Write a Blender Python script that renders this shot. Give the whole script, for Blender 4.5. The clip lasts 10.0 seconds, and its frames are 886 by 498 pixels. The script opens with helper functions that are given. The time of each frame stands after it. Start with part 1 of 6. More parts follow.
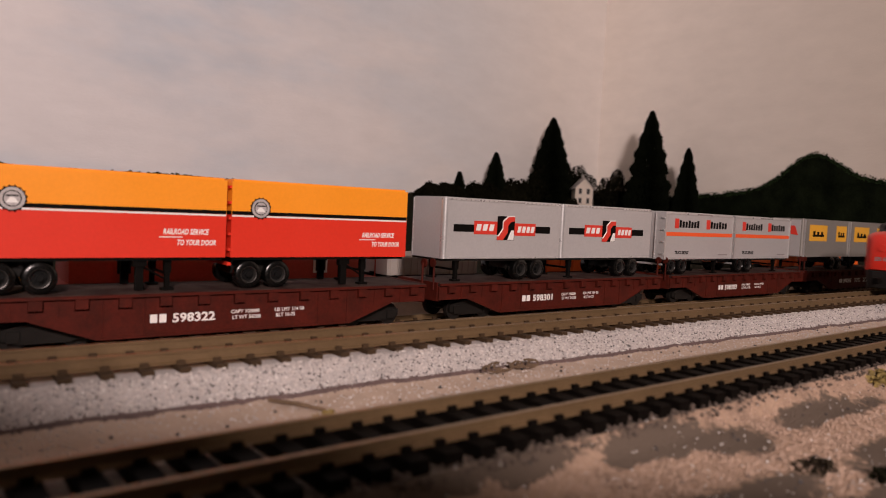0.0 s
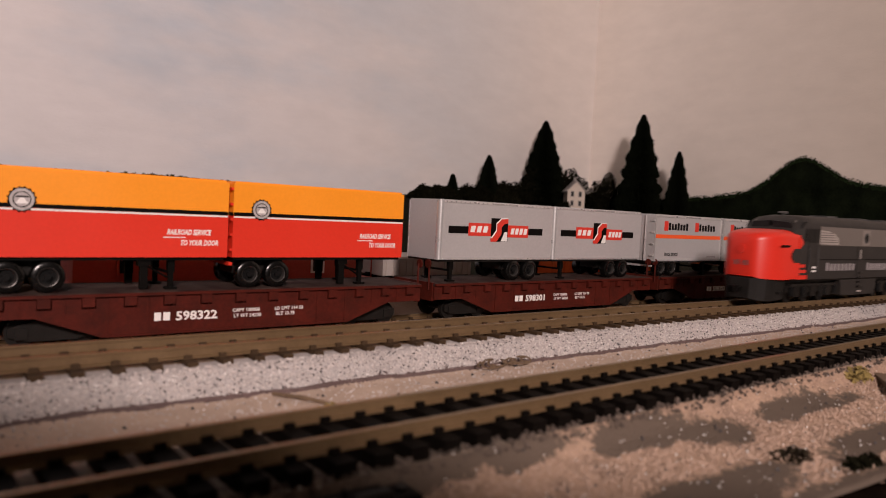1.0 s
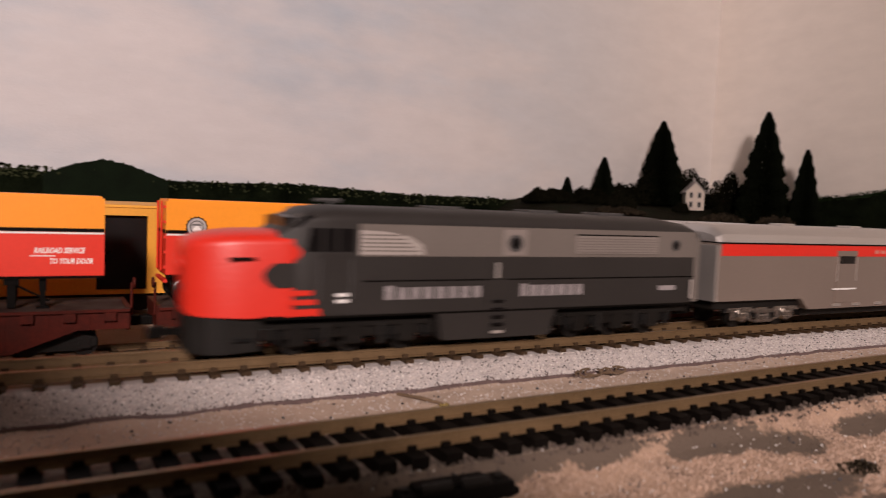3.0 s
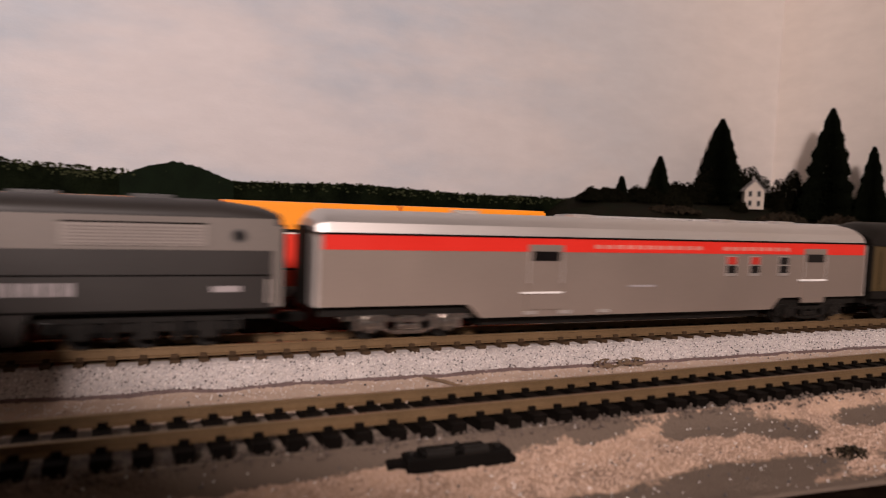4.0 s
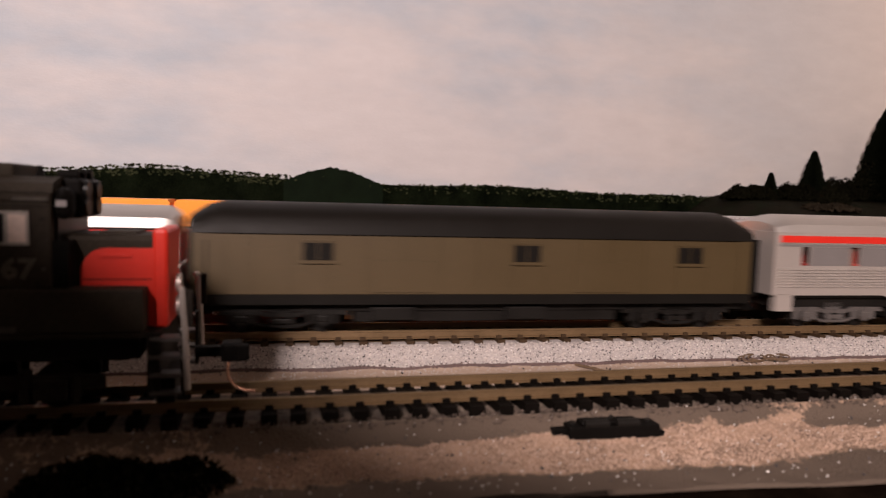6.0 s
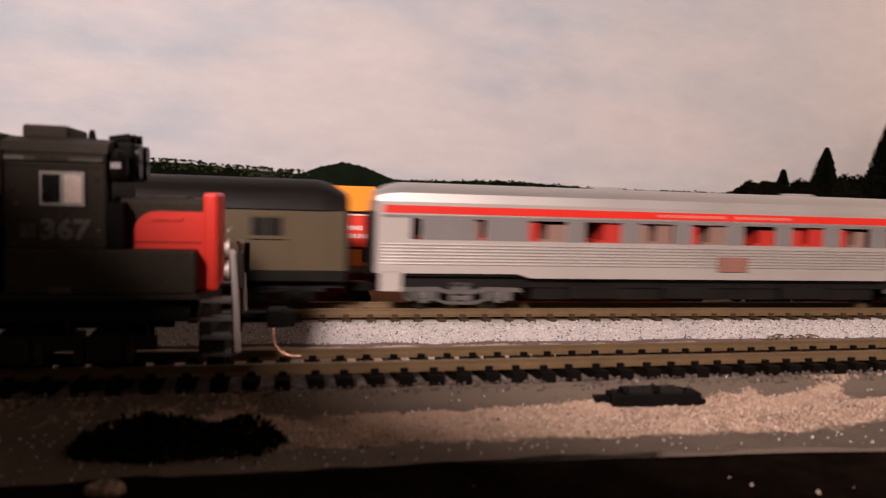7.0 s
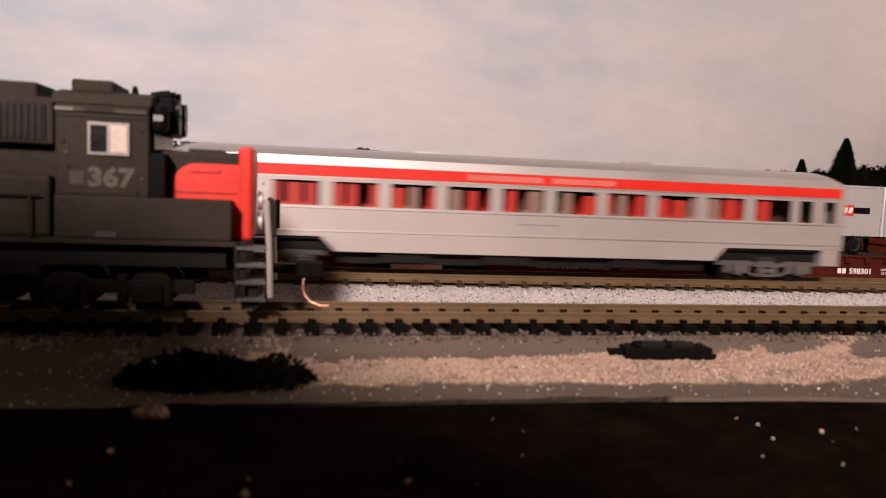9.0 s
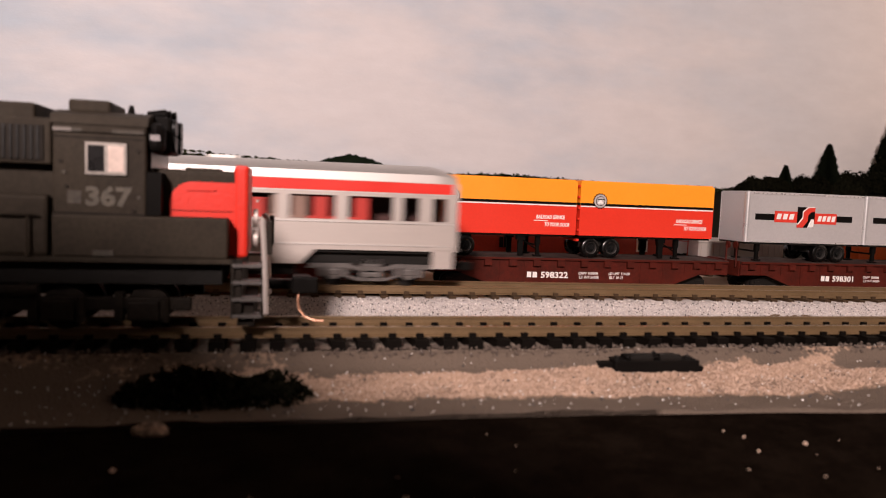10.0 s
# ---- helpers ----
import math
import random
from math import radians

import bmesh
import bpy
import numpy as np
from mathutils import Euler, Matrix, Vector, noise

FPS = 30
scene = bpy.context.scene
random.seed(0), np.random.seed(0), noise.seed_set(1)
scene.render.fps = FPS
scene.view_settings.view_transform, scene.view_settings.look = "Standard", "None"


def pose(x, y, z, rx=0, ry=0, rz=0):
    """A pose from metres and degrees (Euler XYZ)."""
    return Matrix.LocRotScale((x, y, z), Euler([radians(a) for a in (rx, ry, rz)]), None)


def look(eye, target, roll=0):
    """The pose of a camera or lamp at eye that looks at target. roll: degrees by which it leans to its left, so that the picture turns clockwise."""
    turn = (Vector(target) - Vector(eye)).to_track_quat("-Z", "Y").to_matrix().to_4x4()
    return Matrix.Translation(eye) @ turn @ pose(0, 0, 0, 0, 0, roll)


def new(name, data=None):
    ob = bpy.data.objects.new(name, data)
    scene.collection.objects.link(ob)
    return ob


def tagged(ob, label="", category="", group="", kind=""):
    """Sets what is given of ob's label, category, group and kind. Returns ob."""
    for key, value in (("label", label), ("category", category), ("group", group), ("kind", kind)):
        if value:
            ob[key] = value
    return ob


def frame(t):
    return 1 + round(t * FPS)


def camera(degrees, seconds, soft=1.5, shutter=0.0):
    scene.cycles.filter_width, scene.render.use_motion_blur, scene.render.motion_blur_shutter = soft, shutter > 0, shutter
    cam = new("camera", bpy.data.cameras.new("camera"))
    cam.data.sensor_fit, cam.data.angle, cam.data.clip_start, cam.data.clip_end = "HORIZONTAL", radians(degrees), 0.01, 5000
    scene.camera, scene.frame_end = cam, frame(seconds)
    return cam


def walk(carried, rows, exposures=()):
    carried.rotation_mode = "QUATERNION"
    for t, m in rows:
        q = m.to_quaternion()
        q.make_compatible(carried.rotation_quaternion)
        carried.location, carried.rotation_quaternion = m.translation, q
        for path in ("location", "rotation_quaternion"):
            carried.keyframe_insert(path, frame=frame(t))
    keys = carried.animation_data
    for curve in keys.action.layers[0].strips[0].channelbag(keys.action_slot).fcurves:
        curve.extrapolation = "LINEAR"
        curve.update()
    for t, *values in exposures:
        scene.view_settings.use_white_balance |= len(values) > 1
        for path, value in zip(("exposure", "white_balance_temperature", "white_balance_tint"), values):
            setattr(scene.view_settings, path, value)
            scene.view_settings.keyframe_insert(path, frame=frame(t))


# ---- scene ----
cam = camera(64.3, 10.0, soft=1.0, shutter=0.65)
cam.data.dof.use_dof, cam.data.dof.focus_distance, cam.data.dof.aperture_fstop = True, 0.42, 18.0
PATH = [
    (0, (-0.19522, -0.27640, 0.04558), (-0.17052, -0.24500, 0.04342), 2.70),
    (0.5, (-0.19684, -0.28092, 0.04348), (-0.17208, -0.24958, 0.04148), 3.00),
    (1, (-0.20190, -0.28262, 0.04548), (-0.17686, -0.25148, 0.04346), 2.90),
    (1.5, (-0.20812, -0.28280, 0.04550), (-0.18288, -0.25182, 0.04392), 3.30),
    (2, (-0.21226, -0.28924, 0.04696), (-0.18754, -0.25782, 0.04574), 3.50),
    (2.5, (-0.21438, -0.30410, 0.04932), (-0.19240, -0.27074, 0.04736), 3.00),
    (3, (-0.21778, -0.31244, 0.05684), (-0.19826, -0.27762, 0.05434), 2.40),
    (4.5, (-0.21508, -0.35176, 0.05916), (-0.20082, -0.31450, 0.05624), 1.90),
    (5, (-0.22798, -0.36098, 0.06478), (-0.21662, -0.32276, 0.06156), 1.00),
    (5.5, (-0.23192, -0.36794, 0.06382), (-0.22218, -0.32928, 0.06066), 1.20),
    (7, (-0.24724, -0.36728, 0.05044), (-0.23824, -0.32842, 0.04748), 1.80),
    (7.5, (-0.24826, -0.37256, 0.04654), (-0.23958, -0.33362, 0.04352), 1.60),
    (8, (-0.24686, -0.37496, 0.04502), (-0.23836, -0.33600, 0.04186), 2.10),
    (8.5, (-0.25066, -0.37444, 0.04348), (-0.24218, -0.33548, 0.04014), 2.10),
    (9, (-0.25114, -0.37682, 0.04014), (-0.24296, -0.33782, 0.03674), 2.40),
    (9.5, (-0.25188, -0.37778, 0.04198), (-0.24320, -0.33890, 0.03842), 2.40),
    (10, (-0.25352, -0.37974, 0.04398), (-0.24466, -0.34086, 0.04082), 2.30),
]
walk(cam, [(t, look(eye, target, roll)) for t, eye, target, roll in PATH],
     exposures=[(0.0, -0.10), (2.0, -0.05), (4.5, 0.0), (5.5, 0.05), (7.0, 0.20), (7.5, 0.12), (8.5, 0.06), (9.0, 0.22), (10.0, 0.26)])

# ---- light: one warm room lamp behind the viewer, in a closed room ----
world = bpy.data.worlds.new("room_air")
scene.world = world
world.use_nodes = True
world.node_tree.nodes["Background"].inputs[0].default_value = (0.9, 0.75, 0.62, 1)
world.node_tree.nodes["Background"].inputs[1].default_value = 0.002
lamp_data = bpy.data.lights.new("room_lamp", "POINT")
lamp_data.energy, lamp_data.color, lamp_data.shadow_soft_size = 190.0, (1.0, 0.81, 0.77), 0.12
lamp = new("room_lamp", lamp_data)
lamp.location = (-0.835, -1.657, 0.838)


# ---- materials ----
def mat(name, color, rough=0.6, metal=0.0, var=0.12, scale=60.0, fine=900.0, bump=0.15, bump_dist=0.0004, spec=0.5,
        random_tint=0.0, coat=0.0, color2=None, mix_scale=None, ramp=(0.42, 0.62)):
    """A surface with two scales of variation, wear in its gloss and fine relief."""
    m = bpy.data.materials.new(name)
    m.use_nodes = True
    t = m.node_tree
    n, l = t.nodes, t.links
    b = n["Principled BSDF"]
    tc = n.new("ShaderNodeTexCoord")
    big, small = n.new("ShaderNodeTexNoise"), n.new("ShaderNodeTexNoise")
    big.inputs["Scale"].default_value, small.inputs["Scale"].default_value = scale, fine
    big.inputs["Detail"].default_value, small.inputs["Detail"].default_value = 5, 3
    for q in (big, small):
        l.new(tc.outputs["Object"], q.inputs["Vector"])
    base = n.new("ShaderNodeRGB")
    base.outputs[0].default_value = (*color, 1)
    col = base.outputs[0]
    if color2:
        third = n.new("ShaderNodeTexNoise")
        third.inputs["Scale"].default_value, third.inputs["Detail"].default_value = mix_scale or scale, 6
        third.inputs["Roughness"].default_value = 0.65
        l.new(tc.outputs["Object"], third.inputs["Vector"])
        rmp = n.new("ShaderNodeMapRange")
        rmp.inputs["From Min"].default_value, rmp.inputs["From Max"].default_value = ramp
        l.new(third.outputs["Fac"], rmp.inputs["Value"])
        two = n.new("ShaderNodeMix")
        two.data_type = "RGBA"
        two.inputs[7].default_value = (*color2, 1)
        l.new(rmp.outputs[0], two.inputs[0])
        l.new(col, two.inputs[6])
        col = two.outputs[2]
    add = n.new("ShaderNodeMath")
    add.operation = "ADD"
    l.new(big.outputs["Fac"], add.inputs[0])
    l.new(small.outputs["Fac"], add.inputs[1])
    mp = n.new("ShaderNodeMapRange")
    mp.inputs["From Min"].default_value, mp.inputs["From Max"].default_value = 0.6, 1.4
    mp.inputs["To Min"].default_value, mp.inputs["To Max"].default_value = 1 - var, 1 + var
    l.new(add.outputs[0], mp.inputs["Value"])
    val = mp.outputs[0]
    if random_tint:
        oi = n.new("ShaderNodeObjectInfo")
        geo = n.new("ShaderNodeNewGeometry")
        s = n.new("ShaderNodeMath")
        s.operation = "ADD"
        l.new(oi.outputs["Random"], s.inputs[0])
        l.new(geo.outputs["Random Per Island"], s.inputs[1])
        r2 = n.new("ShaderNodeMapRange")
        r2.inputs["From Max"].default_value = 2.0
        r2.inputs["To Min"].default_value, r2.inputs["To Max"].default_value = 1 - random_tint, 1 + random_tint
        l.new(s.outputs[0], r2.inputs["Value"])
        mu = n.new("ShaderNodeMath")
        mu.operation = "MULTIPLY"
        l.new(val, mu.inputs[0])
        l.new(r2.outputs[0], mu.inputs[1])
        val = mu.outputs[0]
    vm = n.new("ShaderNodeVectorMath")
    vm.operation = "SCALE"
    l.new(col, vm.inputs[0])
    l.new(val, vm.inputs["Scale"])
    l.new(vm.outputs[0], b.inputs["Base Color"])
    rr = n.new("ShaderNodeMapRange")
    rr.inputs["To Min"].default_value, rr.inputs["To Max"].default_value = max(0.05, rough - 0.12), min(1, rough + 0.12)
    l.new(big.outputs["Fac"], rr.inputs["Value"])
    l.new(rr.outputs[0], b.inputs["Roughness"])
    b.inputs["Metallic"].default_value = metal
    b.inputs["Specular IOR Level"].default_value = spec
    b.inputs["Coat Weight"].default_value = coat
    if bump:
        bp = n.new("ShaderNodeBump")
        bp.inputs["Strength"].default_value, bp.inputs["Distance"].default_value = bump, bump_dist
        l.new(small.outputs["Fac"], bp.inputs["Height"])
        l.new(bp.outputs[0], b.inputs["Normal"])
    return m


ORANGE = mat("trailer_orange_paint", (0.88, 0.30, 0.015), 0.45, var=0.05, scale=25, bump=0.04)
RED = mat("trailer_red_paint", (0.66, 0.030, 0.012), 0.45, var=0.06, scale=25, bump=0.04)
BLACKP = mat("black_paint", (0.005, 0.0043, 0.0038), 0.5, var=0.2, spec=0.05)
WHITEP = mat("white_decal", (0.75, 0.73, 0.70), 0.6, var=0.1, fine=2500)
GREYDECAL = mat("faded_grey_decal", (0.26, 0.235, 0.235), 0.6, var=0.35, fine=1800, scale=300)
EMBLEMGREY = mat("pale_grey_decal", (0.40, 0.37, 0.36), 0.6, var=0.3, fine=1800, scale=300)
FADED = mat("worn_tan_decal", (0.082, 0.070, 0.053), 0.7, var=0.45, fine=1800, scale=300)
SILVER = mat("silver_trailer_paint", (0.50, 0.485, 0.48), 0.42, metal=0.35, var=0.07, scale=30, bump=0.05)
DIMSILVER = mat("dimmed_silver_trailer_paint", (0.23, 0.215, 0.195), 0.5, metal=0.3, var=0.12, scale=30, bump=0.05)
SILVERB = mat("bright_aluminium_trim", (0.75, 0.74, 0.73), 0.3, metal=0.7, var=0.06)
LOGO_RED = mat("decal_red", (0.60, 0.035, 0.02), 0.5, var=0.06)
LOGO_ORANGE = mat("decal_orange_stripe", (0.80, 0.10, 0.02), 0.5, var=0.06)
YELLOW = mat("boxcar_yellow_paint", (0.72, 0.33, 0.03), 0.5, var=0.1, scale=40)
DECAL_YEL = mat("decal_amber", (0.72, 0.36, 0.03), 0.5, var=0.08)
MAROON = mat("boxcar_red_flatcar_paint", (0.066, 0.0088, 0.0048), 0.6, var=0.3, scale=50, bump=0.1, spec=0.15, color2=(0.046, 0.0075, 0.0042), mix_scale=120)
CABOOSE = mat("caboose_maroon_paint", (0.42, 0.075, 0.052), 0.6, var=0.15, spec=0.3)
BOXORANGE = mat("boxcar_orange_paint", (0.72, 0.12, 0.01), 0.55, var=0.1)
RUBBER = mat("black_tyre", (0.0028, 0.0026, 0.0024), 0.25, var=0.2, spec=0.45)
HUB = mat("dark_hub", (0.007, 0.007, 0.007), 0.35, var=0.2, spec=0.2)
RIM = mat("dull_wheel_rim", (0.050, 0.046, 0.043), 0.35, metal=0.5, var=0.3)
DARKMETAL = mat("dark_truck_plastic", (0.0085, 0.0074, 0.0064), 0.45, var=0.3, bump=0.2, spec=0.22)
SILVERTRUCK = mat("silver_truck_plastic", (0.56, 0.52, 0.48), 0.20, metal=0.95, var=0.2)
GREYTRUCK = mat("grey_truck_plastic", (0.115, 0.104, 0.098), 0.45, metal=0.3, var=0.2)
DECK = mat("weathered_deck", (0.055, 0.036, 0.030), 0.8, var=0.25, scale=120, spec=0.15, color2=(0.025, 0.010, 0.009), mix_scale=90)
RAIL = mat("brown_nickel_rail", (0.17, 0.110, 0.056), 0.45, metal=0.35, var=0.18, scale=70)
RAILTOP = mat("worn_rail_head", (0.26, 0.185, 0.105), 0.35, metal=0.7, var=0.15)
TIEBROWN = mat("brown_plastic_tie", (0.044, 0.026, 0.013), 0.7, var=0.25, random_tint=0.18, spec=0.2)
TIEBLACK = mat("black_plastic_tie", (0.0045, 0.0035, 0.0028), 0.6, var=0.3, random_tint=0.2, spec=0.04)
LOCOGREY = mat("loco_dark_grey_paint", (0.026, 0.023, 0.021), 0.5, var=0.1, scale=40, spec=0.25)
LOCOLIGHT = mat("loco_light_grey_paint", (0.14, 0.12, 0.105), 0.5, var=0.08, scale=40)
LOCOPALE = mat("loco_pale_louvre_paint", (0.215, 0.185, 0.165), 0.5, var=0.08, scale=40)
LOCOROOF = mat("loco_roof_grey_paint", (0.050, 0.048, 0.047), 0.5, var=0.1, scale=40)
NOSERED = mat("loco_scarlet_paint", (0.62, 0.025, 0.012), 0.42, var=0.06, scale=40)
DIRTYGREY = mat("dusty_diesel_grey_paint", (0.037, 0.029, 0.0205), 0.65, var=0.3, scale=110, color2=(0.025, 0.0192, 0.014), mix_scale=55, bump=0.1, spec=0.12)
DIRTYBLACK = mat("dusty_underframe_black", (0.017, 0.0132, 0.0102), 0.65, var=0.5, scale=140, spec=0.12)
PILOT = mat("dark_pilot_paint", (0.010, 0.009, 0.008), 0.5, var=0.2, spec=0.25)
CARSILVER = mat("passenger_car_silver_paint", (0.48, 0.43, 0.395), 0.52, metal=0.50, var=0.05, scale=25, bump=0.03)
CARGREY = mat("passenger_car_grey_paint", (0.31, 0.252, 0.215), 0.54, metal=0.62, var=0.05, scale=25, bump=0.03)
CARBRIGHT = mat("passenger_car_bright_silver", (0.60, 0.565, 0.535), 0.50, metal=0.85, var=0.05, scale=25, bump=0.02)
LETTERRED = mat("red_letterboard", (0.64, 0.022, 0.012), 0.45, var=0.06)
OLIVE = mat("olive_car_paint", (0.060, 0.038, 0.0115), 0.6, var=0.1, scale=30)
OLIVEDARK = mat("dark_olive_roof_paint", (0.008, 0.0068, 0.0056), 0.5, var=0.12, spec=0.12)
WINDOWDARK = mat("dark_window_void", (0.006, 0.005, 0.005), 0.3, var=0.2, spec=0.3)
SMUDGE = mat("rubbed_paint", (0.055, 0.046, 0.036), 0.8, var=0.4, scale=400)
WINFRAME = mat("dull_aluminium_frame", (0.30, 0.27, 0.24), 0.5, metal=0.2, var=0.2)
PALEGLASS = mat("painted_bright_pane", (0.62, 0.50, 0.44), 0.25, var=0.2, scale=120)
BAND = mat("dark_grey_window_band", (0.17, 0.155, 0.15), 0.5, var=0.08)
PALEPINK = mat("worn_pale_letters", (0.58, 0.20, 0.16), 0.55, var=0.25, fine=1800)
PLATE = mat("dull_brown_plate", (0.22, 0.10, 0.075), 0.5, var=0.2)
SEATRED = mat("red_seat_plastic", (0.40, 0.024, 0.015), 0.5, var=0.12)
SEATPALE = mat("pale_interior_plastic", (0.22, 0.13, 0.10), 0.6, var=0.15)
COREBROWN = mat("dark_red_brown_plastic", (0.05, 0.014, 0.010), 0.6, var=0.3)
SEATYELLOW = mat("yellow_seat_plastic", (0.75, 0.38, 0.03), 0.5, var=0.1)
BALLAST = mat("white_grey_ballast", (0.46, 0.425, 0.41), 0.9, var=0.24, scale=260, fine=1900, bump=0.8, bump_dist=0.0007, color2=(0.35, 0.32, 0.31), mix_scale=700, ramp=(0.5, 0.66))
GRAIN = mat("ballast_grain", (0.48, 0.435, 0.41), 0.75, var=0.12, random_tint=0.28)
GRAINDARK = mat("dark_ballast_grain", (0.05, 0.045, 0.045), 0.7, var=0.2, random_tint=0.4)
TIEGRIT = mat("grey_brown_gravel", (0.095, 0.073, 0.060), 0.85, var=0.2, random_tint=0.5, spec=0.2)
GLINT = mat("glinting_crystal", (0.72, 0.69, 0.66), 0.5, metal=0.35, var=0.1, bump=0.0)
GRAINPINK = mat("pink_gravel_grain", (0.475, 0.338, 0.255), 0.8, var=0.12, random_tint=0.2)
SAND = mat("pink_sand_scenery", (0.41, 0.285, 0.205), 0.92, spec=0.12, var=0.22, scale=120, fine=1400, bump=0.8, bump_dist=0.001,
           color2=(0.27, 0.19, 0.14), mix_scale=90, ramp=(0.45, 0.62))
CREAM = mat("cream_scenery_base", (0.44, 0.342, 0.272), 0.9, spec=0.15, var=0.16, scale=90, fine=1300, bump=0.5, bump_dist=0.0006)
PURPLE = mat("dried_glue_line", (0.10, 0.065, 0.06), 0.7, var=0.35, scale=200)
GREYBASE = mat("grey_board_edge", (0.105, 0.084, 0.068), 0.85, spec=0.12, var=0.2, scale=60, bump=0.4)
ROADBED = mat("dusty_grit_roadbed", (0.22, 0.17, 0.13), 0.9, var=0.3, scale=200, fine=1500, bump=0.7, bump_dist=0.0008, color2=(0.09, 0.07, 0.055), mix_scale=260)
BROWNBED = mat("brown_dusty_ballast", (0.15, 0.10, 0.055), 0.9, var=0.25, scale=200, fine=1500, bump=0.6, bump_dist=0.0006)
FASCIA = mat("black_painted_board", (0.0055, 0.0036, 0.0025), 0.7, var=0.45, scale=60, color2=(0.009, 0.006, 0.0042), mix_scale=110, spec=0.0)
TREE = mat("dark_conifer_foliage", (0.0062, 0.0078, 0.0045), 0.95, var=0.35, scale=120, random_tint=0.3, spec=0.0)
BUSH = mat("dark_bush_foliage", (0.0085, 0.0082, 0.0048), 0.95, var=0.4, scale=120, random_tint=0.35, spec=0.0)
BROWNBUSH = mat("brown_dry_bush", (0.032, 0.024, 0.015), 0.95, var=0.4, scale=120, random_tint=0.4, spec=0.1)
MOSS = mat("yellow_moss", (0.26, 0.19, 0.06), 0.95, var=0.4, scale=300, random_tint=0.3)
TWIG = mat("dry_twig", (0.13, 0.085, 0.05), 0.85, var=0.3, random_tint=0.2)
BARK = mat("dark_bark", (0.03, 0.022, 0.016), 0.9, var=0.3)
HOUSEWHITE = mat("white_card_house_wall", (0.60, 0.52, 0.44), 0.7, var=0.08)
HOUSEROOF = mat("grey_card_roof", (0.30, 0.27, 0.25), 0.8, var=0.15)
HILLSIDE = mat("scenery_hillside_earth", (0.014, 0.0115, 0.007), 0.95, var=0.5, scale=60, color2=(0.009, 0.011, 0.0055), mix_scale=30, bump=0.6, bump_dist=0.002, spec=0.05)
PAINTHILL = mat("painted_green_hills", (0.0065, 0.0090, 0.0045), 0.9, var=0.7, scale=40, fine=500, color2=(0.0045, 0.0062, 0.0034), mix_scale=26, bump=0.1, spec=0.0)
PAINTGREEN = mat("painted_dark_green_dabs", (0.020, 0.033, 0.014), 0.9, var=0.4, scale=50, fine=500, spec=0.0, random_tint=0.6)
PAINTLEAF = mat("painted_leaf_dabs", (0.044, 0.050, 0.024), 0.85, var=0.4, scale=50, fine=500, spec=0.06, random_tint=0.5)
PAINTHUMP = mat("painted_dark_hill", (0.007, 0.012, 0.006), 0.85, var=0.4, scale=50, fine=500, spec=0.06)
ROOMWALL = mat("room_dark_brown_wall", (0.035, 0.028, 0.022), 0.85, var=0.06, scale=3, fine=300)
ROOMFLOOR = mat("brown_room_carpet", (0.035, 0.025, 0.02), 0.95, var=0.2, scale=8, fine=500)
ROOMCEIL = mat("room_ceiling_dark_wood", (0.035, 0.027, 0.021), 0.9, var=0.05, scale=3)
BRASS = mat("copper_wire", (0.42, 0.22, 0.14), 0.4, metal=0.6, var=0.1)


def spread_gravel(m):
    """Lets the grey base show through where the gravel is thin, along a grainy border."""
    t = m.node_tree
    n, l = t.nodes, t.links
    at = n.new("ShaderNodeAttribute")
    at.attribute_name = "gravel"
    grain = n.new("ShaderNodeTexNoise")
    grain.inputs["Scale"].default_value, grain.inputs["Detail"].default_value = 620, 4
    tc = n.new("ShaderNodeTexCoord")
    l.new(tc.outputs["Object"], grain.inputs["Vector"])
    add = n.new("ShaderNodeMath")
    add.operation = "MULTIPLY_ADD"
    add.inputs[1].default_value = 1.6
    l.new(grain.outputs["Fac"], add.inputs[0])
    l.new(at.outputs["Fac"], add.inputs[2])
    edge = n.new("ShaderNodeMapRange")
    edge.inputs["From Min"].default_value, edge.inputs["From Max"].default_value = 0.66, 0.94
    l.new(add.outputs[0], edge.inputs["Value"])
    mix = n.new("ShaderNodeMix")
    mix.data_type = "RGBA"
    mix.inputs[6].default_value = (0.128, 0.098, 0.076, 1)
    link_in = n["Principled BSDF"].inputs["Base Color"].links[0]
    source = link_in.from_socket
    l.new(edge.outputs[0], mix.inputs[0])
    l.new(source, mix.inputs[7])
    l.new(mix.outputs[2], n["Principled BSDF"].inputs["Base Color"])


spread_gravel(SAND)


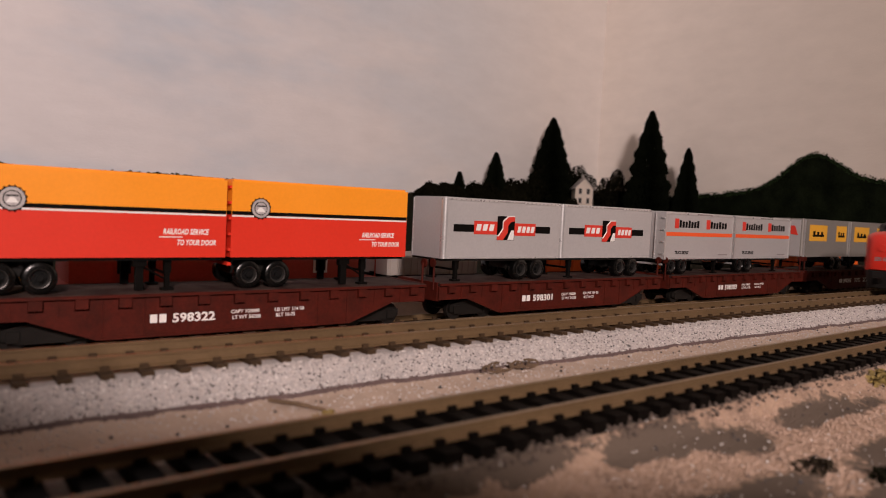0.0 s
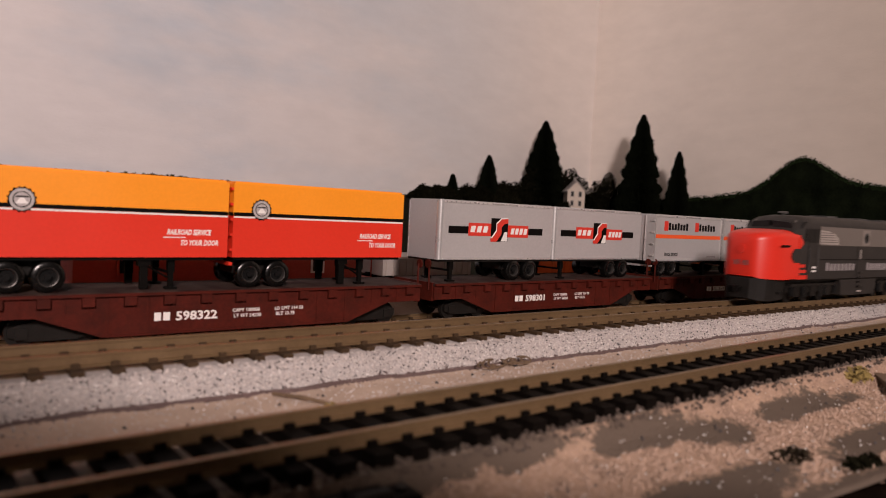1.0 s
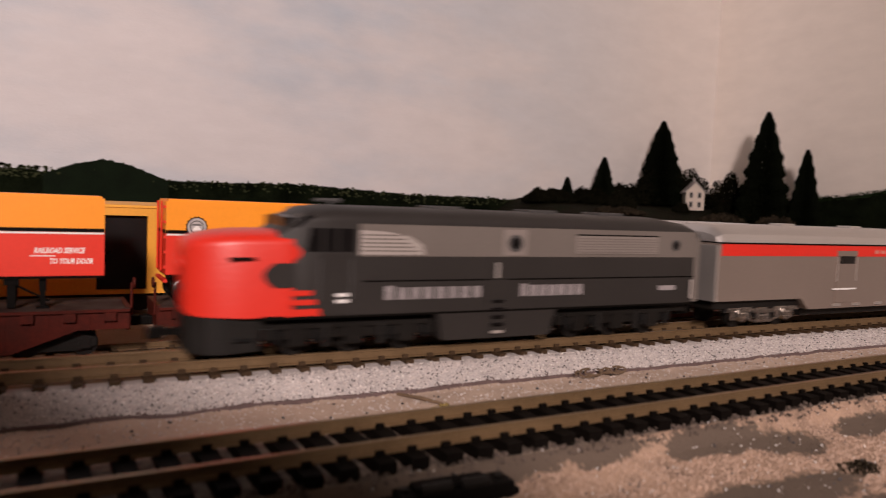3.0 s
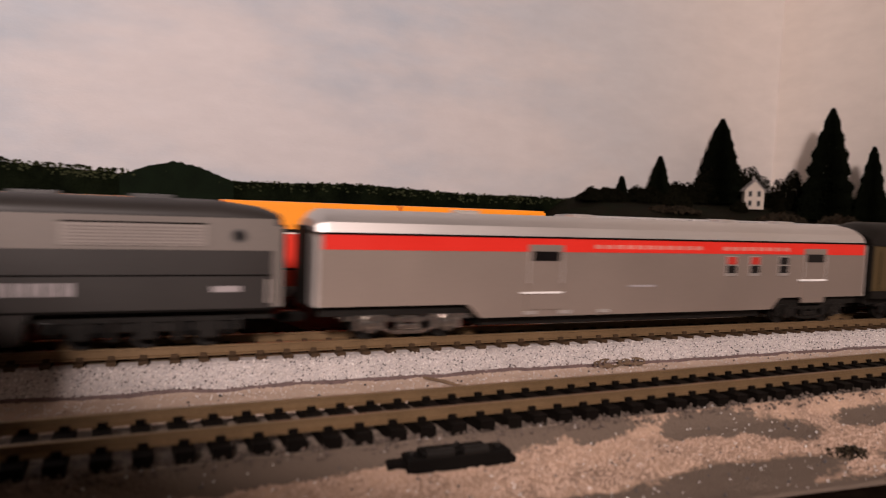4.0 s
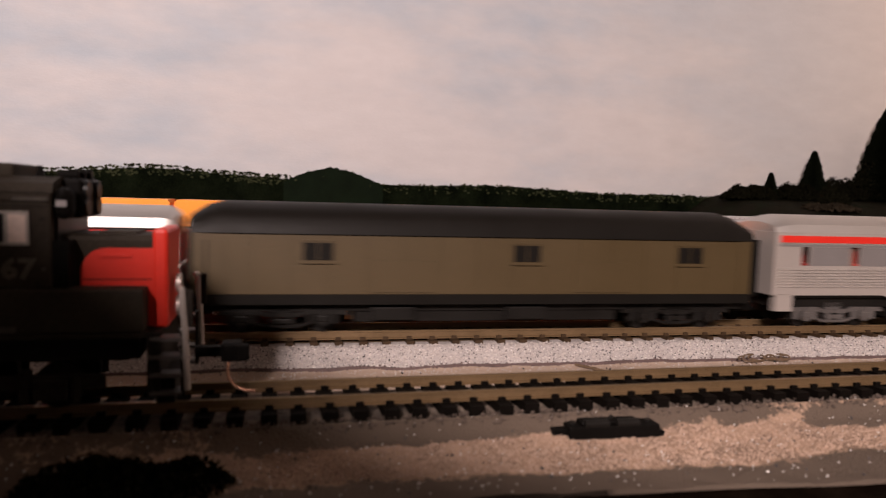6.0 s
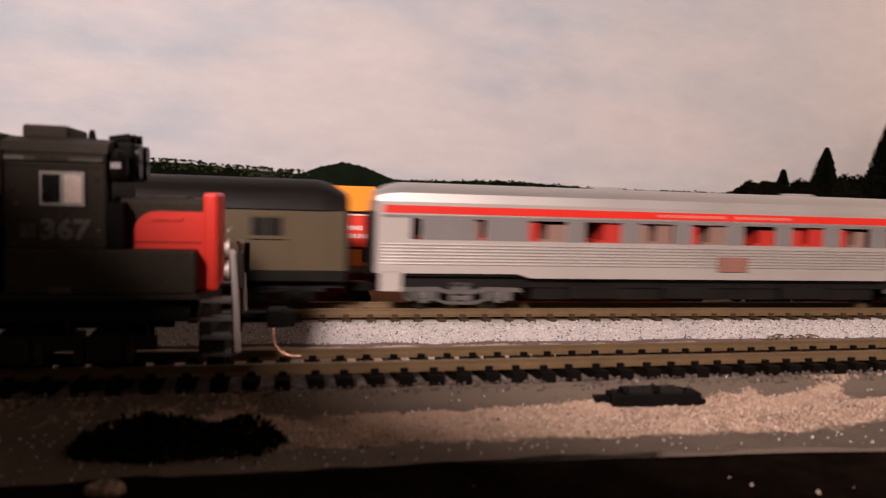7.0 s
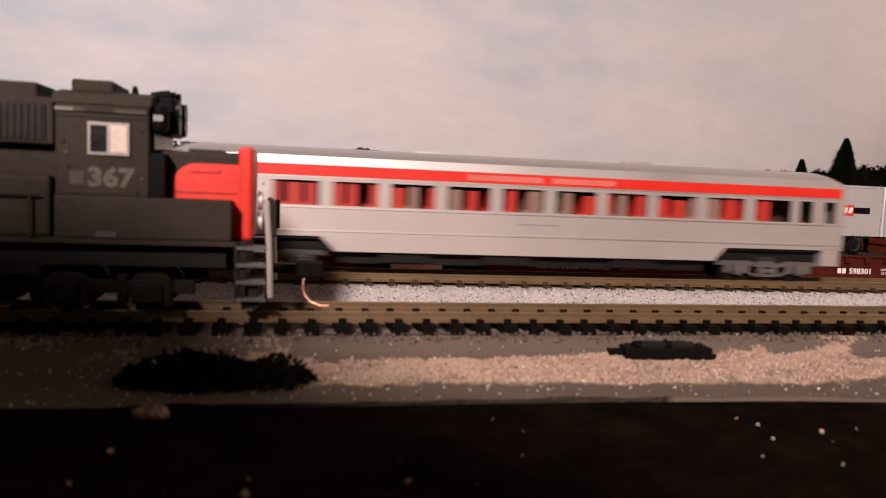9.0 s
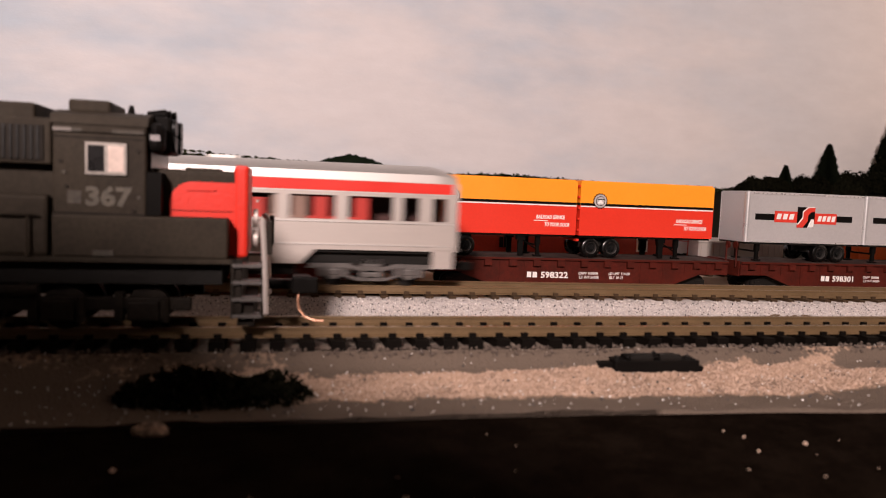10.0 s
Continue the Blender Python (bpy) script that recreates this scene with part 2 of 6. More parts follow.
def sky_material(name, corner):
    """The painted sky: blue-grey with soft pink-grey clouds and brush marks, slightly glossy paint."""
    m = bpy.data.materials.new(name)
    m.use_nodes = True
    t = m.node_tree
    n, l = t.nodes, t.links
    b = n["Principled BSDF"]
    tc, mapping = n.new("ShaderNodeTexCoord"), n.new("ShaderNodeMapping")
    mapping.inputs["Scale"].default_value = (1.0, 1.0, 2.6)
    l.new(tc.outputs["Object"], mapping.inputs["Vector"])
    clouds, brush, streak = (n.new("ShaderNodeTexNoise") for _ in range(3))
    for q, s, d, r in ((clouds, 2.1, 5, 0.55), (brush, 16.0, 5, 0.6), (streak, 160.0, 3, 0.6)):
        q.inputs["Scale"].default_value, q.inputs["Detail"].default_value, q.inputs["Roughness"].default_value = s, d, r
        l.new(mapping.outputs[0], q.inputs["Vector"])
    sep = n.new("ShaderNodeSeparateXYZ")
    l.new(tc.outputs["Object"], sep.inputs[0])
    # pale lilac low and towards the corner, blue-grey in the middle of the long wall
    right = n.new("ShaderNodeMapRange")
    right.inputs["From Min"].default_value, right.inputs["From Max"].default_value = 0.15, 0.85
    l.new(sep.outputs[0], right.inputs["Value"])
    # light falloff put into the short wall's colour: darker and tanner away from the corner
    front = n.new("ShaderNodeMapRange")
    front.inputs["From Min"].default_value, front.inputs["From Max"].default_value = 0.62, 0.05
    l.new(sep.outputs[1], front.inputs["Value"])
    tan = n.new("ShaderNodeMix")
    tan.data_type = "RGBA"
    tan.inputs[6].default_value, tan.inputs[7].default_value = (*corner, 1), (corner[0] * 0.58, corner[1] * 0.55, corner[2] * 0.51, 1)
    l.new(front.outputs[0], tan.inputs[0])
    mix1 = n.new("ShaderNodeMix")
    mix1.data_type = "RGBA"
    mix1.inputs[6].default_value, mix1.inputs[7].default_value = (0.495, 0.592, 0.685, 1), (0.775, 0.745, 0.745, 1)
    rmp = n.new("ShaderNodeMapRange")
    rmp.interpolation_type = "SMOOTHSTEP"
    rmp.inputs["From Min"].default_value, rmp.inputs["From Max"].default_value = 0.33, 0.66
    l.new(clouds.outputs["Fac"], rmp.inputs["Value"])
    l.new(rmp.outputs[0], mix1.inputs[0])
    mix2 = n.new("ShaderNodeMix")
    mix2.data_type = "RGBA"
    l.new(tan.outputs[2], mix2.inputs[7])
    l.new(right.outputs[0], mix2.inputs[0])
    l.new(mix1.outputs[2], mix2.inputs[6])
    mp = n.new("ShaderNodeMapRange")
    mp.inputs["To Min"].default_value, mp.inputs["To Max"].default_value = 0.90, 1.10
    l.new(brush.outputs["Fac"], mp.inputs["Value"])
    vm = n.new("ShaderNodeVectorMath")
    vm.operation = "SCALE"
    l.new(mix2.outputs[2], vm.inputs[0])
    l.new(mp.outputs[0], vm.inputs["Scale"])
    l.new(vm.outputs[0], b.inputs["Base Color"])
    b.inputs["Roughness"].default_value = 0.55
    b.inputs["Specular IOR Level"].default_value = 0.3
    bp = n.new("ShaderNodeBump")
    bp.inputs["Strength"].default_value, bp.inputs["Distance"].default_value = 0.25, 0.001
    l.new(streak.outputs["Fac"], bp.inputs["Height"])
    l.new(bp.outputs[0], b.inputs["Normal"])
    return m


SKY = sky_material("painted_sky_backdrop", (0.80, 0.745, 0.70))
# paler corner colour makes up for the lamp's weaker angle on this wall
SKY_EAST = sky_material("painted_dimming_sky_backdrop", (0.91, 0.835, 0.765))


# ---- mesh helpers ----
def box(bm, x0, x1, y0, y1, z0, z1, bevel=0.0):
    made = bmesh.ops.create_cube(bm, size=1.0, matrix=Matrix.LocRotScale(((x0 + x1) / 2, (y0 + y1) / 2, (z0 + z1) / 2), None, (abs(x1 - x0), abs(y1 - y0), abs(z1 - z0))))
    if bevel:
        edges = list({e for v in made["verts"] for e in v.link_edges})
        bmesh.ops.bevel(bm, geom=edges, offset=bevel, segments=2, affect="EDGES", profile=0.5)
    return bm


def rod(bm, a, b, r, r2=None, sides=10):
    a, b = Vector(a), Vector(b)
    d = b - a
    m = Matrix.Translation((a + b) / 2) @ d.to_track_quat("Z", "Y").to_matrix().to_4x4()
    bmesh.ops.create_cone(bm, cap_ends=True, segments=sides, radius1=r, radius2=r if r2 is None else r2, depth=d.length, matrix=m)
    return bm


def prism(bm, outline, lo, hi, axis="x"):
    """A solid with the given outline (two coordinates a corner), drawn out along one axis."""
    place = {"x": lambda p, s: (s, p[0], p[1]), "y": lambda p, s: (p[0], s, p[1]), "z": lambda p, s: (p[0], p[1], s)}[axis]
    a = [bm.verts.new(place(p, lo)) for p in outline]
    b = [bm.verts.new(place(p, hi)) for p in outline]
    bm.faces.new(a)
    bm.faces.new(b[::-1])
    for i in range(len(a)):
        j = (i + 1) % len(a)
        bm.faces.new((a[i], b[i], b[j], a[j]))
    bmesh.ops.recalc_face_normals(bm, faces=bm.faces)
    return bm


def loft(bm, sections):
    """A skin through closed rings of equal length, capped at both ends."""
    rings = [[bm.verts.new(p) for p in s] for s in sections]
    for a, b in zip(rings, rings[1:]):
        for i in range(len(a)):
            j = (i + 1) % len(a)
            bm.faces.new((a[i], b[i], b[j], a[j]))
    bm.faces.new(rings[0][::-1])
    bm.faces.new(rings[-1])
    bmesh.ops.recalc_face_normals(bm, faces=bm.faces)
    return bm


def link(name, bm, material, parent=None, label="", smooth=False):
    me = bpy.data.meshes.new(name)
    if smooth:
        for f in bm.faces:
            f.smooth = True
        for e in bm.edges:
            if len(e.link_faces) == 2 and e.calc_face_angle(0) > 0.6:
                e.smooth = False
    bm.to_mesh(me)
    bm.free()
    me.materials.append(material)
    ob = new(name, me)
    if parent:
        ob.parent = parent
    if label:
        ob["label"] = label
    return ob


def part(name, bm, material, parent, label="", smooth=False):
    return link(name, bm, material, parent, label, smooth)


def part_box(name, dims, material, parent, label="", bevel=0.0):
    return link(name, box(bmesh.new(), *dims, bevel=bevel), material, parent, label)


def shared(name, mesh, parent, m):
    ob = new(name, mesh)
    ob.parent = parent
    ob.matrix_basis = m
    return ob


def raw(name, verts, faces, material, parent=None):
    me = bpy.data.meshes.new(name)
    me.from_pydata([tuple(v) for v in verts], [], [tuple(f) for f in faces])
    me.materials.append(material)
    ob = new(name, me)
    if parent:
        ob.parent = parent
    return ob


def lettering(name, text, size, material, parent, m, align="LEFT", stretch=1.0, weight=0.0, slant=0.0):
    """Raised writing in the built-in font, as a mesh; m places its baseline."""
    cu = bpy.data.curves.new(name, "FONT")
    cu.body, cu.size, cu.align_x, cu.extrude, cu.offset, cu.resolution_u = text, size, align, 0.00006, weight, 2
    cu.shear = slant
    tmp = bpy.data.objects.new(name, cu)
    me = bpy.data.meshes.new_from_object(tmp)
    bpy.data.objects.remove(tmp)
    me.materials.clear()
    me.materials.append(material)
    ob = new(name, me)
    ob.parent = parent
    ob.matrix_basis = m @ Matrix.Diagonal((stretch, 1, 1, 1))
    return ob


def empty(name, m, label, category, group="", kind=""):
    ob = new(name)
    ob.empty_display_size = 0.01
    ob.matrix_basis = m
    return tagged(ob, label, category, group, kind)


SIDE = Matrix.Rotation(radians(90), 4, "X")  # writing on a side that faces -y


def side_at(x, y, z):
    return Matrix.Translation((x, y, z)) @ SIDE


# ---- plan ----
SLOPE = -0.023
TURN_NEAR = math.degrees(math.atan(SLOPE))
NEAR = pose(-0.073, -0.1595, 0)
MID = pose(-0.073, -0.068, 0, 0, 0, TURN_NEAR)
FAR_Y, FAR_Z, REAR_Z = 0.0140, -0.0125, -0.0060
BACK_Y, RIGHT_X = 0.72, 1.00
RAIL_H = 0.0025
PROFILE = [(-0.2150, -0.0125), (-0.200, -0.0115), (-0.1890, -0.0100), (-0.1830, -0.0080), (-0.1790, -0.0034), (-0.147, -0.0034), (-0.141, -0.0085), (-0.125, -0.0105),
           (-0.110, -0.0105), (-0.096, -0.0098), (-0.0935, -0.0088), (-0.0850, -0.0024), (-0.050, -0.0024), (-0.040, -0.0070), (-0.020, -0.0148), (0.045, -0.0148), (0.060, -0.0085), (0.10, -0.0085),
           (0.16, -0.004), (0.30, 0.012), (0.50, 0.040), (0.60, 0.066), (0.72, 0.078)]


def skew(v):
    """How far the ground's bands lean: with the main line behind, straight along the siding in front."""
    return SLOPE * min(1, max(0, (v + 0.140) / 0.030))


def along(x, y):
    return y - skew(y) * (x + 0.073) - 0.0035 * (1 - skew(y) / SLOPE)


def edge_y(x):
    """The front edge of the scenery."""
    return float(np.interp(x, [-0.20, -0.13, -0.08, -0.03, 0.05, 0.30, 1.0], [-0.2085, -0.211, -0.2155, -0.2185, -0.224, -0.240, -0.260]))


PATCHES = [(-0.318, -0.192, 0.060, 0.017), (0.030, -0.184, 0.030, 0.0055), (-0.025, -0.185, 0.013, 0.0060), (-0.052, -0.179, 0.022, 0.0045), (0.022, -0.207, 0.030, 0.0065), (-0.062, -0.205, 0.040, 0.0075),
           (-0.120, -0.176, 0.060, 0.0035), (-0.200, -0.177, 0.080, 0.0040), (0.110, -0.190, 0.020, 0.0060), (0.140, -0.215, 0.040, 0.0080)]


def gravel(x, y):
    """How much pink gravel covers the grey base here: above nought it lies, below it is bare."""
    n = noise.noise((x * 60, y * 140, 1.0)) + 0.6 * noise.noise((x * 170, y * 300, 4.0))
    f = (y - edge_y(x) - float(np.interp(x, (-0.09, -0.05), (0.0105, 0.004)))) / 0.004
    for cx, cy, a, b in PATCHES:
        f = min(f, 1.4 * (math.sqrt(((x - cx) / a) ** 2 + ((y - cy) / b) ** 2) - 1))
    return max(-1, min(1, f)) + 0.62 * n


def ground_z(x, y):
    v = along(x, y) if y < 0 else y + 0.0017
    z = float(np.interp(v, [p[0] for p in PROFILE], [p[1] for p in PROFILE]))
    rough = 0.0006 if v < -0.02 and not (-0.181 < v < -0.145 or -0.088 < v < -0.05) else 0.0002
    if v > 0.14:
        k = min(1, max(0, (x - 0.36) / 0.16))
        z = -0.0085 + (z + 0.0085) * k * k * (3 - 2 * k)
        rough = 0.006 * min(1, (v - 0.14) / 0.2)
        return z + rough * noise.noise((x * 9, y * 9, 2.0))
    return z + rough * (noise.noise((x * 70, y * 70, 0)) + 0.6 * noise.noise((x * 190, y * 190, 3)))


# ---- structure: the room and the layout ----
def setting():
    t = 0.03
    ob = link("backdrop", box(bmesh.new(), -2.4, RIGHT_X + t, BACK_Y, BACK_Y + t, -1.0, 1.8), SKY)
    tagged(ob, "long backdrop wall painted as a cloudy grey sky", "backdrop", kind="structure")
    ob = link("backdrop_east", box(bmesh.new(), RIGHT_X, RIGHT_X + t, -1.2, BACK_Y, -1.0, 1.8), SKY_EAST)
    tagged(ob, "short backdrop wall painted as a sky with light falloff in its colour, meeting the long one in a corner", "backdrop", kind="structure")
    for name, dims, m, label in (
            ("floor", (-2.4, 1.9, -3.4, 0.75, -1.05, -1.0), ROOMFLOOR, "brown carpet floor of the room"),
            ("ceiling", (-2.4, 1.9, -3.4, 0.75, 1.8, 1.85), ROOMCEIL, "dark wooden ceiling of the room"),
            ("wall_west", (-2.45, -2.4, -3.4, 0.75, -1.0, 1.8), ROOMWALL, "plain dark brown side wall of the room"),
            ("wall_south", (-2.4, 1.9, -3.45, -3.4, -1.0, 1.8), ROOMWALL, "plain dark brown wall behind the viewer"),
            ("wall_east", (1.9, 1.95, -3.4, 0.75, -1.0, 1.8), ROOMWALL, "plain dark brown side wall of the room")):
        tagged(link(name, box(bmesh.new(), *dims), m), label, "wall" if "wall" in name else name, kind="structure")
    # black board along the layout's edge
    ob = link("layout_fascia", box(box(bmesh.new(), -1.4, RIGHT_X - 0.002, -0.300, -0.2075, -0.034, -0.0136), -1.4, RIGHT_X - 0.002, -0.300, -0.282, -1.0, -0.034), FASCIA)
    tagged(ob, "black painted board edging the railway layout, specked with stray grit", "board edge", kind="structure")


def ground():
    xs = np.concatenate([np.arange(-1.4, -0.35, 0.03), np.arange(-0.35, 0.25, 0.0022), np.arange(0.25, 0.35, 0.005), np.arange(0.35, RIGHT_X, 0.02), [RIGHT_X - 0.001]])
    vs = np.concatenate([[-0.2151], np.arange(-0.2150, -0.17, 0.0012), np.arange(-0.17, -0.03, 0.0021), np.arange(-0.03, 0.14, 0.01), np.arange(0.14, BACK_Y, 0.02), [BACK_Y - 0.001]])
    verts, faces, mats = [], [], []
    for i, v in enumerate(vs):
        for x in xs:
            if v < -0.0:
                y = v + skew(v) * (x + 0.073) + 0.0035 * (1 - skew(v) / SLOPE)
                if v < -0.19:  # the ragged front edge
                    k = min(1, (-0.19 - v) / 0.025)
                    y = y * (1 - k) + k * (edge_y(x) + 0.0016 * noise.noise((x * 26, 5, 0)))
            else:
                y = v
            z = -0.03 if i == 0 else ground_z(x, y)
            verts.append((x, y, z))
    w = len(xs)
    for i in range(len(vs) - 1):
        c = (vs[i] + vs[i + 1]) / 2
        k = 5 if -0.1795 < c < -0.1465 else 0 if c < -0.137 else 2 if c < -0.0935 else 6 if -0.0775 < c < -0.0585 else 1 if c < -0.03 else 4 if c > 0.13 else 2
        for j in range(w - 1):
            faces.append((i * w + j, i * w + j + 1, (i + 1) * w + j + 1, (i + 1) * w + j))
            mats.append(k)
    ob = raw("ground", verts, faces, SAND)
    for m in (BALLAST, CREAM, GREYBASE, HILLSIDE, ROADBED, BROWNBED):
        ob.data.materials.append(m)
    ob.data.polygons.foreach_set("material_index", mats)
    field = ob.data.attributes.new("gravel", "FLOAT", "POINT")
    field.data.foreach_set("value", [gravel(p[0], p[1]) if p[1] < -0.165 else 1.0 for p in verts])
    ob.data.polygons.foreach_set("use_smooth", [True] * len(faces))
    tagged(ob, "model railway scenery of pink sand, pale ballast and grey patches", "ground", kind="structure")


def hills():
    """Painted hills: thin skins of paint on the two backdrop walls, with ragged tops."""
    def band(name, along_y, lo, hi, top, m, label, step=0.004, proud=0.0012, dabs=1400):
        n = int((hi - lo) / step)
        verts, faces = [], []
        for i in range(n + 1):
            s = lo + (hi - lo) * i / n
            z = top(s) + 0.0022 * noise.noise((s * 160, 3, 1)) + 0.0016 * noise.noise((s * 60, 8, 1)) + 0.0025 * max(0, noise.noise((s * 420, 1, 4)))
            for zz in (0.03, z):
                verts.append((RIGHT_X - proud, s, zz) if along_y else (s, BACK_Y - proud, zz))
        for i in range(n):
            f = (2 * i, 2 * i + 2, 2 * i + 3, 2 * i + 1)
            faces.append(f)
        first, rnd = len(faces), random.Random(len(name))
        for i in range(int((hi - lo) * dabs)):  # brush dabs of lighter leaves along the top
            s = rnd.uniform(lo, hi)
            far_left = not along_y and s < -0.2
            if not far_left and not along_y and rnd.random() < 0.7:
                continue
            rise = 0.005 if far_left else 0.0042 if along_y else 0.0015
            z, r = top(s) + rise - (0.010 if along_y else 0.015) * rnd.random() ** (0.8 if along_y else 1.6), rnd.uniform(0.0006, 0.0015) if along_y else rnd.uniform(0.0008, 0.0022)
            k, a = len(verts), rnd.random() * 3
            for j in range(5):
                u, v = s + r * 1.3 * math.cos(a + j * 1.257), z + r * math.sin(a + j * 1.257) * rnd.uniform(0.6, 1.1)
                verts.append((RIGHT_X - proud - 0.0006, u, v) if along_y else (u, BACK_Y - proud - 0.0006, v))
            faces.append((k, k + 1, k + 2, k + 3, k + 4))
        ob = raw(name, verts, faces, m)
        ob.data.materials.append(PAINTGREEN if along_y else PAINTLEAF)
        ob.data.polygons.foreach_set("material_index", [0 if i < first else 1 for i in range(len(faces))])
        tagged(ob, label, "painted hill", kind="structure")
    bump = lambda s, c, w, h: h * math.exp(-((s - c) / w) ** 2)
    band("backdrop_hills", False, -1.9, RIGHT_X - 0.002,
         lambda s: 0.078 - 0.003 * min(1, max(0, (s + 0.1) / 0.1)) + 0.006 * noise.noise((s * 5, 0, 0)) + bump(s, -0.42, 0.10, 0.010) + bump(s, 0.85, 0.12, 0.010) - bump(s, 0.5, 0.15, 0.004), PAINTHILL,
         "dark green wooded hills painted low on the sky backdrop")
    band("backdrop_hump", False, -0.225, -0.075, lambda s: 0.073 + 0.024 * max(0, 1 - abs((s + 0.153) / 0.075) ** 1.6), PAINTHUMP,
         "rounded dark hill painted on the sky backdrop", 0.003, 0.002, 120)
    band("backdrop_mountain", True, -1.2, BACK_Y - 0.002,
         lambda s: 0.095 + bump(s, 0.27, 0.055, 0.045) + bump(s, 0.22, 0.16, 0.030) - 0.004 * (s > 0.5) + 0.02 * max(0, -s), PAINTHILL,
         "dark green peaked mountain painted on the short backdrop wall", 0.003, dabs=2600)


# ---- tracks ----
def rail_mesh(x0, x1, h):
    prof = [(-0.0013, 0), (0.0013, 0), (0.0013, 0.0004), (0.0004, 0.0007), (0.0004, h - 0.0008), (0.0007, h - 0.0006), (0.0007, h), (-0.0007, h), (-0.0007, h - 0.0006), (-0.0004, h - 0.0008), (-0.0004, 0.0007), (-0.0013, 0.0004)]
    return prism(bmesh.new(), prof, x0, x1)


def track(m, x0, x1, spacing, tie_size, tie_material, label, rail_h=RAIL_H):
    base = empty("railway_track", m, label, "railway track", "tracks of the layout")
    L, W, H = tie_size
    for s in (-1, 1):
        r = part("rail", rail_mesh(x0, x1, rail_h), RAIL, base, "brown nickel rail")
        r.location = (0, s * 0.00895, 0)
        top = part_box("rail_head", (x0, x1, -0.00055, 0.00055, rail_h, rail_h + 0.00012), RAILTOP, r, "worn bare rail head")
    bm = box(bmesh.new(), -W / 2, W / 2, -L / 2, L / 2, -H, 0.0, bevel=0.0)
    for s in (-1, 1):  # moulded spikes
        for q in (-1, 1):
            y = s * 0.00895 + q * 0.0018
            box(bm, -0.0011, 0.0011, y - 0.0005, y + 0.0005, 0, 0.0012)
    me = bpy.data.meshes.new("tie")
    bm.to_mesh(me)
    bm.free()
    me.materials.append(tie_material)
    x, rnd, k = x0 + 0.003, random.Random(5), 0
    while x < x1 - 0.003:
        shared("tie", me, base, pose(x + rnd.uniform(-1, 1) * 0.0003, rnd.uniform(-1, 1) * 0.0004, 0, 0, 0, rnd.uniform(-1, 1) * 1.2))
        x += spacing
    return base


def tracks():
    track(NEAR @ pose(0, 0, -0.0004), -0.55, 1.0, 0.0085, (0.0310, 0.0044, 0.0056), TIEBLACK, "siding track with brown rails on black plastic ties", 0.0029)
    track(MID @ pose(0, 0, -0.0010), -0.75, 1.02, 0.0100, (0.031, 0.0032, 0.0021), TIEBROWN, "main line track with brown rails on brown ties in pale ballast", 0.0035)
    track(pose(0, FAR_Y, FAR_Z), -0.70, 0.98, 0.0120, (0.030, 0.0034, 0.0021), TIEBROWN, "track with brown rails under the parked flatcars")
    track(pose(0, 0.085, REAR_Z), -0.70, 0.98, 0.0120, (0.030, 0.0034, 0.0021), TIEBROWN, "rear storage track with brown rails under freight cars")


# ---- rolling stock parts ----
def wheel(r, material, parent, at, width=0.0028):
    bm = bmesh.new()
    rod(bm, (0, -width / 2, 0), (0, width / 2, 0), r, sides=20)
    rod(bm, (0, -width / 2 - 0.0004, 0), (0, -width / 2, 0), r * 0.75, sides=20)
    w = part("wheel", bm, material, parent, smooth=True)
    w.location = at
    return w


def freight_truck(parent, x, z, material=DARKMETAL, half=0.0135, wheelbase=0.020, r=0.0052):
    bm = bmesh.new()
    for s in (-1, 1):
        y = s * half * 0.8
        prism(bm, [(-wheelbase * 0.72, 0.0055), (-wheelbase * 0.72, 0.0075), (-0.006, 0.0098), (0.006, 0.0098), (wheelbase * 0.72, 0.0075), (wheelbase * 0.72, 0.0042), (0.008, 0.0024), (-0.008, 0.0024), (-wheelbase * 0.72, 0.0042)], y - 0.001, y + 0.001, "y")
        for q in (-1, 1):
            box(bm, q * wheelbase / 2 - 0.002, q * wheelbase / 2 + 0.002, y - 0.0016, y + 0.0016, 0.0032, 0.0072)
        for q in (-1, 0, 1):
            rod(bm, (q * 0.0026, y - 0.0012 * s, 0.0030), (q * 0.0026, y - 0.0012 * s, 0.0080), 0.0011, sides=8)
    box(bm, -0.003, 0.003, -half * 0.8, half * 0.8, 0.0060, 0.0100)
    t = part("truck", bm, material, parent, "cast truck with springs")
    t.location = (x, 0, z)
    for q in (-1, 1):
        wb = bmesh.new()
        for s in (-1, 1):
            rod(wb, (0, s * 0.0072, 0), (0, s * 0.0100, 0), r, sides=20)
        rod(wb, (0, -0.0072, 0), (0, 0.0072, 0), 0.0012, sides=8)
        w = part("wheelset", wb, material, t, smooth=True)
        w.location = (q * wheelbase / 2, 0, r)
    return t


def coupler(parent, x, z, sign, material=BLACKP, scale=1.0):
    bm = box(bmesh.new(), 0, sign * 0.0065, -0.0012, 0.0012, -0.0011, 0.0011)
    box(bm, sign * 0.0055, sign * 0.0100, -0.0026, 0.0022, -0.0021, 0.0021, bevel=0.0006)
    box(bm, sign * 0.0085, sign * 0.0115, -0.0030, -0.0010, -0.0019, 0.0019, bevel=0.0005)
    c = part("coupler", bm, material, parent, "knuckle coupler")
    c.location, c.scale = (x, 0, z), (scale, scale, scale)


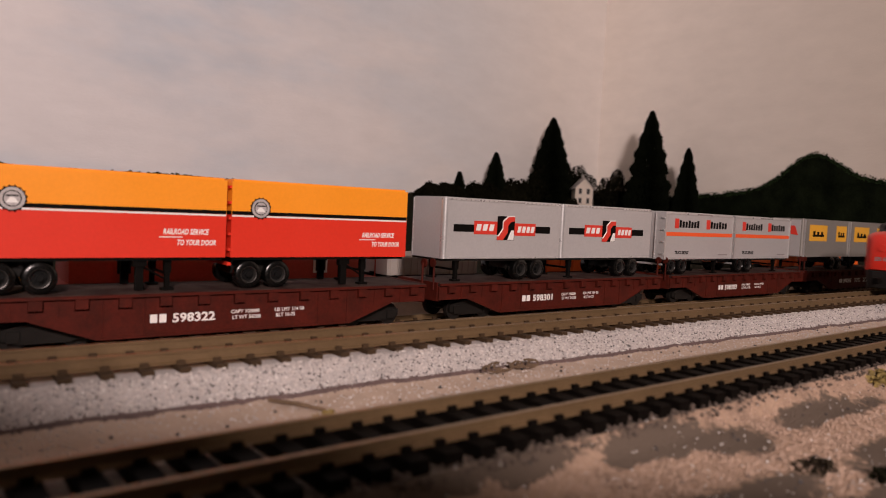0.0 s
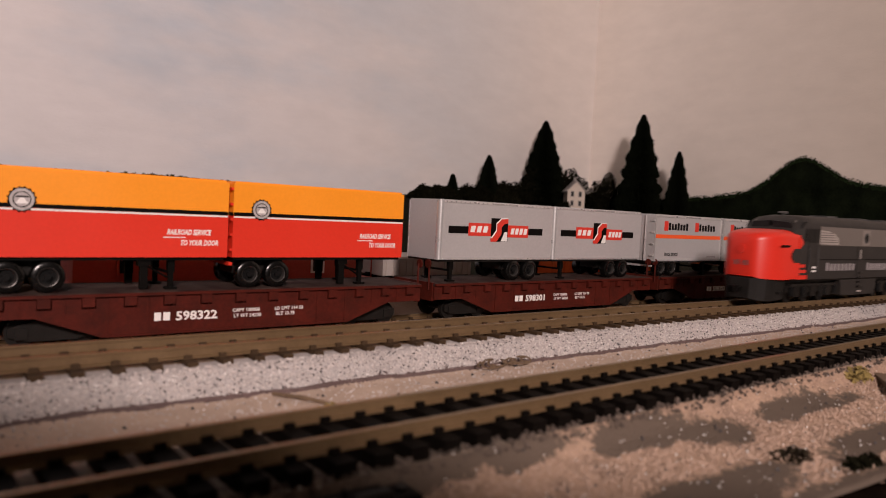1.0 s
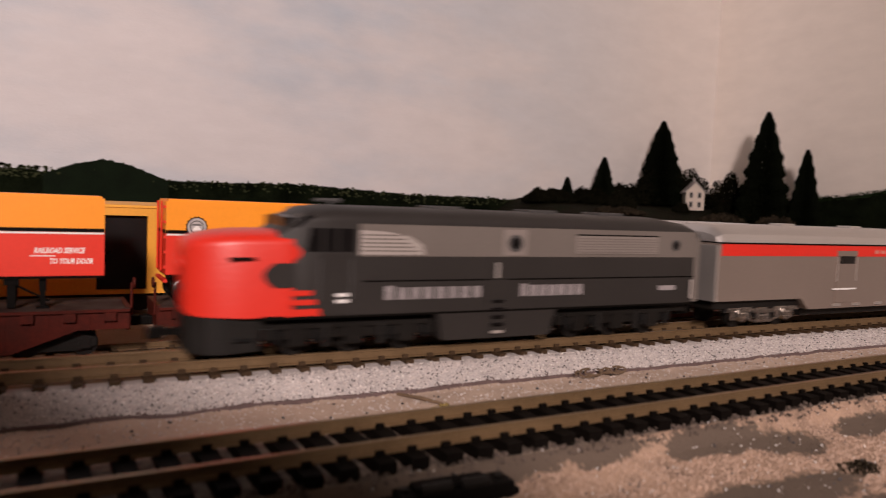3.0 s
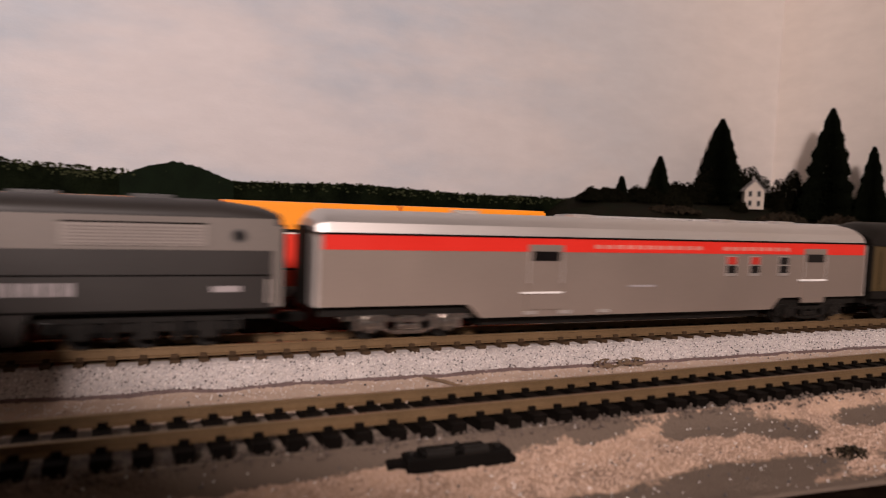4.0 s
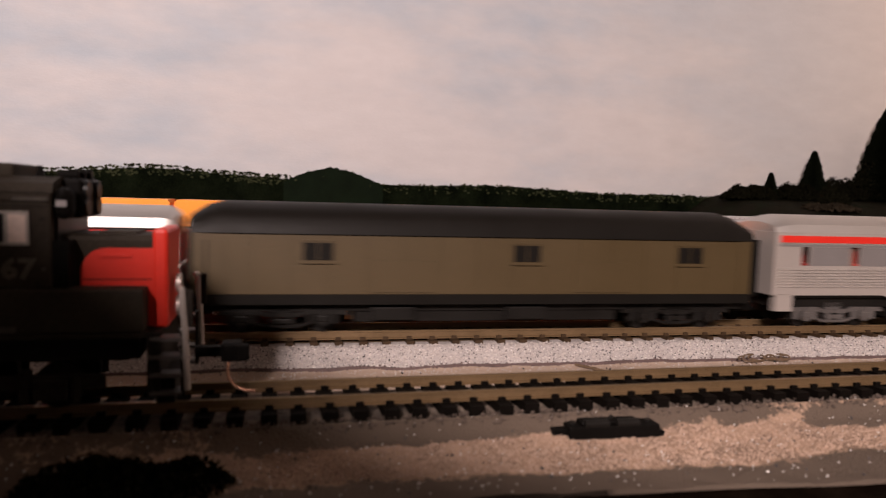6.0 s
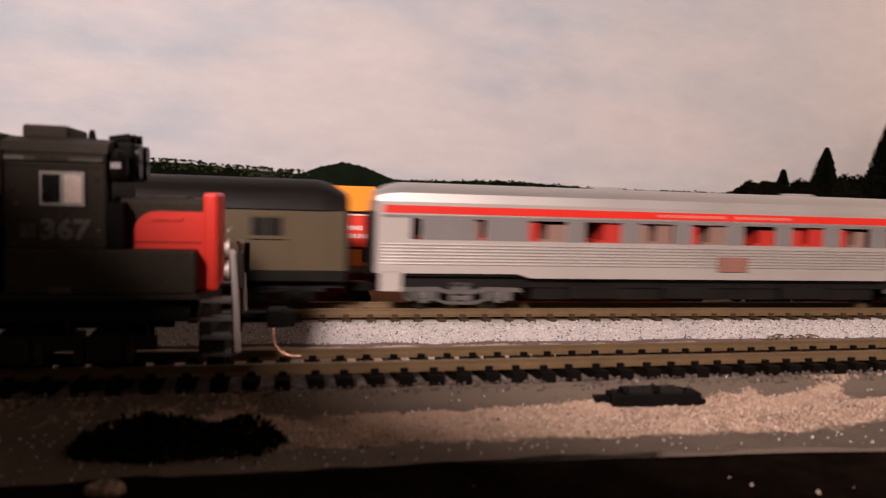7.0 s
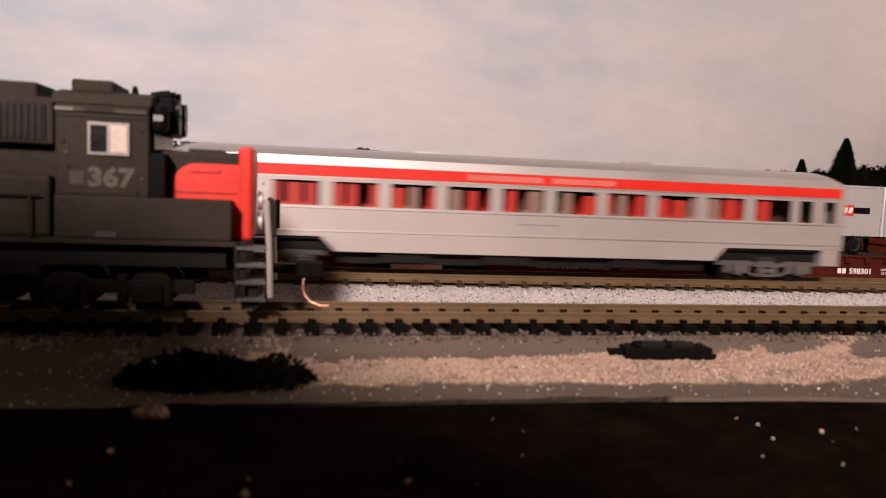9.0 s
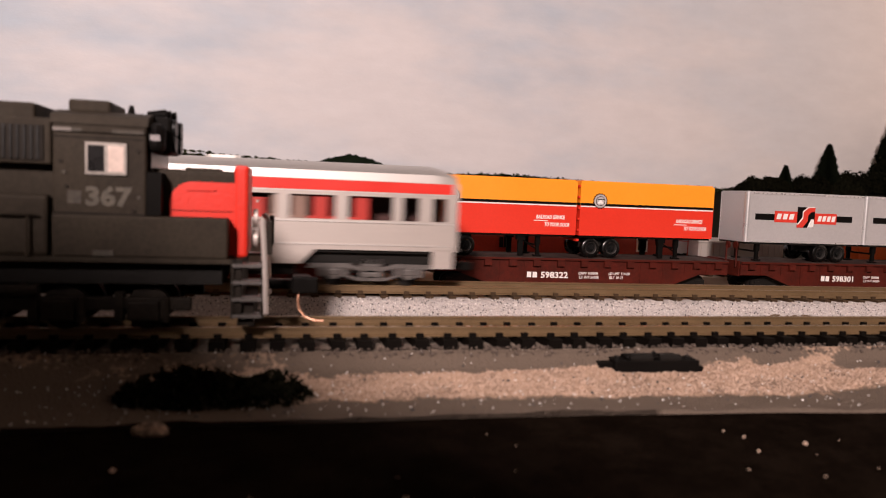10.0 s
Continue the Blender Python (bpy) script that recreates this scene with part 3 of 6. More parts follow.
def flatcar(x0, x1, number, label):
    """A red flatcar with fishbelly side sills, stake pockets, trucks and couplers; its base is at the rail head."""
    L = x1 - x0
    c = empty("flatcar", pose((x0 + x1) / 2, FAR_Y, FAR_Z + RAIL_H), label, "flatcar", "parked flatcars")
    h = L / 2
    top, bottom = 0.0192, 0.0032
    part_box("deck", (-h, h, -0.0176, 0.0176, top - 0.0008, top + 0.0006), DECK, c, "worn dark deck")
    for s in (-1, 1):
        y = s * 0.0165
        prof = [(-h, top - 0.001), (-h, top - 0.0078), (-h * 0.80, top - 0.0078), (-h * 0.56, bottom), (h * 0.56, bottom), (h * 0.80, top - 0.0078), (h, top - 0.0078), (h, top - 0.001)]
        bm = prism(bmesh.new(), prof, y - 0.0008, y + 0.0008, "y")
        sill = part("side_sill", bm, MAROON, c, "fishbelly side sill")
        n = 13
        for i in range(n):
            x = -h + L * (i + 0.5) / n
            pk = bmesh.new()
            prism(pk, [(s * 0.0008, top - 0.0050), (s * 0.0026, top - 0.0042), (s * 0.0026, top - 0.0008), (s * 0.0008, top - 0.0008)], x - 0.0021, x - 0.0013)
            prism(pk, [(s * 0.0008, top - 0.0050), (s * 0.0026, top - 0.0042), (s * 0.0026, top - 0.0008), (s * 0.0008, top - 0.0008)], x + 0.0013, x + 0.0021)
            box(pk, x - 0.0013, x + 0.0013, s * 0.0020, s * 0.0026, top - 0.0042, top - 0.0008)
            p = part("stake_pocket", pk, MAROON, sill)
            p.location.y = y
        part_box("deck_edge", (-h, h, y + s * 0.0008, y + s * 0.0022, top - 0.0007, top + 0.0004), MAROON, sill, "rolled top edge of the sill")
        for i in range(n - 1):
            x = -h + L * (i + 1) / n
            if h * 0.30 < abs(x) < h * 0.9:
                part_box("sill_rivets", (x - 0.0002, x + 0.0002, y + s * 0.0008, y + s * 0.0011, top - 0.0075 if abs(x) > h * 0.6 else bottom + 0.0010, top - 0.0010), MAROON, sill)
        part_box("sill_lip", (-h * 0.55, h * 0.55, y + s * 0.0008, y + s * 0.0014, bottom, bottom + 0.0007), MAROON, sill)
    part_box("centre_sill", (-h * 0.95, h * 0.95, -0.005, 0.005, 0.0095, top - 0.001), MAROON, c)
    for s in (-1, 1):
        part_box("end_sill", (s * h - s * 0.0012, s * h + s * 0.0006, -0.0160, 0.0160, top - 0.0085, top + 0.0008), MAROON, c)
        bm = rod(bmesh.new(), (s * (h + 0.0010), -0.0135, top - 0.003), (s * (h + 0.0010), -0.0135, top + 0.0105), 0.0005, sides=8)
        rod(bm, (s * (h + 0.0014), -0.0135, top + 0.0105), (s * (h + 0.0022), -0.0135, top + 0.0105), 0.0022, sides=14)
        part("brake_wheel", bm, MAROON, c, "brake wheel on its staff")
        t_ = freight_truck(c, s * (h - 0.026), 0)
        part_box("bolster", (-0.003, 0.003, -0.012, 0.012, 0.0096, 0.0180), DARKMETAL, t_)
        coupler(c, s * h, 0.0120, s)
    yf = -0.0165 - 0.0008
    xn = -0.0342  # where the initials begin
    for i in range(2):
        part_box("marking", (xn + 0.0034 * i, xn + 0.0026 + 0.0034 * i, yf - 0.0001, yf, 0.0084, 0.0116), WHITEP, c, "white railroad initial")
    lettering("number", number, 0.0048, WHITEP, c, side_at(xn + 0.0082, yf, 0.0083), stretch=1.16, weight=0.00014)
    for xa, rows in ((0.0312, ("CAPY 100000", "LT WT 54200")), (0.0500, ("LD LMT 114 00", "BLT 10-75"))):
        for j, words in enumerate(rows):
            lettering("small_marking", words, 0.0021, WHITEP, c, side_at(xn + xa + (0.0006 if j else 0), yf, 0.0104 - j * 0.0023), stretch=1.0, weight=0.00004)
    return c


def lathe(profile, r, s, sides=24):
    """A ring turned about y: profile points are (share of r, y), y outward on side s."""
    bm = bmesh.new()
    rings = [[bm.verts.new((r * k * math.cos(math.tau * i / sides), s * y, r * k * math.sin(math.tau * i / sides))) for k, y in profile] for i in range(sides)]
    n = len(profile)
    for i in range(sides):
        a, b = rings[i], rings[(i + 1) % sides]
        for j in range(n):
            bm.faces.new((a[j], b[j], b[(j + 1) % n], a[(j + 1) % n]))
    bmesh.ops.recalc_face_normals(bm, faces=bm.faces)
    return bm


def bogie(parent, x, y_half, deck_gap, material=RUBBER, r=0.0058, gap=0.0128):
    """A tandem axle: four pairs of tyres and their hubs, hung under a trailer."""
    part_box("axle_frame", (x - gap * 0.9, x + gap * 0.9, -0.007, 0.007, r, deck_gap), DARKMETAL, parent, "tandem axle frame")
    for q in (-0.5, 0.5):
        for s in (-1, 1):
            yy = s * (y_half - 0.0026)
            ty = part("tyre", lathe([(0.56, 0.0021), (0.62, 0.0025), (0.84, 0.0025), (0.95, 0.0021), (1.0, 0.0012), (1.0, -0.0012), (0.95, -0.0021), (0.84, -0.0025), (0.62, -0.0025), (0.56, -0.0021)], r, s), material, parent, smooth=True)
            ty.location = (x + q * gap, yy, r)
            part("rim", lathe([(0.46, 0.0010), (0.55, 0.0023), (0.60, 0.0024), (0.60, 0.0), (0.46, 0.0)], r, s), RIM, ty, "dull wheel rim", smooth=True)
            hb = bmesh.new()
            rod(hb, (0, -s * 0.0018, 0), (0, s * 0.0010, 0), r * 0.50, sides=18)
            rod(hb, (0, s * 0.0009, 0), (0, s * 0.0024, 0), r * 0.20, sides=12)
            for i in range(5):
                a = math.tau * i / 5
                rod(hb, (r * 0.33 * math.cos(a), s * 0.0010, r * 0.33 * math.sin(a)), (r * 0.33 * math.cos(a), s * 0.0015, r * 0.33 * math.sin(a)), r * 0.06, sides=6)
            part("hub", hb, HUB, ty, "dark wheel hub with bolts", smooth=True)


def landing_gear(parent, x, y_half, top):
    for s in (-1, 1):
        bm = box(bmesh.new(), x - 0.0009, x + 0.0009, s * (y_half - 0.004) - 0.0009, s * (y_half - 0.004) + 0.0009, 0.0006, top * 0.62)
        box(bm, x - 0.0013, x + 0.0013, s * (y_half - 0.004) - 0.0012, s * (y_half - 0.004) + 0.0012, top * 0.58, top + 0.0002)
        box(bm, x - 0.0022, x + 0.0022, s * (y_half - 0.004) - 0.0018, s * (y_half - 0.004) + 0.0018, 0.0, 0.0010)
        part("landing_leg", bm, BLACKP, parent)
    bm = rod(bmesh.new(), (x, -y_half + 0.004, top * 0.55), (x, y_half - 0.004, top * 0.55), 0.0006, sides=8)
    part("cross_brace", bm, BLACKP, parent)


DECK_TOP = FAR_Z + RAIL_H + 0.0198


def trailer_base(x_left, label, group):
    return empty("semi_trailer", pose(x_left, FAR_Y, DECK_TOP), label, "semi trailer", group)


def rounded_outline(L, half, r, steps=5, round_left=True, round_right=True):
    """A plan outline with rounded corners at the ends asked for."""
    pts = []
    for cx, cy, a0, rr in ((L - r, half - r, 0, round_right), (r, half - r, 90, round_left), (r, -half + r, 180, round_left), (L - r, -half + r, 270, round_right)):
        if rr:
            for i in range(steps + 1):
                a = radians(a0 + 90 * i / steps)
                pts.append((cx + r * math.cos(a), cy + r * math.sin(a)))
        else:
            pts.append((L if a0 in (0, 270) else 0, half if a0 < 180 else -half))
    return pts


def bevelled_body(L, half, z0, z1, r=0.0, left=True, right=False, top_bevel=0.0006):
    bm = prism(bmesh.new(), rounded_outline(L, half, max(r, 0.0003), 5, left and r > 0, right and r > 0), z0, z1, "z")
    tops = [e for e in bm.edges if abs(e.verts[0].co.z - z1) < 1e-7 and abs(e.verts[1].co.z - z1) < 1e-7]
    bmesh.ops.bevel(bm, geom=tops, offset=top_bevel, segments=2, affect="EDGES")
    return bm


def emblem(parent, x, y, z, r):
    bm = rod(bmesh.new(), (0, 0, 0), (0, -0.00012, 0), r * 0.90, sides=28)
    for i in range(16):  # the leafy edge of the wreath
        a = math.tau * (i + 0.5) / 16
        rod(bm, (r * 0.90 * math.cos(a), 0, r * 0.90 * math.sin(a)), (r * 0.90 * math.cos(a), -0.00011, r * 0.90 * math.sin(a)), r * 0.085, sides=8)
    e = part("emblem", bm, BLACKP, parent, "round black and white wreath emblem")
    e.location = (x, y, z)
    part("emblem_ring", rod(bmesh.new(), (0, -0.00012, 0), (0, -0.0002, 0), r * 0.82, sides=28), EMBLEMGREY, e)
    part("emblem_band", rod(bmesh.new(), (0, -0.0002, 0), (0, -0.00028, 0), r * 0.60, sides=28), BLACKP, e)
    part("emblem_centre", rod(bmesh.new(), (0, -0.00028, 0), (0, -0.00036, 0), r * 0.53, sides=28), EMBLEMGREY, e)
    part("emblem_peak", prism(bmesh.new(), [(-r * 0.42, -r * 0.30), (r * 0.42, -r * 0.30), (r * 0.10, r * 0.12), (-r * 0.14, r * 0.10)], -0.00044, -0.00036, "y"), WHITEP, e)
    part_box("emblem_bar", (-r * 0.40, r * 0.40, -0.00052, -0.00044, r * 0.16, r * 0.26), BLACKP, e)


def orange_trailer(x_left, L=0.0862):
    half, z0, z1 = 0.0140, 0.0130, 0.0447
    zs = z0 + (z1 - z0) * 0.555
    c = trailer_base(x_left, "orange over red highway trailer with black stripe, riding a flatcar", "orange and red trailers")
    lo = part("lower_body", bevelled_body(L, half, z0, zs, 0.0, top_bevel=0.00002), RED, c, "red lower body")
    up = part("upper_body", bevelled_body(L, half, zs, z1, 0.0, top_bevel=0.0009), ORANGE, c, "orange upper body and roof")
    y = -half
    part_box("stripe", (0.0002, L - 0.0002, y - 0.00012, y, zs - 0.0003, zs + 0.0012), BLACKP, c, "black stripe")
    part_box("pinstripe", (0.0002, L - 0.0002, y - 0.00012, y, zs - 0.0011, zs - 0.0004), WHITEP, c, "white pinstripe")
    part_box("end_stripe", (-0.0001, 0.0, -half, half, zs - 0.0003, zs + 0.0012), BLACKP, c)
    emblem(c, L * 0.142, y - 0.00013, zs + 0.0026, 0.0047)
    lettering("slogan", "RAILROAD SERVICE", 0.0030, WHITEP, c, side_at(L * 0.715, y, z0 + 0.0090), stretch=0.66, weight=0.00010, slant=0.25)
    lettering("slogan", "TO YOUR DOOR", 0.0030, WHITEP, c, side_at(L * 0.775, y, z0 + 0.0048), stretch=0.66, weight=0.00010, slant=0.25)
    part_box("slogan_rule", (L * 0.70, L * 0.80, y - 0.0001, y, z0 + 0.0077, z0 + 0.0081), WHITEP, c)
    bm = bmesh.new()  # rear door bars and hinges
    for i in range(5):
        zz = z0 + (z1 - z0) * (0.08 + 0.2 * i)
        box(bm, -0.0009, 0, -half + 0.0004, -half + 0.0030, zz, zz + 0.0011)
    for yy in (-0.006, 0.006):
        rod(bm, (-0.0008, yy, z0 + 0.001), (-0.0008, yy, z1 - 0.001), 0.0004, sides=6)
    part("door_hardware", bm, RED, c, "door hinges and bars")
    part_box("bumper", (-0.0006, 0.0010, -half + 0.002, half - 0.002, z0 - 0.0035, z0 - 0.0022), RED, c)
    part_box("floor_frame", (0.001, L - 0.001, -half + 0.001, half - 0.001, z0 - 0.0012, z0), BLACKP, c)
    bogie(c, 0.0145, half, z0 - 0.0012)
    landing_gear(c, L - 0.0215, half, z0 - 0.0012)
    for s in (-1, 1):
        bm = box(bmesh.new(), L - 0.0335, L - 0.0305, s * (half - 0.0045), s * (half - 0.0025), 0.0004, z0 - 0.0012, bevel=0.0002)
        box(bm, L - 0.0345, L - 0.0295, s * (half - 0.0050), s * (half - 0.0020), z0 - 0.0036, z0 - 0.0012)
        part("support_post", bm, BLACKP, c, "black square support post")
    part("leg_brace", rod(bmesh.new(), (L - 0.0215, -half + 0.004, 0.004), (L - 0.0320, -half + 0.0035, z0 - 0.003), 0.0004, sides=6), BLACKP, c)
    return c


def silver_trailer(x_left, L, z1=0.0430):
    """A bright silver trailer with rounded corner posts and a dark, red and white square device on its side."""
    half, z0 = 0.0140, 0.0118
    c = trailer_base(x_left, "plain silver highway trailer with red and black device, riding a flatcar", "silver trailers")
    part("body", bevelled_body(L, half, z0, z1, 0.0022, True, False, 0.0006), SILVER, c, "silver body", smooth=True)
    y = -half
    for yy in (-1, 1):
        pts = []
        for i in range(7):
            a = radians(90 * i / 6)
            pts.append((0.0022 - 0.00235 * math.cos(a), yy * (half - 0.0022 + 0.00235 * math.sin(a))))
        inner = [(0.0022 - 0.0019 * math.cos(radians(90 * i / 6)), yy * (half - 0.0022 + 0.0019 * math.sin(radians(90 * i / 6)))) for i in range(6, -1, -1)]
        part("corner_post", prism(bmesh.new(), pts + inner, z0, z1 - 0.0008, "z"), SILVERB, c, "bright rounded corner post", smooth=True)
    part_box("top_rail", (0.003, L - 0.0002, y - 0.00025, y, z1 - 0.0014, z1 - 0.0005), SILVERB, c, "bright top rail")
    part_box("bottom_rail", (0.003, L - 0.0002, y - 0.00025, y, z0, z0 + 0.0008), SILVERB, c)
    bm = bmesh.new()
    for i in range(26):
        x = 0.004 + (L - 0.006) * i / 25
        box(bm, x, x + 0.0006, y - 0.0003, y - 0.00025, z1 - 0.0012, z1 - 0.0007)
    part("rivet_row", bm, GREYDECAL, c)
    zc = z0 + (z1 - z0) * 0.515
    part_box("black_bar", (L * 0.075, L * 0.905, y - 0.00010, y, zc - 0.0022, zc + 0.0016), BLACKP, c, "black band")
    part_box("red_panel", (L * 0.235, L * 0.475, y - 0.00016, y - 0.0001, zc - 0.0033, zc + 0.0036), LOGO_RED, c, "red panel with pale bars")
    part_box("red_panel", (L * 0.545, L * 0.765, y - 0.00016, y - 0.0001, zc - 0.0037, zc + 0.0030), LOGO_RED, c, "red panel with pale bars")
    bx0, bx1 = L * 0.425, L * 0.575
    part_box("black_square", (bx0, bx1, y - 0.00022, y - 0.00016, zc - 0.0062, zc + 0.0066), BLACKP, c, "black square")
    # the S-shaped red band and the white foot on the square
    pts = [(L * (0.425 + 0.15 * u), zc + w) for u, w in ((0, -0.0062), (0.34, -0.0062), (0.62, -0.0020), (0.62, 0.0016), (0.78, 0.0036), (1.0, 0.0040), (1.0, 0.0064), (0.62, 0.0062), (0.34, 0.0034), (0.34, -0.0004), (0.10, -0.0042), (0.0, -0.0042))]
    part("red_band", prism(bmesh.new(), pts, y - 0.00030, y - 0.00022, "y"), LOGO_RED, c)
    part("pale_edge", prism(bmesh.new(), [(p[0] - 0.0006, p[1] + 0.0006) for p in pts[6:12]] + [(p[0], p[1]) for p in pts[6:12]][::-1], y - 0.00034, y - 0.0003, "y"), WHITEP, c)
    part("white_foot", prism(bmesh.new(), [(L * 0.515, zc - 0.0060), (L * 0.57, zc - 0.0060), (L * 0.57, zc - 0.0010), (L * 0.545, zc - 0.0008)], y - 0.00034, y - 0.0003, "y"), WHITEP, c)
    for xa, n, base, rise in ((0.25, 3, -0.0014, 0.0034), (0.60, 4, -0.0020, 0.0034)):
        for i in range(n):
            xx = L * (xa + 0.053 * i if n == 3 else xa + 0.040 * i)
            w = L * (0.036 if n == 3 else 0.028)
            part("pale_bar", prism(bmesh.new(), [(xx, zc + base), (xx + w, zc + base), (xx + w + 0.0008, zc + base + rise), (xx + 0.0008, zc + base + rise)], y - 0.00024, y - 0.00016, "y"), WHITEP, c)
    part_box("floor_frame", (0.001, L - 0.001, -half + 0.001, half - 0.001, z0 - 0.0012, z0), DARKMETAL, c)
    bogie(c, L * 0.73, half, z0 - 0.0012)
    landing_gear(c, L * 0.14, half, z0 - 0.0012)
    return c


def striped_trailer(x_left, L):
    """A silver trailer with an orange stripe and dark lettering bars."""
    half, z0, z1 = 0.0140, 0.0105, 0.0425
    c = trailer_base(x_left, "silver highway trailer with an orange stripe, riding a flatcar", "striped trailers")
    part("body", bevelled_body(L, half, z0, z1, 0.0, top_bevel=0.0005), SILVER, c, "silver body")
    y = -half
    for x in (0.0, L - 0.0012):
        part_box("corner_post", (x, x + 0.0012, y - 0.0004, y, z0, z1 - 0.0006), SILVERB, c, "bright corner post")
    part_box("top_rail", (0.0012, L - 0.0012, y - 0.0003, y, z1 - 0.0016, z1 - 0.0006), SILVERB, c)
    part_box("bottom_rail", (0.0012, L - 0.0012, y - 0.0003, y, z0, z0 + 0.0008), SILVERB, c)
    zc = z0 + (z1 - z0) * 0.53
    part_box("orange_stripe", (0.0014, L - 0.0014, y - 0.0001, y, zc - 0.0012, zc + 0.0014), LOGO_ORANGE, c, "orange stripe")
    # blackletter-like name: two red initials and dark bars
    for xa, xb, n in ((0.13, 0.48, 7), (0.58, 0.90, 6)):
        part_box("initial", (L * xa, L * (xa + 0.055), y - 0.00012, y, zc + 0.0040, zc + 0.0106), LOGO_RED, c)
        w = (xb - xa - 0.06) / n
        for i in range(n):
            x = L * (xa + 0.062 + w * i)
            part_box("dark_bar", (x, x + L * w * 0.72, y - 0.0001, y, zc + 0.0046, zc + 0.0088 + 0.0008 * (i % 3 == 0)), BLACKP, c)
    lettering("service_line", "TRUCK SERVICE", 0.0030, BLACKP, c, side_at(L * 0.15, y, z0 + 0.0036), stretch=0.75, weight=0.0001)
    part_box("small_marking", (L * 0.78, L * 0.92, y - 0.0001, y, z0 + 0.0026, z0 + 0.0036), GREYDECAL, c)
    bm = bmesh.new()
    for i in range(4):
        zz = z0 + (z1 - z0) * (0.1 + 0.25 * i)
        box(bm, -0.0008, 0, -half, -half + 0.0026, zz, zz + 0.0009)
    for yy in (-0.007, 0.007):
        rod(bm, (-0.0006, yy, z0), (-0.0006, yy, z1 - 0.001), 0.0004, sides=6)
    part("door_hardware", bm, SILVERB, c)
    part_box("bumper", (-0.0006, 0.001, -half + 0.001, half - 0.001, z0 - 0.004, z0 - 0.0028), SILVERB, c)
    bogie(c, L * 0.20, half, z0 - 0.0005)
    landing_gear(c, L * 0.80, half, z0 - 0.0005)
    part_box("floor_frame", (0.001, L - 0.001, -half + 0.001, half - 0.001, z0 - 0.0012, z0), DARKMETAL, c)
    return c


def amber_trailer(x_left, L):
    half, z0, z1 = 0.0140, 0.0115, 0.0435
    c = trailer_base(x_left, "silver highway trailer with amber panels, its dim side put into the paint, riding a flatcar", "silver trailers")
    # dim side and lit front are put into two silvers
    part("body", bevelled_body(L, half, z0, z1, 0.0020, True, False), DIMSILVER, c, "silver body, darkened for its dim side", smooth=True)
    part_box("front_panel", (-0.0004, 0.0, -half + 0.0022, half - 0.0022, z0 + 0.0006, z1 - 0.0010), SILVER, c, "front panel in lighter silver for its lit look")
    y = -half
    part_box("corner_post", (0.0018, 0.0036, y - 0.0003, y, z0, z1 - 0.0006), SILVERB, c, "bright corner post")
    for xa, w in ((0.13, 0.38), (0.72, 0.24)):
        part_box("amber_square", (L * xa, L * (xa + w), y - 0.0001, y, z0 + 0.0135, z0 + 0.0272), DECAL_YEL, c, "amber panel")
        bm = box(bmesh.new(), L * (xa + w * 0.18), L * (xa + w * 0.82), y - 0.0002, y - 0.0001, z0 + 0.0172, z0 + 0.0190)
        for k in range(3):
            box(bm, L * (xa + w * (0.20 + 0.22 * k)), L * (xa + w * (0.32 + 0.22 * k)), y - 0.0002, y - 0.0001, z0 + 0.0190, z0 + 0.0214 + 0.0006 * (k == 0))
        part("dark_device", bm, BLACKP, c)
    bm = prism(bmesh.new(), [(-half + 0.004, z0 + 0.018), (half - 0.008, z0 + 0.020), (half - 0.004, z0 + 0.025), (-half + 0.007, z0 + 0.026)], -0.0006, -0.0004)
    part("red_device", bm, LOGO_RED, c, "slanted red device on the front")
    bogie(c, L * 0.75, half, z0 - 0.0005)
    landing_gear(c, L * 0.16, half, z0 - 0.0005)
    return c


# ---- freight cars on the rear track ----
def boxcar(x0, x1, material, label, open_door=False, height=0.042):
    L = x1 - x0
    c = empty("boxcar", pose(x0, 0.085, REAR_Z + RAIL_H), label, "boxcar", "freight cars on the rear track")
    half, z0 = 0.0165, 0.0095
    if open_door:
        d0, d1 = L - 0.036, L - 0.013
        bm = box(bmesh.new(), 0, d0, -half, half, z0, height)
        box(bm, d1, L, -half, half, z0, height)
        box(bm, d0, d1, -half, half, height - 0.004, height)
        box(bm, d0, d1, -half, half, z0, z0 + 0.002)
        part("body", bm, material, c)
        # solid near-black block in the doorway stands in for the unlit inside
        part_box("interior", (d0 + 0.0001, d1 - 0.0001, -half + 0.003, half - 0.003, z0 + 0.0021, height - 0.0041), WINDOWDARK, c, "near-black block with the open interior's shade in its colour")
    else:
        part_box("body", (0, L, -half, half, z0, height), material, c, bevel=0.0004)
        part_box("door", (L * 0.42, L * 0.60, -half - 0.0012, -half, z0 + 0.001, height - 0.003), material, c, "sliding door")
    bm = bmesh.new()
    n = 14
    for i in range(n):
        x = L * (i + 0.5) / n
        if not (open_door and L - 0.040 < x):
            box(bm, x - 0.0004, x + 0.0004, -half - 0.0005, -half, z0, height - 0.001)
    part("side_ribs", bm, material, c)
    bm = prism(bmesh.new(), [(-half - 0.0006, height), (half + 0.0006, height), (half, height + 0.0012), (0, height + 0.0028), (-half, height + 0.0012)], -0.0006, L + 0.0006)
    part("roof", bm, material, c)
    part_box("underframe", (0.004, L - 0.004, -0.006, 0.006, 0.006, z0), DARKMETAL, c)
    for x in (0.026, L - 0.026):
        freight_truck(c, x, 0)
    for x, s in ((0, -1), (L, 1)):
        coupler(c, x, 0.0085, s)
    return c


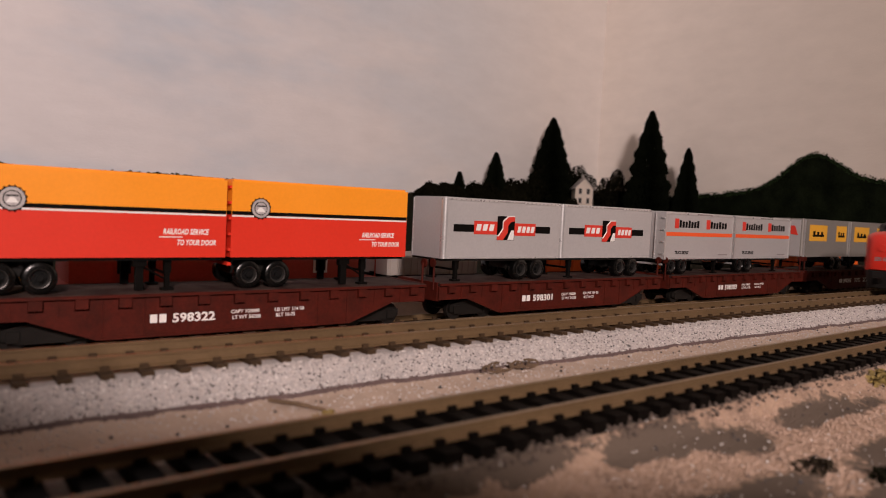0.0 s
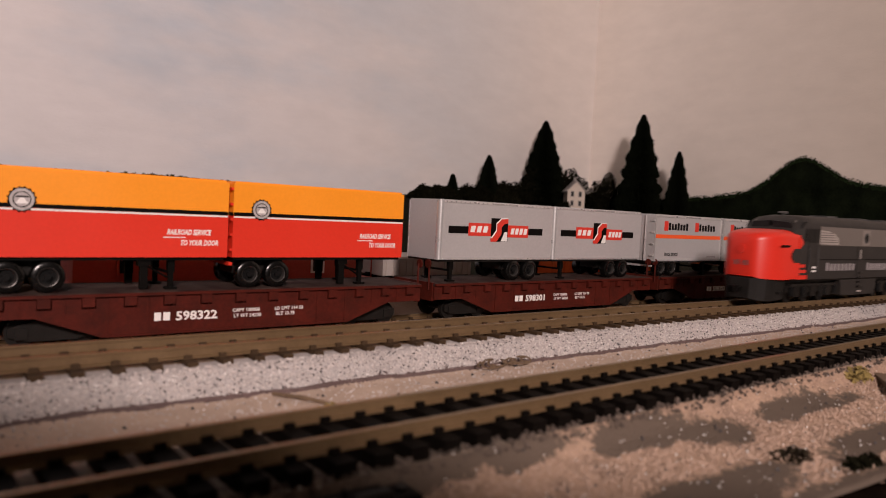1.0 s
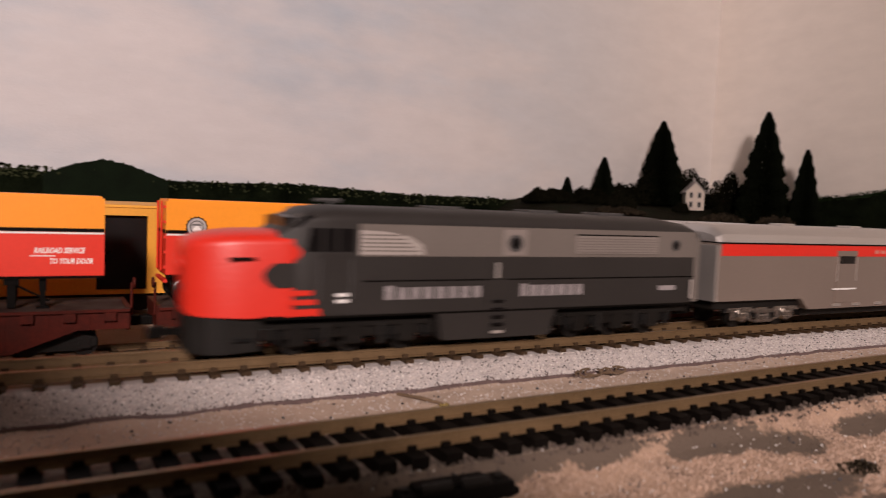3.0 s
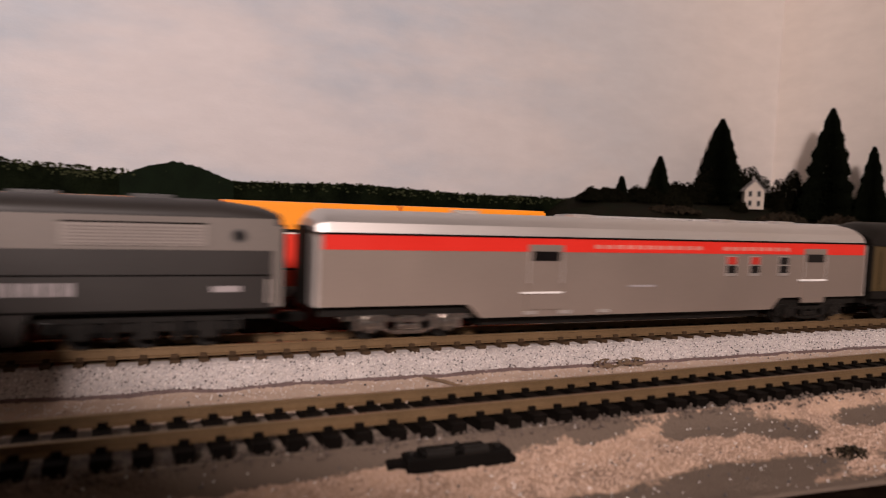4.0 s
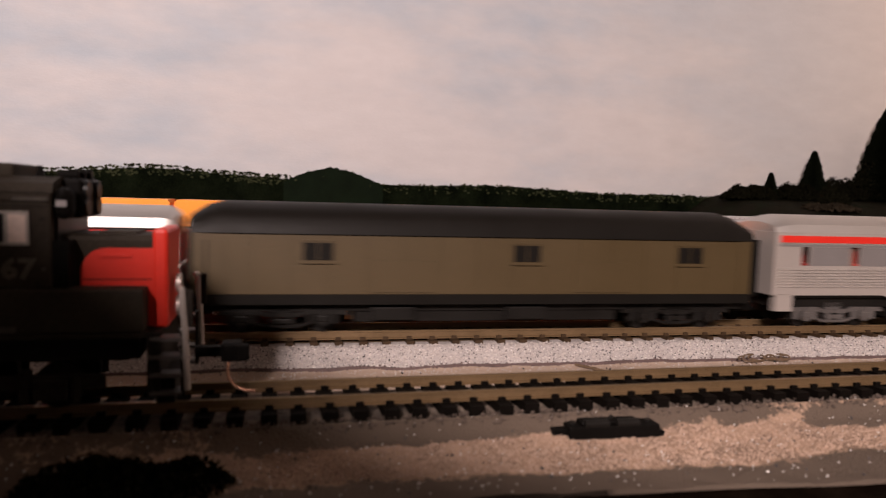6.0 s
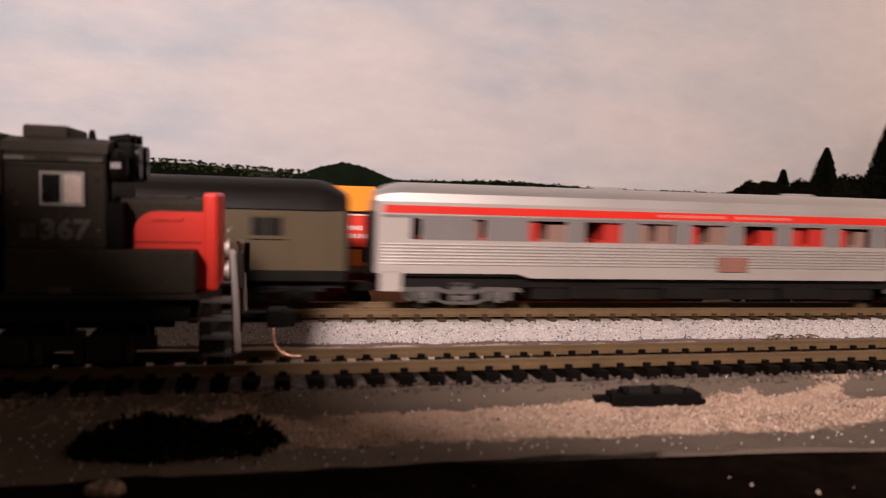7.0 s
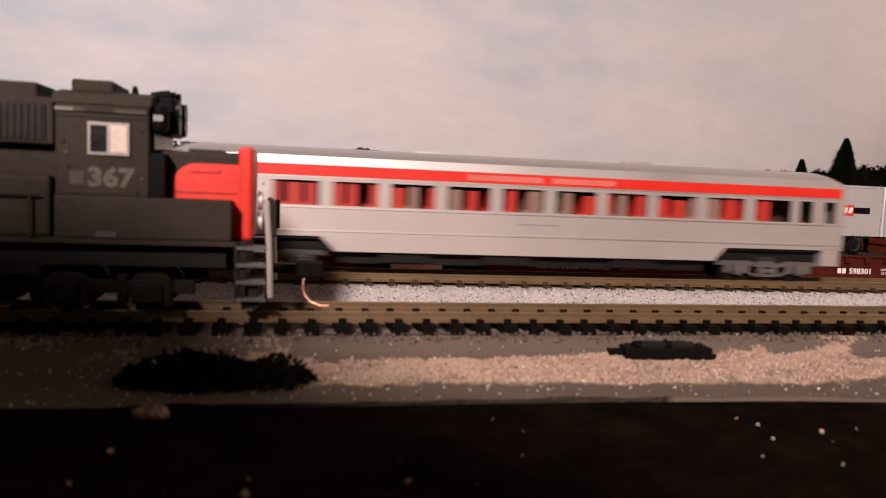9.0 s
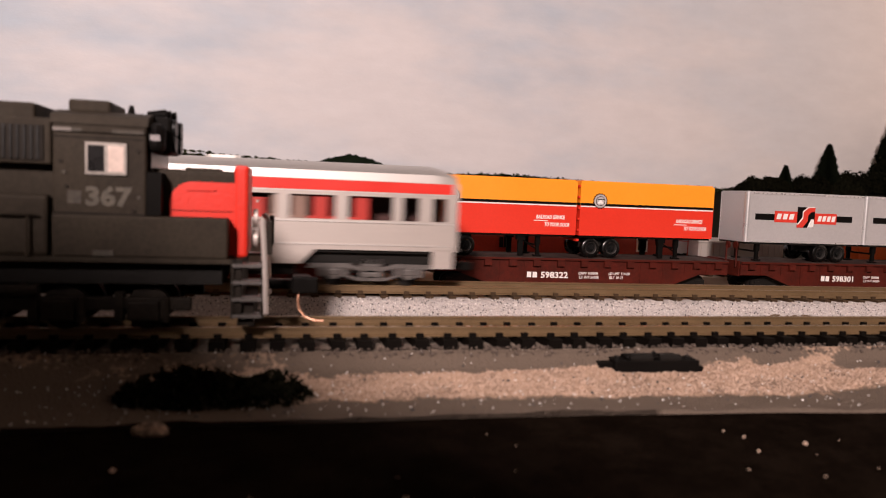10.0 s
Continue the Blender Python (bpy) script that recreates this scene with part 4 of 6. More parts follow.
def caboose(x0, x1):
    L = x1 - x0
    c = empty("caboose", pose(x0, 0.085, REAR_Z + RAIL_H), "maroon caboose with white-framed windows on the rear track", "caboose", "freight cars on the rear track")
    half, z0, z1 = 0.0160, 0.0090, 0.0380
    part_box("body", (0.012, L - 0.012, -half, half, z0, z1), CABOOSE, c, bevel=0.0003)
    for x in (L * 0.20, L * 0.47, L - 0.0375):
        w = part_box("window_frame", (x - 0.0042, x + 0.0042, -half - 0.0006, -half, z0 + 0.0030, z0 + 0.0125), WHITEP if x > L * 0.7 else CABOOSE, c, "window frame")
        part_box("pane", (x - 0.0030, x - 0.0002, -half - 0.0008, -half - 0.0006, z0 + 0.0042, z0 + 0.0112), WINDOWDARK, w)
        part_box("pane", (x + 0.0002, x + 0.0030, -half - 0.0008, -half - 0.0006, z0 + 0.0042, z0 + 0.0112), WINDOWDARK, w)
    part_box("platform", (0, L, -half, half, z0 - 0.0015, z0), CABOOSE, c)
    part("roof", prism(bmesh.new(), [(-half - 0.001, z1), (half + 0.001, z1), (0, z1 + 0.003)], 0.002, L - 0.002), CABOOSE, c)
    bm = bmesh.new()
    for x in (0.001, L - 0.001):
        for y in (-half + 0.001, half - 0.001):
            rod(bm, (x, y, z0), (x, y, z1), 0.0004, sides=6)
        rod(bm, (x, -half, z0 + 0.011), (x, half, z0 + 0.011), 0.0004, sides=6)
    part("end_railing", bm, CABOOSE, c)
    for x in (0.026, L - 0.026):
        freight_truck(c, x, 0)
    for x, s in ((0, -1), (L, 1)):
        coupler(c, x, 0.0085, s)
    return c


# ---- the passing train ----
SPINNING = []


def passenger_truck(parent, x, material, r=0.0055, wheelbase=0.028, scale=1.0):
    bm = bmesh.new()
    for s in (-1, 1):
        y = s * 0.0135
        w = wheelbase
        prism(bm, [(-w * 0.84, 0.0062), (-w * 0.80, 0.0078), (-w * 0.30, 0.0080), (-w * 0.20, 0.0070), (w * 0.20, 0.0070), (w * 0.30, 0.0080), (w * 0.80, 0.0078), (w * 0.84, 0.0062),
                   (w * 0.66, 0.0064), (w * 0.30, 0.0066), (w * 0.20, 0.0056), (-w * 0.20, 0.0056), (-w * 0.30, 0.0066), (-w * 0.66, 0.0064)], y - 0.0009, y + 0.0009, "y")
        prism(bm, [(-w * 0.40, 0.0046), (-w * 0.18, 0.0030), (w * 0.18, 0.0030), (w * 0.40, 0.0046), (w * 0.40, 0.0038), (w * 0.18, 0.0020), (-w * 0.18, 0.0020), (-w * 0.40, 0.0038)], y - 0.0007, y + 0.0007, "y")
        box(bm, -0.0042, 0.0042, y - 0.0013, y + 0.0013, 0.0034, 0.0050, bevel=0.0003)
        for k in (-1, 1):
            rod(bm, (k * 0.0030, y + s * 0.0006, 0.0026), (k * 0.0030, y + s * 0.0006, 0.0072), 0.0010, sides=8)
        for q in (-1, 1):
            rod(bm, (q * w / 2, y - 0.0022, 0.0052), (q * w / 2, y + 0.0022, 0.0052), 0.0026, sides=14)
            box(bm, q * w / 2 - 0.0020, q * w / 2 + 0.0020, y - 0.0026, y + 0.0026, 0.0042, 0.0062, bevel=0.0003)
            for k in (-1, 1):
                rod(bm, (q * w / 2 + k * 0.0044, y + s * 0.0004, 0.0034), (q * w / 2 + k * 0.0044, y + s * 0.0004, 0.0066), 0.0013, sides=8)
    box(bm, -0.004, 0.004, -0.013, 0.013, 0.006, 0.0095)
    t = part("truck", bm, material, parent, "passenger truck")
    t.location = (x, 0, 0)
    t.scale = (1.15, 1.0, scale)
    for q in (-1, 1):
        wb = bmesh.new()
        for s in (-1, 1):
            rod(wb, (0, s * 0.0072, 0), (0, s * 0.0102, 0), r, sides=20)
        w = part("wheelset", wb, DARKMETAL, t, smooth=True)
        w.location = (q * wheelbase / 2, 0, r)
        SPINNING.append((w, q * wheelbase / 2, r))
    return t


def roof_ring(half, z0, z1, crown, n=9):
    """Half section of an arched roof, from one eave over the top to the other."""
    return [(-half * math.cos(math.pi * i / n), z0 + (z1 - z0) * math.sin(math.pi * i / n) ** crown) for i in range(n + 1)]


def car_roof(L, half, z0, z1, material, c, label, taper=0.006):
    arc = roof_ring(half, z0, z1, 0.75)
    secs = []
    for x, k, q in ((0.0, 0.94, 0.55), (taper * 0.5, 0.985, 0.86), (taper, 1, 1), (L - taper, 1, 1), (L - taper * 0.5, 0.985, 0.86), (L, 0.94, 0.55)):
        secs.append([(x, y * k, z0 + (z - z0) * q) for y, z in arc])
    return part("roof", loft(bmesh.new(), secs), material, c, label, smooth=True)


TRAIN = []


def train_base(name, offset, label, category):
    c = empty(name, pose(0, 0, 0), label, category, "cars of the passing passenger train")
    TRAIN.append((c, offset))
    return c


def wall_with_openings(c, L, half, z0, z1, openings, material, label):
    """Both car sides as slabs with real openings; each opening is (x0, x1, z0, z1), all of one height band."""
    t = 0.0012
    for s in (-1, 1):
        ya, yb = s * half, s * (half - t)
        bm = bmesh.new()
        if openings:
            zb, zt = openings[0][2], openings[0][3]
            box(bm, 0, L, ya, yb, z0, zb)
            box(bm, 0, L, ya, yb, zt, z1)
            x = 0
            for o in openings:
                box(bm, x, o[0], ya, yb, zb, zt)
                x = o[1]
            box(bm, x, L, ya, yb, zb, zt)
        else:
            box(bm, 0, L, ya, yb, z0, z1)
        part("side_wall", bm, material, c, label)


def baggage_silver(offset, L):
    c = train_base("baggage_car", offset, "grey streamlined baggage car with a red letterboard and silver roof", "railcar")
    half, z0, z1, zr = 0.0175, 0.0105, 0.0418, 0.0508
    zl = 0.0359
    z_cut = 0.0142
    prof = [(0.0008, z_cut), (0.062, z_cut), (0.068, z0 - 0.002), (L - 0.066, z0 - 0.002), (L - 0.060, z_cut), (L - 0.0008, z_cut), (L - 0.0008, z1), (0.0008, z1)]
    part("body", prism(bmesh.new(), prof, -half, half, "y"), CARGREY, c, "plain grey body")
    for s in (-1, 1):
        part_box("letterboard", (0.002, L - 0.002, s * half, s * (half + 0.00015), zl, z1 - 0.0002), LETTERRED, c, "red letterboard")
        part_box("roof_edge", (0.001, L - 0.001, s * half, s * (half + 0.0004), z1 - 0.0002, z1 + 0.0005), BLACKP, c)
    # the lit look of the car ends is put into a brighter silver
    part_box("lit_end_cap", (-0.0008, 0.0008, -half * 0.98, half * 0.98, z_cut, z1 - 0.001), CARBRIGHT, c, "silver car end")
    part_box("lit_end_cap", (L - 0.0008, L + 0.0006, -half * 0.98, half * 0.98, z_cut, z1 - 0.001), CARBRIGHT, c, "silver car end")
    part_box("diaphragm", (-0.0035, -0.0008, -0.006, 0.006, 0.014, 0.0440), BLACKP, c, "black end diaphragm")
    car_roof(L, half, z1 + 0.0006, zr, CARBRIGHT, c, "bright silver arched roof", 0.004)
    y = -half
    for x in (0.062, 0.120, 0.205, 0.245):
        part_box("roof_vent", (x, x + 0.010, -0.004, 0.004, zr - 0.0008, zr + 0.0012), CARBRIGHT, c, "small roof vent", bevel=0.0003)
    for x, w in ((0.089, 0.017), (0.248, 0.016)):
        d = part_box("baggage_door", (x, x + w, y - 0.0005, y, z0 + 0.0010, zl + 0.0030), CARGREY, c, "sliding baggage door")
        part_box("door_window", (x + 0.002, x + w - 0.002, y - 0.0007, y - 0.0005, zl - 0.0038, zl + 0.0002), WINDOWDARK, d)
        for xe in (x, x + w - 0.0006):
            part_box("door_edge", (xe, xe + 0.0006, y - 0.0008, y - 0.0005, z0 + 0.0122, zl - 0.0002), CARBRIGHT, d, "bright door edge")
        part_box("door_sill", (x - 0.003, x + w, y - 0.0010, y - 0.0005, z0 + 0.0078 if x < 0.2 else z0 + 0.012, z0 + 0.0086 if x < 0.2 else z0 + 0.0130), WHITEP, d, "pale door rail")
    for x in (0.197, 0.212, 0.231):
        w = part_box("window_frame", (x, x + 0.0068, y - 0.0004, y, zl - 0.0106, zl - 0.0010), CARBRIGHT, c, "silver window frame")
        for k in range(2):
            part_box("pane", (x + 0.0006, x + 0.0062, y - 0.0006, y - 0.0004, zl - 0.0092 + 0.0042 * k, zl - 0.0056 + 0.0042 * k), SEATRED if (k and x < 0.22) else WINDOWDARK, w)
    for i in range(21):
        if i in (11, 12):
            continue
        x = 0.122 + 0.0056 * i
        part_box("letter_bar", (x, x + 0.0038, y - 0.0002, y - 0.00014, zl + 0.0016, zl + 0.0034), PALEPINK, c)
    part_box("number_bar", (0.141, 0.156, y - 0.0001, y, 0.0205, 0.0215), GREYDECAL, c)
    for x in (0.088, 0.105, 0.125):
        part_box("step_plate", (x, x + 0.006, y - 0.0006, y, z0 - 0.0010, z0 + 0.0004), CARBRIGHT, c)
    part_box("underbody", (0.070, L - 0.068, -0.012, 0.012, 0.0045, z0 - 0.0015), DARKMETAL, c, "dark underfloor gear")
    part_box("floor_frame", (0.002, L - 0.002, -0.014, 0.014, 0.0100, z_cut + 0.001), DARKMETAL, c)
    passenger_truck(c, 0.038, SILVERTRUCK, scale=1.3)
    passenger_truck(c, L - 0.036, DARKMETAL, scale=1.3)
    coupler(c, 0.0, 0.0085, -1)
    coupler(c, L, 0.0085, 1)
    return c


def baggage_olive(offset, L):
    c = train_base("baggage_car", offset, "old olive green baggage car with a black arched roof", "railcar")
    half, z0, z1, zr = 0.0172, 0.0165, 0.0410, 0.0536
    part_box("body", (0, L, -half, half, z0, z1), OLIVE, c, "olive body", bevel=0.0003)
    part_box("end_panel", (-0.0006, 0.0012, -half - 0.0003, half + 0.0003, z0, z1), OLIVEDARK, c, "dark car end")
    part_box("end_panel", (L - 0.0012, L + 0.0006, -half - 0.0003, half + 0.0003, z0, z1), OLIVEDARK, c, "dark car end")
    car_roof(L, half + 0.0010, z1, zr, OLIVEDARK, c, "black arched roof", 0.012)
    part_box("side_sill", (0.001, L - 0.001, -half - 0.0006, half + 0.0006, z0 - 0.0040, z0 + 0.0002), OLIVEDARK, c, "dark side sill")
    y = -half
    for x in (0.0430, 0.1310, 0.2080):
        w = part_box("window_frame", (x, x + 0.0135, y - 0.0004, y, z1 - 0.0112, z1 - 0.0026), OLIVE, c)
        for k in range(2):
            part_box("pane", (x + 0.0009 + 0.0061 * k, x + 0.0065 + 0.0061 * k, y - 0.0006, y - 0.0004, z1 - 0.0104, z1 - 0.0034), OLIVEDARK, w)
        part_box("sill", (x - 0.0004, x + 0.0139, y - 0.0010, y - 0.0004, z1 - 0.0118, z1 - 0.0110), OLIVE, w)
        part_box("window_head", (x - 0.0004, x + 0.0139, y - 0.0008, y - 0.0004, z1 - 0.0028, z1 - 0.0022), OLIVE, w)
    d = part_box("end_door", (0.006, 0.014, y - 0.0004, y, z0 + 0.001, z1 - 0.003), OLIVE, c, "narrow side door")
    part_box("door_groove", (0.0064, 0.0070, y - 0.0005, y - 0.0004, z0 + 0.001, z1 - 0.003), OLIVEDARK, d)
    for x in (0.072, 0.160):
        part_box("baggage_door", (x, x + 0.026, y - 0.0004, y, z0 + 0.001, z1 - 0.0105), OLIVE, c, "baggage door")
    bm = bmesh.new()
    for x in range(16):
        box(bm, L * (x + 0.5) / 16 - 0.0002, L * (x + 0.5) / 16 + 0.0002, y - 0.0003, y, z0, z1 - 0.001)
    part("side_battens", bm, OLIVE, c)
    part_box("floor_frame", (0.002, L - 0.002, -0.013, 0.013, 0.0092, z0 - 0.003), DARKMETAL, c)
    part_box("underbody", (0.065, L - 0.065, -0.012, 0.012, 0.0045, 0.0092), DARKMETAL, c, "dark underfloor gear")
    for x in (0.072, 0.130):
        part_box("battery_box", (x, x + 0.018, -0.0155, -0.009, 0.0055, 0.0110), DARKMETAL, c, bevel=0.0004)
    passenger_truck(c, 0.036, DARKMETAL, scale=1.25)
    passenger_truck(c, L - 0.036, DARKMETAL, scale=1.25)
    coupler(c, 0.0, 0.0085, -1)
    coupler(c, L, 0.0085, 1)
    return c


def windowed_car(offset, L, kind):
    lounge = kind == "lounge"
    label = ("silver lounge car with red stripe and fluted lower side" if lounge
             else "silver streamlined coach with red stripe and paired windows")
    c = train_base("passenger_car", offset, label, "railcar")
    half, z0, z1 = 0.0172, 0.0098, 0.0455
    zr = 0.0537 if lounge else 0.0531
    zb, zt = (0.0300, 0.0388) if lounge else (0.0288, 0.0388)
    if lounge:
        ops = [(0.0135, 0.0180), (0.0400, 0.0455)] + [(0.064 + 0.0255 * i, 0.064 + 0.0255 * i + 0.0172) for i in range(8)] + [(0.283, 0.2905)]
    else:
        ops = [(0.005, 0.0105)] + [(0.0405 + 0.0242 * i, 0.0405 + 0.0242 * i + 0.0188) for i in range(10)] + [(0.2815, 0.2885), (0.2945, 0.3005)]
    ops = [(a, b, zb, zt) for a, b in ops if b < L - 0.002]
    cut = 0.0160
    if lounge:
        z0 = 0.0142
    wall_with_openings(c, L, half, cut, z1, ops, CARSILVER, "silver side with window openings")
    y = -half
    # skirt between the trucks
    for s in (-1, 1):
        part("skirt", prism(bmesh.new(), [(0.060, cut), (0.066, z0), (L - 0.066, z0), (L - 0.060, cut)], s * half, s * (half - 0.0012), "y"), CARSILVER, c, "lower skirt")
    if lounge:
        part_box("window_band", (0.0015, L - 0.0015, y - 0.00012, y, zt + 0.0001, zt + 0.0012), BAND, c)
        for a, b in zip(ops, ops[1:]):
            part_box("window_pier", (a[1] + 0.0002, b[0] - 0.0002, y - 0.00012, y, zb, zt), BAND, c, "dark grey window band")
        for i in range(7):
            z = 0.0200 + 0.00135 * i
            part("flute", rod(bmesh.new(), (0.001, y - 0.0001, z), (L - 0.001, y - 0.0001, z), 0.00045, sides=8), CARBRIGHT, c, smooth=True)
        part_box("name_plate", (0.154, 0.169, y - 0.0010, y - 0.0005, 0.0180, 0.0245), PLATE, c, "small dull brown name plate")
        zs0, zs1 = 0.0408, 0.0440
    else:
        for z in (0.0276, 0.0180):
            part_box("belt_rail", (0.0012, L - 0.0012, y - 0.00035, y, z, z + 0.0006), CARBRIGHT, c, "bright belt rail")
        part_box("number_bar", (L * 0.475, L * 0.535, y - 0.0001, y, 0.0232, 0.0239), GREYDECAL, c)
        zs0, zs1 = 0.0408, 0.0452
    for s in (-1, 1):
        part_box("red_stripe", (0.002, L - 0.002, s * half, s * (half + 0.00014), zs0, zs1), LETTERRED, c, "red stripe above the windows")
        part_box("stripe_edge", (0.002, L - 0.002, s * half, s * (half + 0.0002), zs0 - 0.0006, zs0 - 0.0001), CARBRIGHT, c)
    for i in range(16):
        if i == 8:
            continue
        x = L * 0.40 + 0.0042 * i
        part_box("letter_bar", (x, x + 0.0028, y - 0.0002, y - 0.00014, zs0 + 0.0010, zs1 - 0.0010), PALEPINK, c)
    car_roof(L, half, z1, zr, CARBRIGHT, c, "bright silver arched roof", 0.010)
    for s in (0, 1):
        xx = L if s else 0
        part_box("end_wall", (xx - 0.0007 if not s else xx - 0.0011, xx + 0.0011 if not s else xx + 0.0007, -half * 0.985, half * 0.985, cut, z1), CARSILVER, c, "silver car end")
        part_box("diaphragm", (xx - 0.0034 if not s else xx + 0.0007, xx - 0.0007 if not s else xx + 0.0034, -0.0055, 0.0055, 0.014, 0.041), BLACKP, c, "black end diaphragm")
        st = bmesh.new()
        xa, xb = (0.001, 0.010) if not s else (L - 0.010, L - 0.001)
        box(st, xa, xb, -half, -half + 0.004, 0.0085, cut)
        part("vestibule_steps", st, CARSILVER, c, "entrance steps")
        dw = part_box("vestibule_door", (xa, xb, y - 0.0003, y, cut + 0.0006, zb - 0.001), CARSILVER, c)
    # interior: floor, dark core and seats seen through the windows
    part_box("interior_floor", (0.002, L - 0.002, -half + 0.0014, half - 0.0014, cut - 0.0012, cut), DARKMETAL, c)
    part_box("interior_core", (0.004, L - 0.004, -0.0012, 0.0012, cut, z1 - 0.001), COREBROWN, c, "dark red-brown centre partition")
    rnd = random.Random(3 if lounge else 9)
    step = 0.0086 if not lounge else 0.0129
    n = int((L - 0.05) / step)
    for i in range(n):
        x = 0.018 + step * i
        m = SEATRED if rnd.random() < 0.76 else SEATPALE if rnd.random() < 0.88 else SEATYELLOW
        w = step * rnd.choice((0.62, 0.80, 0.95))
        bm = box(bmesh.new(), x, x + w, -0.0155, -0.0040, cut, zb + 0.001)
        box(bm, x + w * 0.28, x + w, -0.0155, -0.0040, zb + 0.001, zt - 0.0002 - 0.0035 * max(0, rnd.random() - 0.5))
        part("seat", bm, m, c, "moulded interior seat")
    part_box("floor_frame", (0.004, L - 0.004, -0.013, 0.013, 0.0098, cut - 0.0012), DARKMETAL, c)
    part_box("underbody", (0.068, L - 0.068, -0.012, 0.012, 0.0045, 0.0098), DARKMETAL, c, "dark underfloor gear")
    for x in (0.085, 0.130, 0.190):
        part_box("equipment_box", (x, x + 0.022, -0.0150, -0.0100, 0.0052, 0.0108), DARKMETAL, c, bevel=0.0004)
    for x in (0.10, 0.20):
        part_box("roof_vent", (x, x + 0.012, -0.004, 0.004, zr - 0.0008, zr + 0.0009), CARBRIGHT, c, bevel=0.0003)
    passenger_truck(c, 0.036, GREYTRUCK, scale=1.25)
    passenger_truck(c, L - 0.036, GREYTRUCK, scale=1.25)
    coupler(c, 0.0, 0.0085, -1)
    coupler(c, L, 0.0085, 1)
    return c


def cab_unit(offset, L):
    """A long-nosed streamlined diesel with a scarlet blunt nose and grey body."""
    c = train_base("diesel_locomotive", offset, "grey streamlined diesel locomotive with a scarlet blunt nose", "locomotive")
    half, ztop = 0.0175, 0.0530
    xc = 0.037  # back of the nose, foot of the windscreen

    def ring(x, w, zb, zs, zt):
        side = []
        for i in range(7):
            a = math.pi / 2 * i / 6
            side.append((w * math.cos(a) ** 0.55 if i < 6 else 0.0, zs + (zt - zs) * math.sin(a)))
        pts = [(w, zb)] + side
        left = [(-p, q) for p, q in pts[::-1]][1:]
        return [(x, p, q) for p, q in pts + left]

    nose = [ring(0.0062, 0.0050, 0.0175, 0.0340, 0.0372), ring(0.0068, 0.0078, 0.0160, 0.0358, 0.0394), ring(0.0085, 0.0102, 0.0152, 0.0370, 0.0408), ring(0.0120, 0.0128, 0.0149, 0.0377, 0.0418),
            ring(0.0170, 0.0152, 0.0148, 0.0383, 0.0427), ring(0.0240, 0.0168, 0.0146, 0.0388, 0.0434), ring(xc + 0.003, 0.01752, 0.0146, 0.0390, 0.0438)]
    part("nose", loft(bmesh.new(), nose), NOSERED, c, "scarlet blunt nose", smooth=True)
    cab = [ring(xc - 0.002, 0.0160, 0.0400, 0.0415, 0.0432), ring(xc + 0.0045, 0.0170, 0.0146, 0.0450, 0.0486), ring(xc + 0.009, 0.0174, 0.0146, 0.0466, 0.0518), ring(xc + 0.018, 0.0175, 0.0146, 0.0472, 0.0528),
           ring(L * 0.5, 0.0175, 0.0146, 0.0474, ztop), ring(L - 0.022, 0.0175, 0.0146, 0.0468, 0.0526), ring(L - 0.006, 0.0175, 0.0146, 0.0458, 0.0506), ring(L, 0.0172, 0.0146, 0.0444, 0.0484)]
    part("body", loft(bmesh.new(), cab), LOCOGREY, c, "dark grey body", smooth=True)
    y = -half
    # scarlet wings behind the nose
    for x1, za, zb in ((xc + 0.0135, 0.0148, 0.0172), (xc + 0.0110, 0.0186, 0.0204), (xc + 0.0095, 0.0218, 0.0236), (xc + 0.0020, 0.0330, 0.0400)):
        for s in (-1, 1):
            part_box("nose_wing", (xc + 0.001, x1, s * half, s * (half + 0.00015), za, zb), NOSERED, c, "scarlet wing stripe")
    for s in (-1, 1):  # grey sweep that cuts into the scarlet behind the nose
        bay = [(xc + 0.0035, 0.0246)] + [(xc - 0.0035 - 0.0035 * math.sin(math.pi * i / 8), 0.0246 + 0.0082 * i / 8) for i in range(9)] + [(xc + 0.0035, 0.0328)]
        part("nose_sweep", prism(bmesh.new(), bay, s * 0.01772, s * 0.0160, "y"), LOCOGREY, c, "dark grey sweep cut into the scarlet")
        part("wing_tip", prism(bmesh.new(), [(xc + 0.0015, 0.0330)] + [(xc + 0.0020 + 0.0035 * math.sin(math.pi * i / 8), 0.0330 + 0.0066 * i / 8) for i in range(9)] + [(xc + 0.0015, 0.0396)], s * 0.01772, s * 0.0165, "y"), NOSERED, c, "rounded scarlet wing tip")
        part_box("panel_seam", (xc + 0.028, L - 0.003, s * (half + 0.00005), s * (half + 0.0003), 0.0262, 0.0267), BLACKP, c, "dark panel seam")
        part("windscreen_post", rod(bmesh.new(), (xc + 0.0020, s * 0.0130, 0.0442), (xc + 0.0062, s * 0.0120, 0.0492), 0.0005, sides=6), LOCOLIGHT, c, "light grey windscreen post")
        for x in (xc + 0.0125, xc + 0.0180):
            part_box("window_bar", (x, x + 0.0007, s * 0.0177, s * 0.0179, 0.0368, 0.0448), LOCOGREY, c)
    for s in (-1, 1):
        part_box("upper_band", (xc + 0.026, L - 0.002, s * half, s * (half + 0.00012), 0.0352, 0.0466), LOCOLIGHT, c, "lighter grey upper band")
        part("windscreen", prism(bmesh.new(), [(xc + 0.0030, 0.0448), (xc + 0.0090, 0.0448), (xc + 0.0100, 0.0488), (xc + 0.0062, 0.0488)], s * 0.0170, s * 0.0164, "y"), WINDOWDARK, c, "dark windscreen side")
